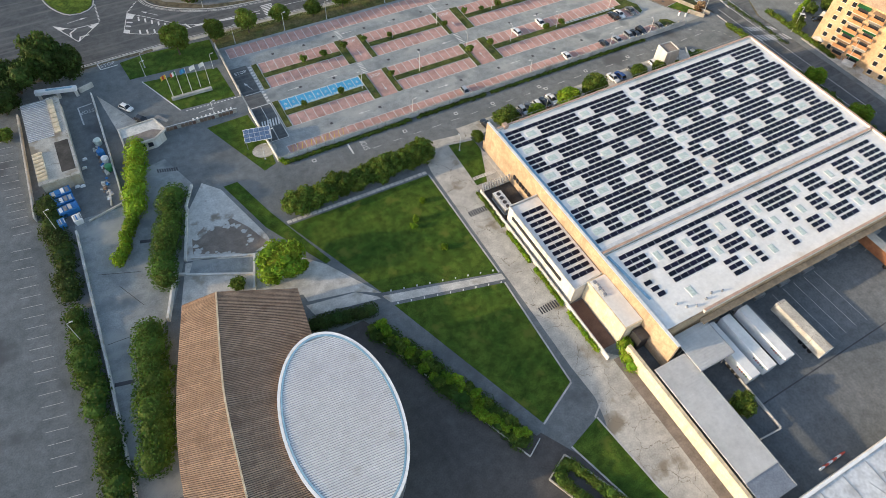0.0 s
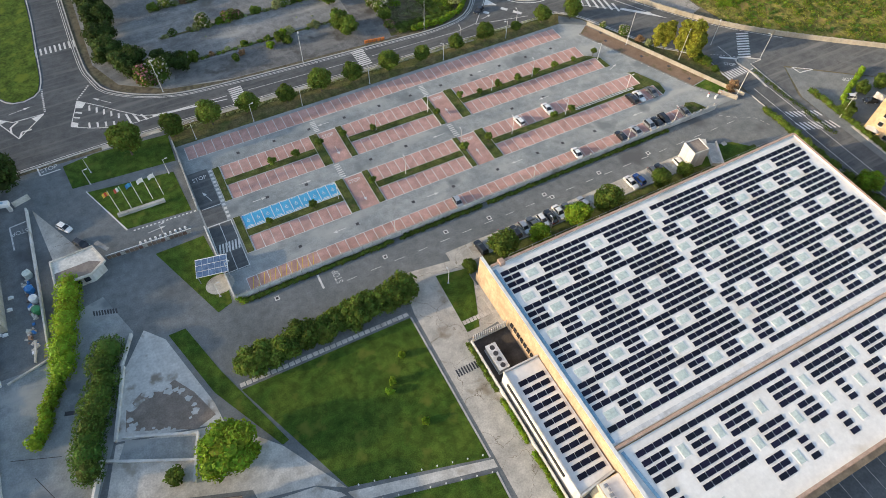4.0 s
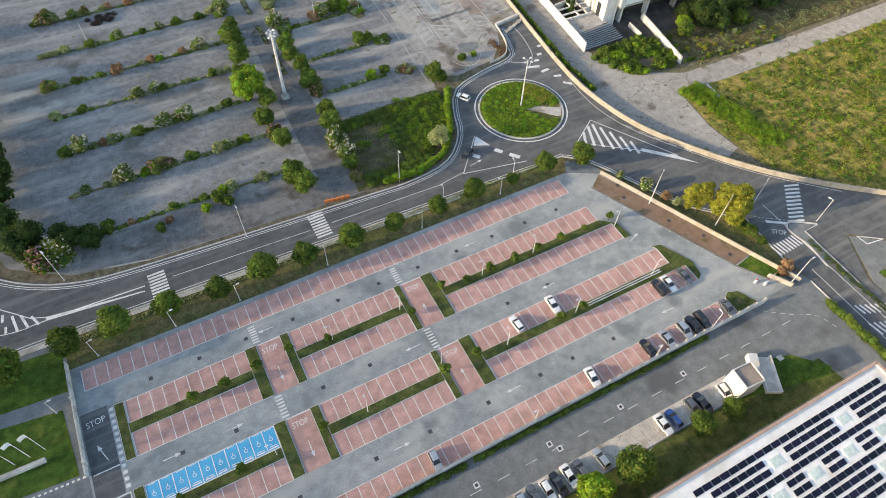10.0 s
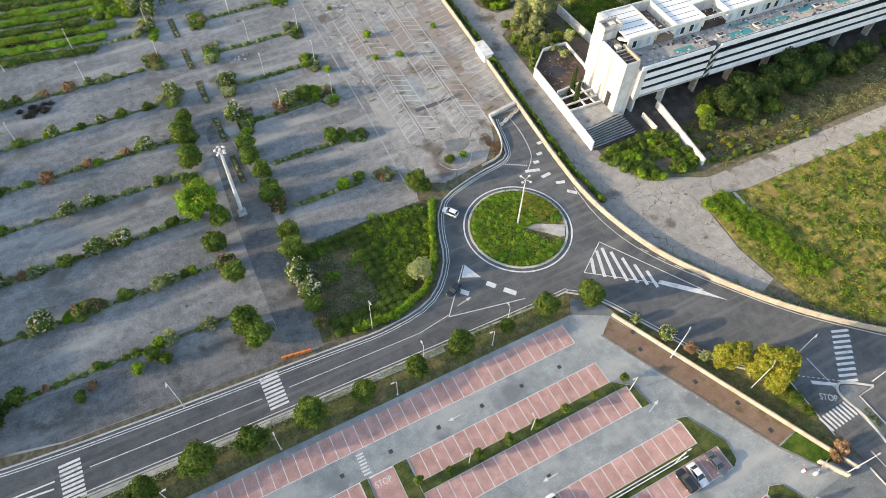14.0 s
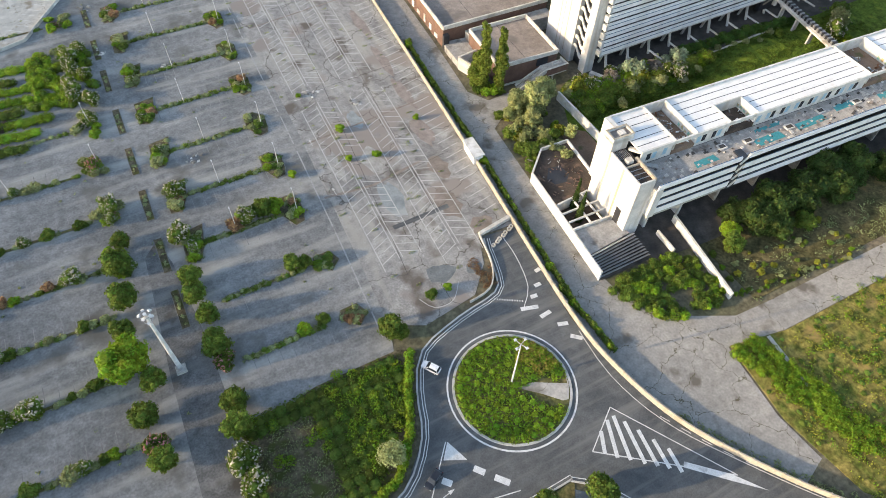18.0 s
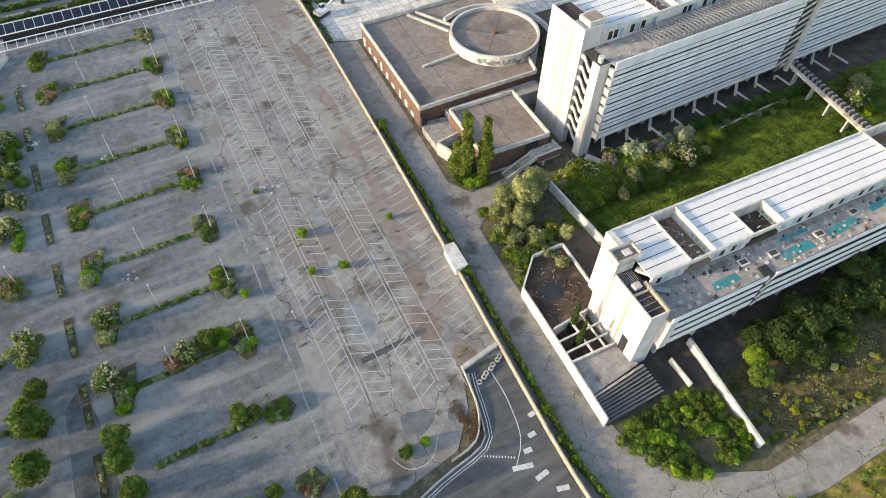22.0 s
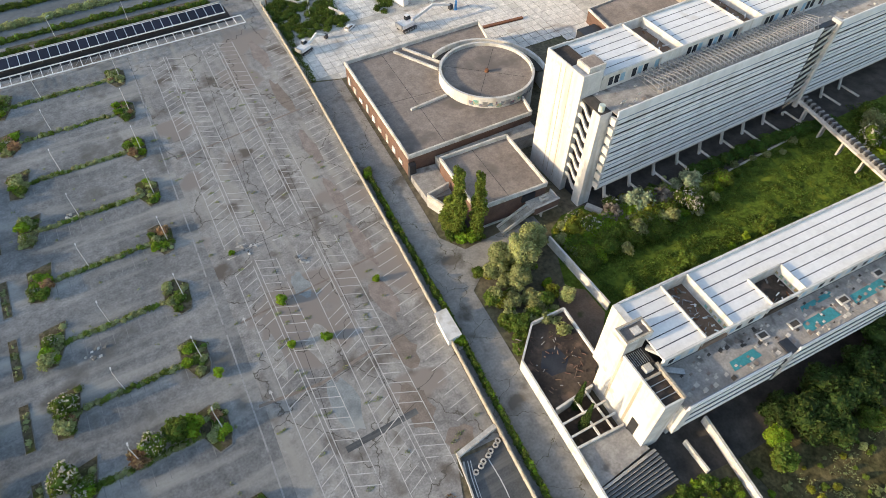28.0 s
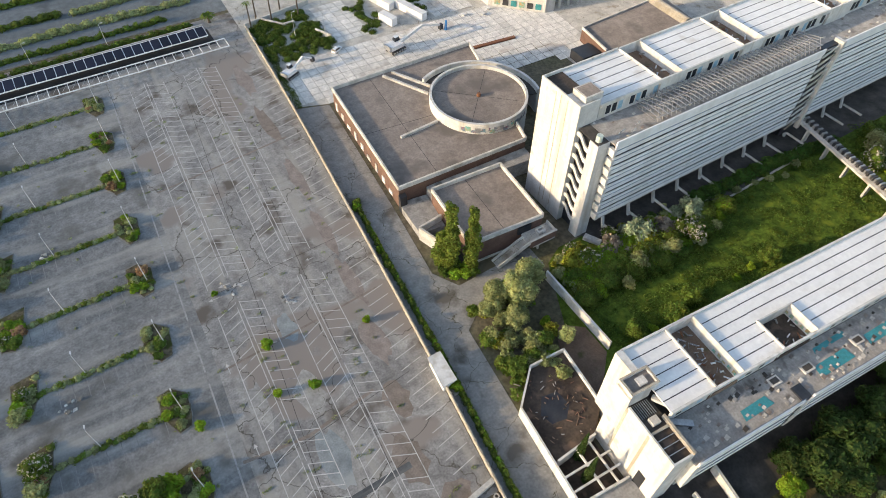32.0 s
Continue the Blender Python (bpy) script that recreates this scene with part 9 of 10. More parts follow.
solid("ramp_wall", Geo().bar((219, 272), (224, 263), 1.6, 0, 0.9), "concrete_pale", "pale concrete ramp by the stair tower", "ramp")
br = thing("link_bridge", "concrete pipe bridge between the two slab blocks", "bridge")
part("deck", Geo().bar((294.2, 272.4), (287.0, 236), 2.6, 4.4, 5.0), "concrete_pale", br)
for k in range(44):
    a = Vector((294.9, 272.4)) + (Vector((287.7, 236)) - Vector((294.9, 272.4))) * (k / 44)
    part("pipe_ring", Geo().beam((a.x - 0.2, a.y, 5.6), (a.x - 0.3, a.y - 0.5, 5.6), 1.5, 1.1), "metal_grey" if k % 2 else "metal_dark", br)
for k in range(5):
    a = Vector((294.2, 272.4)) + (Vector((287.0, 236)) - Vector((294.2, 272.4))) * ((k + 0.5) / 5)
    part("support", Geo().box(a.x - 0.9, a.y - 0.25, 0, a.x + 0.9, a.y + 0.25, 4.4), "concrete_pale", br)

# ---- low brown hall ----
low = thing("low_hall", "low brown brick hall with flat felt roof and a drum", "building")
P1 = [(188.7, 346.6), (185.9, 302.6), (222.8, 302.0), (233.8, 346.4)]
P2 = [(192.5, 298.2), (191.3, 279.2), (210.5, 278.1), (211.7, 297.4)]
for P in (P1, P2):
    part("wall", Geo().prism(P, 0, 6.2), "brick_brown", low)
    part("roof", Geo().prism(P, 6.2, 6.3), "roof_felt", low)
    for a, b in zip(P, P[1:] + P[:1]):
        part("parapet", Geo().bar(a, b, 0.45, 6.2, 7.4), "concrete_pale", low)
for k in range(9):
    a = Vector(P1[0]) + (Vector(P1[1]) - Vector(P1[0])) * ((k + 0.4) / 9.5)
    part("pale_patch", Geo().box(a.x - 0.32 + 0.0, a.y - 1.3, 1.0, a.x - 0.1, a.y - 0.2 + 0.4 * (k % 3), 3.6 - (k % 3) * 0.7), "plaza_slab", low)
for a, b in (((195.4, 318.9), (206.8, 319.8)), ((203.7, 345.1), (210.8, 331.4)), ((206.8, 345.4), (213.0, 334))):
    part("roof_upstand", Geo().bar(a, b, 0.6, 6.3, 7.0), "concrete_pale", low)
for a, b in (((200, 346), (197, 303)), ((187, 325), (208, 323)), ((201.5, 297.6), (200.6, 279))):
    part("felt_seam", Geo().bar(a, b, 0.12, 6.3, 6.32), "grime_and_shade", low)
DX, DY = 220.8, 321.4
part("drum_wall", Geo().ring(DX, DY, 12.7, 13.4, 0, 9.5, 64), "white_render", low)
part("drum_roof", Geo().ring(DX, DY, 0.0, 12.7, 8.2, 8.5, 64), "roof_felt", low)
part("drum_seam", Geo().bar((DX - 9, DY + 8), (DX + 9, DY - 8), 0.12, 8.5, 8.52).bar((DX - 8, DY - 9), (DX + 8, DY + 9), 0.12, 8.5, 8.52), "grime_and_shade", low)
part("drum_vent", Geo().rod((DX, DY, 8.5), (DX, DY, 9.4), 0.6, 0.5, 10), "rust", low)
part("outer_arc", Geo().ring(DX, DY, 17.0, 17.7, 0, 8.0, 48, -0.3, 2.1), "white_render", low)
# Dark ring colour stands for the shade behind the drum.
part("arc_floor", Geo().ring(DX, DY, 13.4, 17.0, 6.3, 6.5, 48, -0.3, 2.1), "grime_and_shade", low)
for k in range(16):
    a = -2.5 + k * 0.095
    z_ = 6.8 + 0.3 * math.sin(k * 1.9)
    part("wall_painting", Geo().ring(DX, DY, 13.41, 13.43 + 0.002 * (k % 2), z_, z_ + 1.3 + 0.35 * math.sin(k * 2.7), 2, a, a + 0.11), ("mural", "sky_tint", "mural", "metal_grey", "mural")[k % 5], low, "faded colourful spray-painted patch")
for k in range(10):
    part("wall_painting", Geo().box(204 + k * 2.0, 346.62, 2, 205.5 + k * 2.0, 346.72, 5), ("paint_yellow", "sky_tint", "plastic_blue", "metal_dark")[k % 4], low, "faded spray-painted patch")
part("entry_gap", Geo().prism([(185.4, 300.9), (187.2, 300.9), (187.4, 302.4), (185.6, 302.4)], 0, 5), "dark_gap", low)
part("low_terrace", Geo().prism([(185.6, 302.4), (185.2, 291), (191.6, 290.5), (192.6, 298.4), (193, 301.6)], 0, 2.2), "roof_debris", low)
part("terrace_wall", Geo().bar((185.2, 291.4), (188.2, 282.4), 0.5, 0, 4.2), "concrete_pale", low)
part("terrace_wall", Geo().bar((185.2, 291.4), (191.6, 292.4), 0.5, 2.2, 4.2), "concrete_pale", low)
part("sunken_floor", Geo().prism([(185.4, 291), (191.3, 290.4), (190.9, 280), (188.2, 282.4)], 0, 0.06), "grime_and_shade", low)
part("link_roof", Geo().prism([(193, 298.6), (211.8, 297.6), (222, 297), (222.4, 301.6), (193.2, 302)], 0, 4.4), "roof_debris", low)
stair = thing("outdoor_stair", "broken concrete outdoor stair beside the brown hall", "stair")
for k in range(20):
    part("step", Geo().box(196.2 + k * 0.42, 274.5, max(0.0, k * 0.19 - 0.5), 196.65 + k * 0.42, 276.6, 0.19 + k * 0.19), "concrete", stair)
part("landing", Geo().box(204.5, 274.3, 3.5, 211.8, 277.9, 3.85), "concrete", stair)
part("balustrade", Geo().beam((195.9, 274.35, 0.6), (204.7, 274.35, 4.5), 0.28, 1.1), "concrete_pale", stair)
part("balustrade", Geo().beam((195.9, 276.75, 0.6), (204.2, 276.75, 4.3), 0.24, 0.9), "concrete_pale", stair)
part("parapet", Geo().box(204.6, 274.15, 2.6, 211.8, 274.4, 4.7), "brick_brown", stair)
part("cap", Geo().box(204.5, 274.05, 4.7, 211.9, 274.5, 4.9), "concrete_pale", stair)
part("lower_edge", Geo().box(205.4, 274.06, 2.35, 211.6, 274.5, 2.6), "concrete_pale", stair)
part("end_wall", Geo().box(211.6, 274.4, 2.6, 211.85, 277.9, 4.8), "concrete_pale", stair)
part("support", Geo().box(207.3, 274.7, 0, 207.7, 275.2, 3.5), "concrete_pale", stair)
part("support", Geo().box(210.9, 276.6, 0, 211.3, 277.0, 3.5), "concrete_pale", stair)
part("door_recess", Geo().box(203.6, 277.9, 3.85, 207.2, 278.35, 5.9), "dark_gap", stair)
part("planter_box", Geo().box(207.8, 275.6, 3.85, 209.8, 276.0, 4.75).box(207.8, 276.6, 3.85, 209.8, 277.0, 4.75).box(207.8, 276.0, 3.85, 208.1, 276.6, 4.75).box(209.5, 276.0, 3.85, 209.8, 276.6, 4.75), "concrete_pale", stair)
part("plinth_edge", Geo().bar((191.4, 278.7), (202.5, 278.1), 0.3, 0, 0.5), "concrete_pale", stair)

# ---- plaza, machines, canopies ----
def inside(p, poly):
    c = False
    for (x0, y0), (x1, y1) in zip(poly, poly[1:] + poly[:1]):
        if (y0 > p[1]) != (y1 > p[1]) and p[0] < (x1 - x0) * (p[1] - y0) / (y1 - y0) + x0:
            c = not c
    return c


pz = thing("plaza_paving", "weathered white concrete slabs with weedy joints", "paving", kind="structure")
PP = [(180, 352), (190, 350.5), (234, 348.5), (241, 338), (262, 334), (310, 342), (310, 372), (205, 374), (182, 371)]
slab = Geo().box(-1.4, -1.4, 0, 1.4, 1.4, 0.09).mesh("slab", "plaza_slab")
made = 0
for i in range(46):
    for j in range(15):
        p = (180 + i * 3.0 + j * 0.12, 333 + j * 3.0 - i * 0.05)
        if inside(p, PP) and made < 300:
            ob = part("slab", slab, "", pz)
            ob.matrix_basis = pose(p[0], p[1], 0.015, random.uniform(-0.3, 0.3), random.uniform(-0.3, 0.3), -1.5)
            made += 1
for x0, y0, n, m_ in ((205, 378, 4, 8), (240, 376, 5, 9)):
    for i in range(n):
        for j in range(m_):
            part("slab", slab, "", pz).matrix_basis = pose(x0 + i * 3.0, y0 + j * 3.0, 0.015, 0, 0, -1.5)
nb = [(182 + g.random() * 20, 375 + g.random() * 26, 0.4, 1.6, 1.6, 0.9) for _ in range(130)] + [(214 + g.random() * 8, 376 + g.random() * 20, 0.3, 1.4, 1.4, 0.6) for _ in range(24)] + [(234 + g.random() * 5, 378 + g.random() * 24, 0.3, 1.4, 1.4, 0.6) for _ in range(20)]
tagged(part("brambles", leaf_mesh("brambles", nb, 30000, 0.24, "leaf_mid", 81, 0.7), ""), "rough green scrub beside the plaza", "brambles", kind="stuff")
vf = [(179.6 + 0.06 * i + g.random(), 352 + i * 0.9, 0.3, 1.0, 1.0, 0.7) for i in range(50)]
tagged(part("brambles", leaf_mesh("brambles", vf, 3000, 0.22, "leaf_mid", 82), ""), "green scrub along the plaza wall", "brambles", kind="stuff")


def excavator(x, y, yaw, s, reach):
    t = thing("excavator", "white tracked excavator with its boom lowered on the plaza", "excavator", pose(x, y, 0.1, 0, 0, yaw) @ Matrix.Diagonal((s, s, s, 1)))
    for sy in (-1, 1):
        tr = part("track", Geo().prism([(-2.0, sy * 1.2 - 0.3), (2.0, sy * 1.2 - 0.3), (2.0, sy * 1.2 + 0.3), (-2.0, sy * 1.2 + 0.3)], 0.1, 0.85), "metal_dark", t)
        for k in range(5):
            part("roller", Geo().rod((-1.6 + k * 0.8, sy * 1.52, 0.45), (-1.6 + k * 0.8, sy * 1.56, 0.45), 0.28, 0.28, 10), "metal_grey", tr)
    part("turntable", Geo().rod((0, 0, 0.8), (0, 0, 1.1), 0.9, 0.9, 16), "metal_grey", t)
    part("house", Geo().prism([(-2.3, -1.3), (1.4, -1.3), (1.4, 1.3), (-2.3, 1.3)], 1.1, 2.1), "car_white", t)
    part("counterweight", Geo().box(-2.7, -1.25, 1.15, -2.3, 1.25, 2.3), "metal_grey", t)
    part("cab", Geo().add([(0.1, 0.3, 2.1), (1.7, 0.3, 2.1), (1.7, 1.3, 2.1), (0.1, 1.3, 2.1), (0.2, 0.35, 3.1), (1.3, 0.35, 3.1), (1.3, 1.25, 3.1), (0.2, 1.25, 3.1)], [(0, 1, 5, 4), (1, 2, 6, 5), (2, 3, 7, 6), (3, 0, 4, 7), (4, 5, 6, 7)]), "glass", t)
    part("cab_roof", Geo().box(0.15, 0.3, 3.1, 1.35, 1.3, 3.2), "car_white", t)
    part("boom", Geo().beam((1.2, -0.3, 1.9), (1.2 + reach * 0.55, -0.3, 3.6), 0.5, 0.7), "car_white", t)
    part("ram", Geo().rod((1.4, -0.3, 1.6), (1.2 + reach * 0.4, -0.3, 3.0), 0.12, 0.12, 8), "metal_grey", t)
    part("stick", Geo().beam((1.1 + reach * 0.55, -0.3, 3.6), (1.2 + reach, -0.3, 1.4), 0.4, 0.5), "car_white", t)
    part("bucket", Geo().prism([(1.0 + reach, -0.8), (1.9 + reach, -0.8), (1.9 + reach, 0.2), (1.0 + reach, 0.2)], 0.2, 1.5), "metal_dark", t)
    return t


excavator(183.8, 367.4, 25, 1.05, 7.5)
excavator(217.6, 363.6, 12, 1.3, 13)
solid("blue_attachment", Geo().rod((237.4, 366, 0.1), (237.8, 366.4, 3.2), 0.5, 0.35, 8), "plastic_blue", "blue hydraulic breaker standing on the plaza", "machine part", kind="")
car(201.4, 372.6, -60, "car_white", "hatch", "parked on the plaza", 0.1)
solid("steel_beam", Geo().bar((239, 352.2), (254.4, 350.8), 1.2, 0.1, 0.6), "rust", "long rusty steel section lying on the plaza", "steel beam", kind="")
for x, y, l, yw in ((226.2, 391.5, 12, 106), (223.2, 379.6, 6.5, 106), (231.0, 386, 12, 106), (233.4, 377.4, 6.2, 106), (236.4, 395, 12, 106)):
    t = thing("container", "white site container on the plaza", "container", (x, y, 0.05, 0, 0, yw), group="containers")
    part("box", Geo().box(-l / 2, -1.2, 0.1, l / 2, 1.2, 2.6), "white_panel", t)
    for k in range(int(l / 0.6)):
        part("rib", Geo().box(-l / 2 + 0.2 + k * 0.6, -1.26, 0.2, -l / 2 + 0.4 + k * 0.6, 1.26, 2.5), "white_panel", t)
    part("roof", Geo().box(-l / 2 - 0.05, -1.25, 2.6, l / 2 + 0.05, 1.25, 2.7), "white_roof", t)
for i in range(14):
    x, y, s = 245 + random.uniform(-4, 30), 372 + random.uniform(-6, 12), random.uniform(0.4, 1.4)
    solid("rubble_block", Geo().prism([(x, y), (x + s, y + 0.3), (x + s * 0.8, y + s), (x - 0.2, y + s * 0.7)], 0.1, 0.15 + s * 0.4), random.choice(("concrete_pale", "concrete", "white_render")), "broken concrete block on the plaza", "rubble", kind="", group="rubble")
for k, (x, y) in enumerate(((193, 386), (201, 380))):
    lamp_post(x, y, 9, 0, name="street_lamp", label="tall grey pole beside the plaza")
for a, b in (((186, 402), (192, 394)), ((192, 394), (196, 394)), ((200, 386), (203, 380)), ((181, 400), (205, 404))):
    solid("wall_plaza", Geo().bar(a, b, 0.5, 0, 1.5), "concrete_pale", "short pale concrete wall by the plaza", "wall")
far = thing("white_hall", "white concrete hall on the far side of the plaza", "building")
part("wall", Geo().prism([(258, 372), (272, 358), (276, 358), (276, 420), (256, 420)], 0.05, 9), "white_render", far)
part("roof", Geo().prism([(259, 373), (275.4, 359), (275.4, 419), (257, 419)], 9, 9.2), "white_roof", far)
for k in range(6):
    part("column", Geo().box(278 + k * 4, 358, 0.05, 278.7 + k * 4, 358.7, 7), "white_render", far)
part("porch_roof", Geo().box(276, 357, 7, 302, 366, 7.5), "white_render", far)
for k in range(6):
    part("wall_painting", Geo().bar((259.5 + k * 2.0, 370.3 - k * 2.0), (260.9 + k * 2.0, 368.9 - k * 2.0), 0.1, 1, 3.0), ("sky_tint", "metal_dark", "teal_sheet")[k % 3], far, "faded spray-painted patch")
brown = thing("brown_hall", "flat brown hall with a golden barrel roof", "building")
part("wall", Geo().prism([(270, 325), (306, 322), (308, 341), (271.6, 338.6)], 0.05, 4.4), "brick_brown", brown)
part("roof", Geo().prism([(270, 325), (306, 322), (308, 341), (271.6, 338.6)], 4.4, 4.6), "roof_felt", brown)
part("parapet", Geo().bar((270, 325), (271.6, 338.6), 0.5, 4.4, 5.1).bar((271.6, 338.6), (308, 341), 0.5, 4.4, 5.1), "concrete_pale", brown)
part("barrel_roof", Geo().rod((303, 341, 4.2), (303, 324, 4.2), 2.0, 2.0, 18), "wall_tan", brown)
part("dark_porch", Geo().box(263, 327, 0.05, 270, 333, 3), "dark_gap", brown)


def carport(x0, x1, y0, y1, z, solar):
    t = thing("carport", "long carport roofed with dark solar panels" if solar else "long bare white steel carport frame", "carport")
    n = int((x1 - x0) / 2.75)
    for i in range(n + 1):
        x = x0 + (x1 - x0) * i / n
        part("frame", Geo().beam((x, y0, z), (x, y1, z + (0.5 if solar else 0)), 0.16, 0.16), "white_panel", t)
        if i % 2 == 0:
            part("post", Geo().box(x - 0.1, y1 - 1.6, 0, x + 0.1, y1 - 1.4, z + 0.3), "metal_grey", t)
        if solar and i < n:
            part("solar_panel", Geo().add([(x + 0.15, y0 + 0.1, z + 0.13), (x + (x1 - x0) / n - 0.15, y0 + 0.1, z + 0.13), (x + (x1 - x0) / n - 0.15, y1 - 0.1, z + 0.63), (x + 0.15, y1 - 0.1, z + 0.63), (x + 0.15, y0 + 0.1, z + 0.08), (x + (x1 - x0) / n - 0.15, y0 + 0.1, z + 0.08), (x + (x1 - x0) / n - 0.15, y1 - 0.1, z + 0.58), (x + 0.15, y1 - 0.1, z + 0.58)], [(0, 1, 2, 3), (7, 6, 5, 4), (0, 4, 5, 1)]), "pv_cell", t)
    part("edge_beam", Geo().box(x0, y0 - 0.14, z - 0.12, x1, y0 + 0.1, z + 0.16), "white_panel", t)
    part("edge_beam", Geo().box(x0, y1 - 0.1, z + (0.38 if solar else -0.12), x1, y1 + 0.14, z + (0.66 if solar else 0.16)), "white_panel", t)
    return t


carport(62, 168.4, 397.2, 402.4, 2.6, True)
carport(62, 172.4, 388.6, 393.4, 2.4, False)
# Pad coloured much darker than the ground round it.
solid("carport_pad", Geo().box(60, 396, -0.05, 170, 405.6, 0.016), "asphalt_dark", "dark pad under the solar carport", "pavement")
bw = Geo()
for i in range(40):
    bw.bar((64 + i * 2.7, 393.8), (65.4 + i * 2.7, 396.6), 0.12, 0.014, 0.022)
solid("carport_lines", bw, "marking_worn", "slanted white bay lines before the carport", "road marking")
solid("wall_carport", Geo().bar((60, 406.4), (169, 406.8), 0.5, 0, 1.4), "concrete_pale", "low pale concrete wall behind the carport", "wall")
for x0, x1, y, s in ((60, 110, 409, 91), (112, 166, 409.4, 92), (70, 160, 417, 93)):
    hedge("hedge", [(x0, y), (x1, y + 0.6)], 2.2, 1.6, "leaf_mid", "straggling green hedge behind the carport", 16, 0.25, lump=0.6, seed=s)
for x in (92, 118, 140):
    lamp_post(x, 411, 8, 0)
for x0, x1, y, s in ((40, 96, 424, 151), (100, 170, 425, 152), (50, 130, 437, 153), (134, 178, 436, 154), (40, 170, 451, 155)):
    hedge("hedge", [(x0, y), ((x0 + x1) / 2, y + 1.5), (x1, y + 0.5)], 3.0, 1.8, "leaf_mid" if s % 2 else "leaf_olive", "rough scrub row in the lot beyond the carport", 14, 0.28, lump=0.6, seed=s)
for x, y in ((182.5, 398), (186, 403), (190, 399), (194.5, 403), (199, 398)):
    t = thing("tall_palm", "tall thin palm with a small crown", "palm tree", (x, y, 0, 0, 0, 0), group="palms")
    part("trunk", Geo().rod((0, 0, 0), (0.2, 0.1, 9), 0.28, 0.2, 9), "bark", t)
    for k in range(12):
        c, s = math.cos(k * 0.524), math.sin(k * 0.524)
        part("frond", Geo().add([(0.2, 0.1, 9), (0.2 + 1.0 * c - 0.2 * s, 0.1 + 1.0 * s + 0.2 * c, 9.3), (0.2 + 2.0 * c, 0.1 + 2.0 * s, 8.5), (0.2 + 1.0 * c + 0.2 * s, 0.1 + 1.0 * s - 0.2 * c, 9.3)], [(0, 1, 2, 3)]), "leaf_mid", t)
palm = thing("palm", "bushy palm behind the carport", "palm tree", (172, 409, 0, 0, 0, 0))
part("trunk", Geo().rod((0, 0, 0), (0, 0, 2.2), 0.45, 0.35, 10), "bark", palm)
for k in range(26):
    a = k * 2.4
    c, s, up = math.cos(a), math.sin(a), 0.4 + 0.5 * ((k * 7) % 10) / 10
    part("frond", Geo().add([(0, 0, 2.2), (1.6 * c - 0.3 * s, 1.6 * s + 0.3 * c, 2.4 + up), (3.0 * c, 3.0 * s, 1.9 + up * 0.5), (1.6 * c + 0.3 * s, 1.6 * s - 0.3 * c, 2.4 + up)], [(0, 1, 2, 3)]), "leaf_mid", palm)
kiosk = thing("kiosk", "small white-roofed guard kiosk by the boundary wall", "kiosk")
part("wall", Geo().prism([(169.6, 254.6), (172.2, 254.6), (172.6, 261.0), (170.2, 261.0)], 0, 2.6), "white_panel", kiosk)
part("roof", Geo().prism([(169.2, 254.2), (172.5, 254.2), (172.9, 261.4), (169.9, 261.4)], 2.6, 2.8), "white_render", kiosk)
part("window", Geo().prism([(172.4, 256), (172.5, 256), (172.64, 260), (172.54, 260)], 1.1, 2.2), "glass", kiosk)
part("step_pad", Geo().box(171, 252.6, 0, 173, 254.6, 0.3), "concrete", kiosk)
# entrance stub: concrete blocks
for i in range(7):
    solid("concrete_ring", Geo().ring(160.6 + i * 1.1 + 0.3 * (i % 2), 229.4 + 0.5 * i, 0.3, 0.55, 0.02, 0.5, 10), "concrete", "grey concrete ring blocking the closed road", "concrete ring", kind="", group="concrete rings")
solid("wall_stub", Geo().bar((159.2, 233.6), (168.2, 235), 0.9, 0, 0.9), "concrete_pale", "low concrete blockade across the closed road", "wall")
solid("wall_stub", ribbon(Geo(), curve_pts([(159.2, 233.6), (157.4, 224.6), (153.8, 219.4), (148, 218.2)], 1.5), 0.3, 0, 0.7), "concrete", "low kerb wall along the closed road", "wall")
rb = [(152.6 + g.random() * 4.5, 219.4 + g.random() * 3 + i * 0.22, 0.05, 0.7, 0.6, 0.14) for i in range(30)]
tagged(part("dry_litter", leaf_mesh("dry_litter", rb, 900, 0.18, "leaf_rust", 95), ""), "rust-brown dry litter along the kerb", "litter", kind="stuff")

# ---- growth round the slab blocks ----
SH = [(178.2, 209.6), (177.8, 203.4), (183, 195), (196.6, 192.4), (200.6, 199), (198, 208), (191.4, 209)]
sb = [(x, y, 0.6, 1.7, 1.7, 1.3) for x in np.arange(178, 202, 1.9) for y in np.arange(193, 210, 1.9) if inside((x, y), SH) and (g.random() < 0.75 or x < 188) and not (191 < x < 198 and 196 < y < 203 and g.random() < 0.35)]
tagged(part("shrubbery", leaf_mesh("shrubbery", [(x + g.normal() * 0.4, y + g.normal() * 0.4, z * 0.7, a * 0.7, b * 0.7, c * (0.4 + 0.5 * g.random())) for x, y, z, a, b, c in sb], 14000, 0.2, "leaf_mid", 96, 0.7), ""), "dense green shrubs below the louvred steps", "shrubs", kind="stuff")
for i in range(26):
    x, y = 178.5 + random.random() * 21, 193.5 + random.random() * 14
    if inside((x, y), SH) and i % 2:
        plant("bright", x + 1, y - 1, random.uniform(0.9, 1.5))
    if inside((x, y), SH):
        plant(random.choice(("bright", "bush", "bush")), x, y, random.uniform(0.9, 1.5))
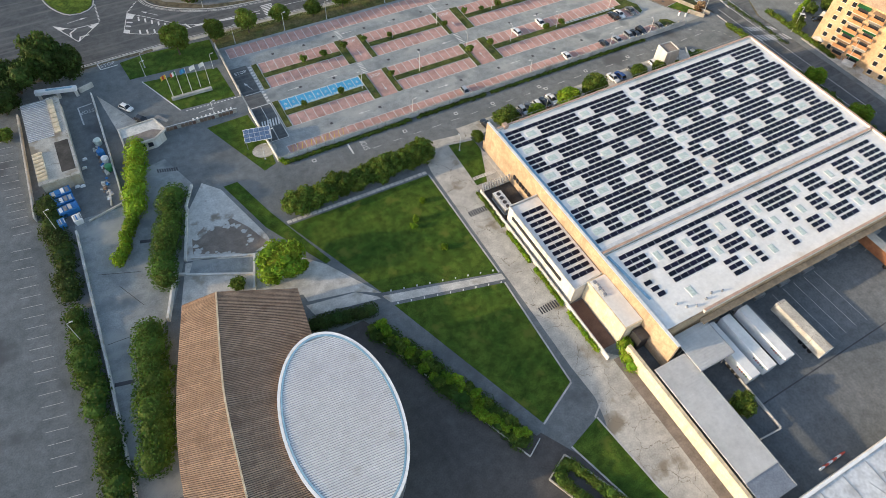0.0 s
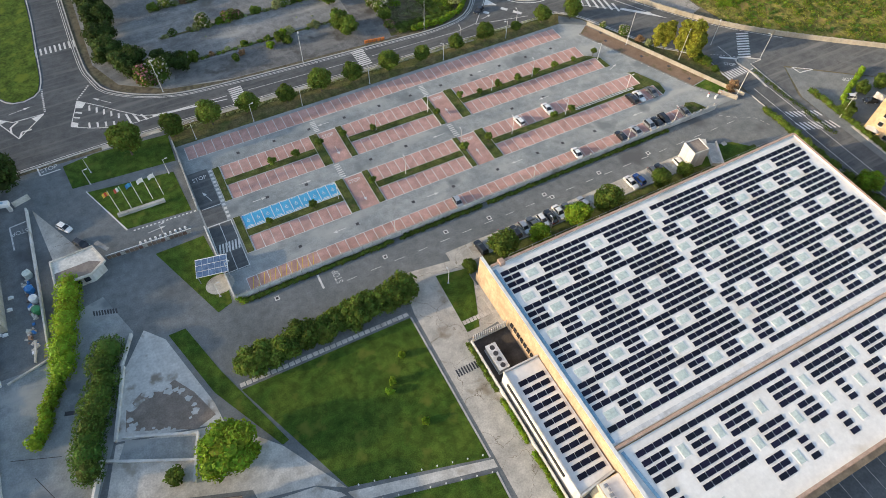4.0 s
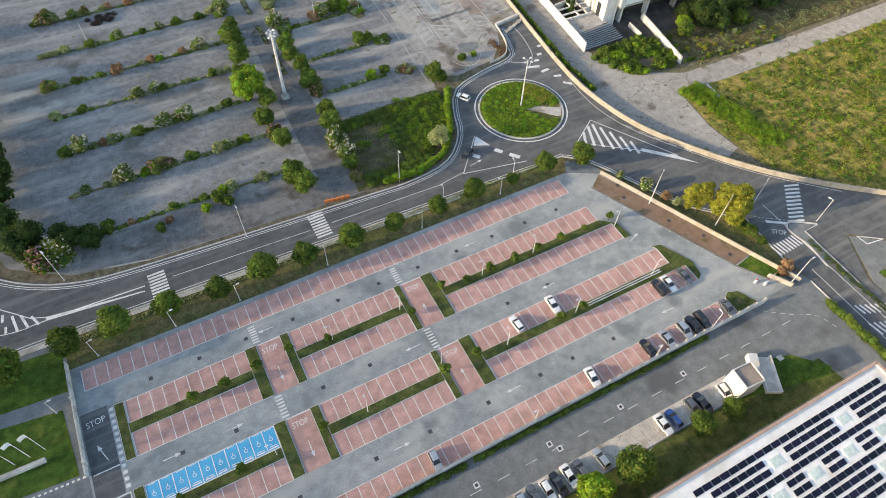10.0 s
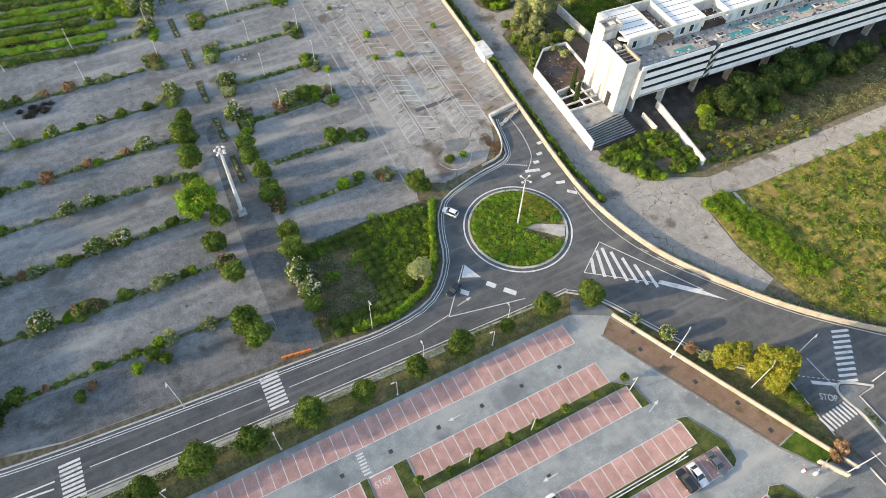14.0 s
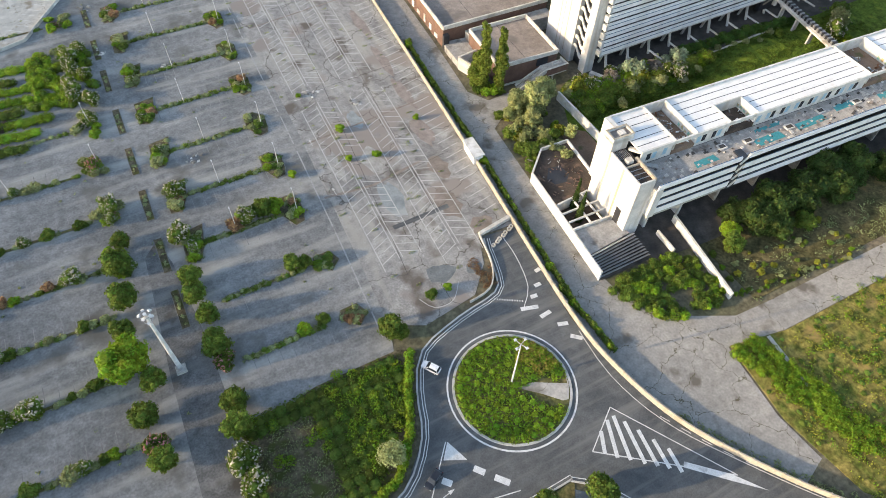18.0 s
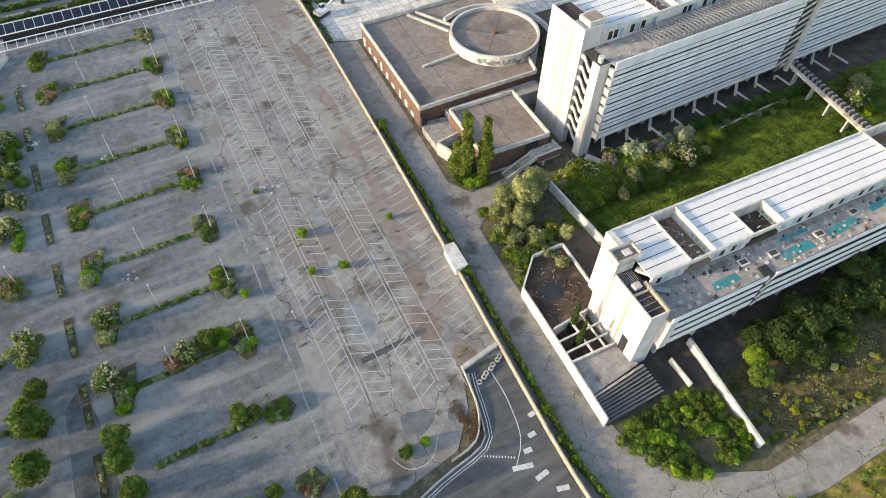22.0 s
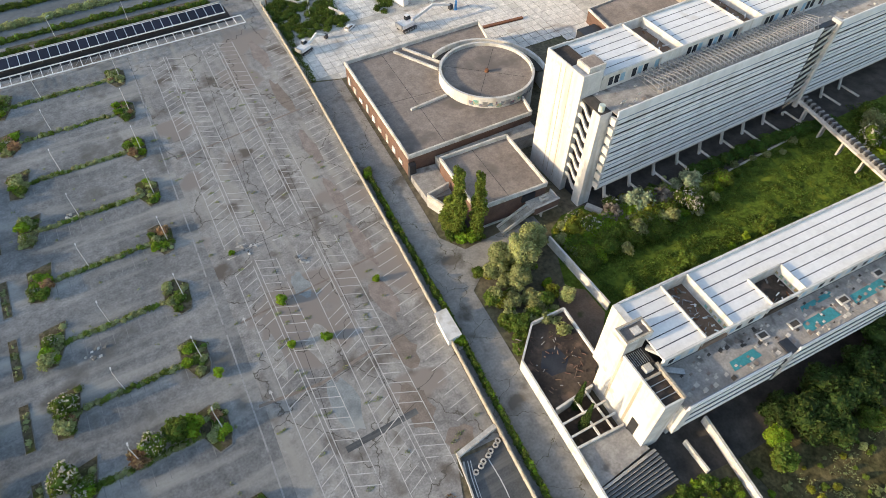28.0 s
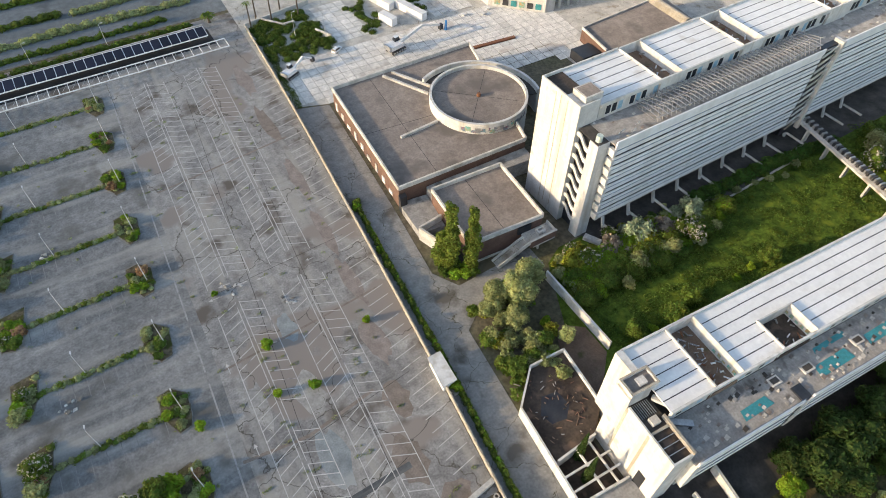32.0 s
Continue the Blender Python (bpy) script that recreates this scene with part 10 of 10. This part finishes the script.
for x, y, k, s in ((209.5, 203.4, "mid", 1.0), (212, 206.6, "green", 0.55), (219, 206, "dark", 1.1), (226, 208, "dark", 1.2), (233, 206, "dark", 1.15), (238, 208, "dark", 1.1), (222, 202.5, "dark", 0.9), (230, 200.6, "mid", 1.0), (244, 204, "dark", 1.0), (252, 206, "dark", 0.9), (262, 204, "dark", 1.0), (272, 205, "dark", 0.9), (284, 204, "dark", 1.0), (296, 205, "dark", 1.0), (224, 201.4, "mid", 0.8), (216, 210, "dark", 0.9), (246, 210, "dark", 1.2), (256, 209, "dark", 1.1), (186.6, 258.4, "bush", 1.3), (186.4, 265.6, "pale_tree", 0.6), (190.6, 248.9, "bush", 1.4), (184.4, 251.0, "mid", 0.9), (190.2, 259.4, "pale_tree", 0.85), (185.5, 255.5, "bush", 1.2), (183.6, 259, "bush", 2.0), (182.8, 252.6, "bush", 2.0), (181.6, 246.4, "bush", 1.5), (181, 241, "bright", 1.2), (180.4, 237, "bush", 1.2), (192.8, 253.6, "mid", 0.8), (188.6, 251.4, "mid", 0.7), (197.5, 251.6, "pale_tree", 0.6), (184.6, 267, "mid", 0.6), (183.6, 248.6, "bush", 1.8), (187.8, 279.6, "bush", 1.5), (189.8, 278.4, "bright", 1.4), (186.4, 281.4, "bush", 1.4)):
    plant(k, x, y, s)
for x, y, h, r in ((186.6, 279.8, 22.6, 1.4), (190.6, 277.4, 21.4, 1.25), (185.0, 281.6, 13.5, 1.3)):
    t = thing("column_tree", "tall slender green poplar by the brown hall", "tree", (x, y, 0, 0, 0, 0), group="column trees by the hall")
    part("trunk", Geo().rod((0, 0, 0), (0, 0, h * 0.8), 0.24, 0.06, 7), "bark", t)
    n_ = int(h / 0.9)
    lm = []
    for i in range(n_):
        f = i / n_
        w_ = r * (0.75 + 0.5 * math.sin(min(1.0, f * 2.2) * 1.57)) * (1 - 0.62 * max(0.0, f - 0.45) / 0.55)
        lm.append((0.5 * math.sin(i * 2.1 + x), 0.5 * math.cos(i * 1.7 + y), 1.2 + (h - 2.2) * f, w_ * (0.85 + 0.25 * math.sin(i * 3.7)), w_ * (0.85 + 0.25 * math.cos(i * 2.9)), 1.25))
        if i % 2:
            lm.append((w_ * 0.8 * math.sin(i * 1.3 + y), w_ * 0.8 * math.cos(i * 1.3 + y), 1.6 + (h - 3) * f, 0.8, 0.8, 1.1))
    part("crown", leaf_mesh("crown", lm, int(300 * h), 0.27, "leaf_poplar", 97 + int(h), 0.66), "", t)
for x, y, k, s in ((186.2, 277.6, "bright", 1.5), (188.4, 276.6, "bright", 1.6), (190.4, 276.4, "bush", 1.4), (184.6, 279.6, "bush", 1.5)):
    plant(k, x, y, s)
# low growth along the edge of the lane and the garden wall
for i in range(40):
    x = 201.8 + i * 0.86
    plant(random.choice(("bush", "bright", "bush_dry", "gold_shrub", "bush")), x, 192.4 - 0.1 * (x - 201) + random.uniform(-0.8, 1.2), random.uniform(0.25, 0.65))
for i in range(30):
    x, y = random.uniform(205, 238), random.uniform(193, 201)
    plant(random.choice(("bush", "bush_dry", "gold_shrub", "bush")), x, y, random.uniform(0.3, 0.8))
for x, y, k, s in ((198.6, 205.4, "bush", 1.0), (199.0, 202.6, "bright", 0.8), (199.2, 199.4, "bush", 0.9), (198.4, 196.6, "bright", 0.8), (196.4, 206.8, "bush", 1.1), (193.4, 208.0, "bright", 1.0), (195, 204.4, "gold_shrub", 0.8), (193, 201.4, "bush_dry", 0.8), (204.6, 204, "bush", 0.9), (204.0, 200, "bright", 0.7), (203.4, 196.8, "bush", 0.8)):
    plant(k, x, y, s)
# light tangle of shrubs in the island by the garden wall
for i in range(64):
    u, v = random.random(), random.random()
    x, y = 183.0 + 2.0 * (1 - v) + u * (17.0 - 8.5 * (1 - v)), 245 + v * 25
    if v > 0.8:
        x += 5.0 * (v - 0.8) / 0.2 * (1 - u)
    plant(random.choice(("pale_shrub", "pale_shrub", "pale_shrub", "gold_shrub", "bush", "bright", "bush_dry")), x, y, random.uniform(0.8, 1.5))
for x, y, s in ((198.5, 266.5, 1.15), (193.8, 263.6, 1.3), (189.4, 265.8, 1.0)):
    plant("pale_tree", x, y, s)
# mixed growth and dry twigs in the court
for x, y, k, s in ((211, 266.6, "gold_shrub", 2.0), (214.6, 268.4, "gold_shrub", 1.5), (209, 262.5, "gold_shrub", 1.3), (229.6, 265.6, "silver_shrub", 2.6), (227.4, 266.8, "silver_shrub", 1.8), (246, 264.8, "silver_shrub", 2.2), (243, 266.4, "silver_shrub", 1.3), (231, 262.6, "gold_shrub", 1.9), (228, 261.4, "gold_shrub", 1.6), (236, 263.6, "twigs", 2.2), (233.6, 265, "twigs", 1.8), (222, 265.8, "twigs", 2.2), (219.4, 264.8, "twigs", 1.6), (225, 263.4, "twigs", 1.5), (240.6, 261.4, "gold_shrub", 1.5), (254, 261.6, "bright", 1.9), (251, 259.8, "bright", 1.4), (216.6, 262.4, "bright", 1.7), (241, 257, "silver_shrub", 1.3), (212.4, 258.8, "bright", 1.4), (223.6, 258.6, "pale_shrub", 1.7), (234, 258.6, "pale_shrub", 1.6), (218, 255.4, "pale_shrub", 1.2), (206.4, 265.6, "pale_shrub", 1.2), (248, 258, "pale_shrub", 1.2)):
    plant(k, x, y, s, 0.3)
hedge("hedge", [(250, 267.4), (262, 267.0), (274, 266.6), (286, 265.8), (299, 264.2)], 3.6, 2.4, "leaf_hedge", "dark overgrown hedge below the slab block", 24, 0.25, lump=0.6, seed=151)
for i in range(46):
    x = 205.5 + random.random() * 45
    plant(random.choice(("oleander_white", "bush", "bush_dry", "bright", "bright", "bush", "bush_dry")), x, 261 + random.uniform(-5.0, 5.0) * (1 - (x - 205) / 110), random.uniform(0.9, 1.9), 0.05)
for line, m_, d_, s_ in (([(204.8, 259.5), (215, 262), (232, 261), (256, 262.5)], "leaf_poplar", 28, 141), ([(206, 256.6), (216, 258.4), (230, 256.8), (250, 259)], "leaf_mid", 26, 142), ([(207, 262.4), (222, 265), (244, 265.6)], "leaf_bright", 24, 143)):
    hedge("thicket", line, 4.8, 3.0, m_, "dense untrimmed thicket along the ruined court", d_, 0.24, lump=0.7, seed=s_, category="shrubs")
for x, y, k, s in ((221, 266, "mid", 0.7), (208, 263, "mid", 0.75), (234, 264.5, "mid", 0.6)):
    plant(k, x, y, s)
for i in range(34):
    x = 207 + i * 2.4 + random.uniform(-1, 1)
    plant(random.choice(("oleander_white", "bush", "bush_dry", "bright", "gold_shrub", "pale_shrub")) if i < 16 else random.choice(("bush", "bush_dry", "bush")), x, (269 - 0.05 * i if i < 16 else 263) + random.uniform(-2.6, 1.6), random.uniform(0.7, 1.5) if i % 5 else 0.6)
for i in range(9):
    plant(random.choice(("bright", "bush", "mid")), 211 + i * 5 + random.uniform(-1, 1), 243.5 + random.uniform(-1, 3), random.uniform(0.5, 1.1))
lw = [(206 + g.random() * 110, 240 + g.random() * 26, 0.1, 1.6, 1.6, 0.4) for _ in range(420)]
lw = [p for p in lw if p[1] > 241 - 0.05 * (p[0] - 206)]
tagged(part("tall_grass", leaf_mesh("tall_grass", lw, 34000, 0.22, "leaf_mid", 98), ""), "tall unmown grass between the slab blocks", "grass", kind="stuff")
for x, y, k, s in ((299, 252, "oleander_white", 2.2), (305, 256, "olive", 1.1), (302, 249, "bright", 1.8), (310, 260, "mid", 1.1)):
    plant(k, x, y, s)
# meadow scrub
ms = []
for _ in range(1500):
    x, y = 190 + g.random() * 110, 95 + g.random() * 86
    if y > 135.5 - (x - 205) * 0.8 + 3 and y < 180 and x > 191.5:
        ms.append((x, y, 0.1, 1.0 + g.random(), 1.0 + g.random(), 0.3 + 0.6 * g.random()))
tagged(part("meadow_scrub", leaf_mesh("meadow_scrub", ms, 34000, 0.2, "leaf_gold", 101), ""), "yellow-green scrub over the dry meadow", "scrub", kind="stuff")
tagged(part("meadow_scrub", leaf_mesh("meadow_scrub", [(x + g.normal() * 2, y + g.normal() * 1.5, z, a * 0.7, b * 0.7, c * 0.9) for x, y, z, a, b, c in ms if g.random() < 0.6], 34000, 0.2, "leaf_bright", 102), ""), "green scrub in the dry meadow", "scrub", kind="stuff")
clumps = [(x + g.normal() * 3, y + g.normal() * 3, 0.05, 0.5 + 0.5 * g.random(), 0.5 + 0.5 * g.random(), 0.3 + 0.7 * g.random() ** 2) for x, y, *_ in ms for _ in range(2) if g.random() < 0.55]
clumps = [c for c in clumps if c[1] > 135.5 - (c[0] - 205) * 0.8 + 2 and c[1] < 180.5 and c[0] > 191]
tagged(part("meadow_scrub", leaf_mesh("meadow_scrub", clumps, 26000, 0.2, "leaf_mid", 106, 0.75), ""), "low dark green clumps in the dry meadow", "scrub", kind="stuff")
ed = [(190.4 + 0.05 * i + g.random() * 7.5, 183.0 - i * 0.19, 0.35, 1.1, 1.1, 0.5 + 0.6 * g.random()) for i in range(150)]
tagged(part("meadow_edge", leaf_mesh("meadow_edge", ed, 17000, 0.2, "leaf_bright", 103, 0.6), ""), "dense green scrub at the meadow's edge", "scrub", kind="stuff")
solid("meadow_track", Geo().bar((200.5, 182), (198, 158.5), 0.9, 0, 0.14), "concrete", "narrow broken concrete strip in the meadow", "path")
dg = [(204 + g.random() * 110, 189.5 + g.random() * 10, 0.1, 1.3, 1.0, 0.3) for _ in range(160)]
tagged(part("dry_grass", leaf_mesh("dry_grass", dg, 5000, 0.2, "leaf_olive", 104), ""), "dry yellow grass along the bleached lane", "grass", kind="stuff")
fw = [(x + g.normal() * 0.4, y, 0.1, 0.7, 0.7, 0.25) for x, y in curve_pts([(171.6, 177), (179.6, 163), (190, 149.6), (204.6, 136)], 1.0)]
tagged(part("wall_weeds", leaf_mesh("wall_weeds", fw, 1600, 0.2, "leaf_olive", 105), ""), "olive weeds along the boundary wall", "weeds", kind="stuff")

# ---- east side: poplars, hedges, flats ----
for x, y, s in ((162.6, 147.4, 0.9), (164.6, 146.0, 0.95), (167.4, 142.2, 1.1), (169.6, 140.6, 1.15), (168.4, 138.6, 0.95), (170.8, 138.8, 0.85)):
    plant("poplar", x, y, s)
for x, y, k, s in ((154.4, 163.6, "oleander_white", 0.8), (158, 157.4, "oleander_white", 1.2), (160.6, 152.6, "bush_rust", 1.2), (162, 150, "bush_dry", 1.2), (171.4, 134.6, "mid", 0.7), (172.4, 131.5, "bush", 1.2), (172.0, 123.4, "bush_rust", 1.4), (170.2, 122.6, "bush_rust", 1.2), (170.8, 137.2, "bush", 1.6)):
    plant(k, x, y, s)
solid("street_curb", Geo().bar((174.6, 118), (175.8, 30), 0.3, 0, 0.14), "kerb", "pale kerb along the street", "kerb")
hedge("hedge", [(173.4, 112), (174.2, 86)], 2.0, 1.6, "leaf_mid", "rough green hedge along the street", 16, 0.25, lump=0.5, seed=111)
hedge("hedge", [(174.2, 84), (174.8, 40)], 2.4, 1.8, "leaf_mid", "rough green hedge along the street", 14, 0.25, lump=0.5, seed=112)
for x, y, k, s in ((175.2, 78, "green", 0.7), (172.6, 60, "green", 0.8), (171, 70, "mid", 0.9), (174, 50, "mid", 1.0), (168, 92, "bush", 1.4), (191.8, 100, "mid", 0.9), (204, 105, "mid", 0.8), (211, 104, "mid", 0.9), (220, 98, "mid", 1.0)):
    plant(k, x, y, s)
hedge("hedge", [(191.5, 98.5), (197, 105), (213, 111.6)], 1.6, 1.6, "leaf_bright", "bright garden hedge by the junction", 16, 0.24, seed=113)
hedge("hedge", [(191.4, 112), (191.8, 84)], 1.6, 1.5, "leaf_mid", "garden hedge below the flats", 16, 0.24, seed=114)
flats = thing("apartment_block", "orange-yellow block of flats with recessed balconies", "building", (191.8, 93.6, 0, 0, 0, 14))
part("wall", Geo().box(0, -34, 0, 14, 0, 18), "yellow_render", flats)
part("roof", Geo().add([(-0.8, -34.8, 18), (14.8, -34.8, 18), (14.8, 0.8, 18), (-0.8, 0.8, 18), (7, -30, 20.6), (7, -4, 20.6)], [(0, 1, 4), (1, 2, 5, 4), (2, 3, 5), (3, 0, 4, 5), (3, 2, 1, 0)]), "terracotta", flats)
part("wing", Geo().box(-2.4, -30, 0, 0, -19, 17), "yellow_render", flats)
for fl in range(6):
    z = 0.9 + fl * 2.9
    for y in (-3.0, -6.0, -20.5, -24, -28):
        xw = -2.42 if y < -19 and y > -30 else -0.02
        w = part("window", Geo().box(xw - 0.03, y - 0.6, z, xw + 0.02, y + 0.6, z + 1.4), "glass", flats)
        part("frame", Geo().box(xw - 0.06, y - 0.72, z + 1.4, xw + 0.02, y + 0.72, z + 1.5).box(xw - 0.12, y - 0.72, z - 0.1, xw + 0.02, y + 0.72, z), "white_panel", w)
    for y in (-9, -14):
        b = part("balcony", Geo().box(-1.5, y - 2.2, z - 0.9, 0, y + 2.2, z - 0.7), "concrete_pale", flats)
        part("balcony_front", Geo().box(-1.5, y - 2.2, z - 0.7, -1.38, y + 2.2, z + 0.3), "orange_flats", b)
        part("balcony_door", Geo().box(-0.05, y - 1.5, z - 0.7, 0.01, y + 1.5, z + 1.5), "dark_gap", b)
        part("awning", Geo().add([(-1.4, y - 2, z + 1.3), (-1.4, y + 2, z + 1.3), (0, y + 2, z + 1.75), (0, y - 2, z + 1.75)], [(0, 3, 2, 1), (0, 1, 2, 3)]), ("concrete_pale", "terracotta", "plastic_green")[(fl + int(-y)) % 3], b)
    for y in (-4.5,):
        part("front_window", Geo().box(3 + 0.0, -0.02, z, 4.2, 0.04, z + 1.4), "glass", flats)
        part("front_window", Geo().box(8, -0.02, z, 9.2, 0.04, z + 1.4), "glass", flats)
for x, y in ((192.6, 91.6), (190.6, 78.6), (205, 99.4)):
    t = thing("garden_parasol", "large cream garden parasol below the flats", "parasol", (x, y, 0, 0, 0, 20))
    part("pole", Geo().rod((0, 0, 0), (0, 0, 2.6), 0.05, 0.05, 6), "metal_grey", t)
    part("canopy", Geo().add([(-1.7, -1.7, 2.3), (1.7, -1.7, 2.3), (1.7, 1.7, 2.3), (-1.7, 1.7, 2.3), (0, 0, 3.1)], [(0, 1, 4), (1, 2, 4), (2, 3, 4), (3, 0, 4), (3, 2, 1, 0)]), "concrete_pale", t)
solid("garden_terrace", Geo().prism([(190.5, 96), (196, 95), (201, 62), (190.5, 62)], -0.1, 0.1), "concrete", "paved garden terrace below the flats", "pavement")
for x, y, yw, c in ((199, 104.6, 60, "car_white"), (203.4, 100.6, 60, "car_black"), (207, 97.4, 62, "car_silver")):
    car(x, y, yw, c, "hatch", "parked by the gardens")
hs = thing("junction_island", "low kerbed traffic island at the junction", "traffic island", kind="structure")
part("kerb", ribbon(Geo(), curve_pts([(181.3, 119), (182.0, 125.5), (181.3, 129.3), (181.3, 131.6), (182.6, 132.8), (184.6, 132.2), (188.9, 129.2)], 0.8), 0.45, 0, 0.15), "kerb", hs)
part("kerb", ribbon(Geo(), [(188.8, 129.1), (184.5, 129.0), (184.3, 112)], 0.3, 0, 0.13), "kerb", hs)
part("fill", Geo().prism([(181.5, 121), (182.2, 125.5), (181.6, 129.4), (181.7, 131.4), (182.7, 132.3), (184.4, 131.8), (187.9, 129.4), (184.2, 129.3), (184.1, 121)], 0.0, 0.1), "asphalt", hs)
tagged(part("verge_weeds", leaf_mesh("verge_weeds", [(182.6 + 0.03 * i + g.random(), 126 - i * 0.9, 0.1, 0.8, 0.7, 0.25) for i in range(34)], 1200, 0.2, "leaf_mid", 115), ""), "green weeds in the broken street median", "weeds", kind="stuff")
# west roundabout seen in the corner
PEN = curve_pts([(-4.3, 262), (-4.3, 245.5), (-5.0, 228.2), (-5.7, 213.4), (-8.0, 208.4), (-13.2, 208.0), (-17.4, 213.8), (-19.6, 222.3), (-22, 240), (-24, 262)], 2)
solid("traffic_island", Geo().prism(PEN, 0, 0.16), "court_grass", "grassy tongue of land between the west junction roads", "traffic island")
solid("island_kerb", ribbon(Geo(), PEN, 0.35, 0, 0.13, 0.5), "kerb", "pale kerb round the west grass tongue", "kerb")
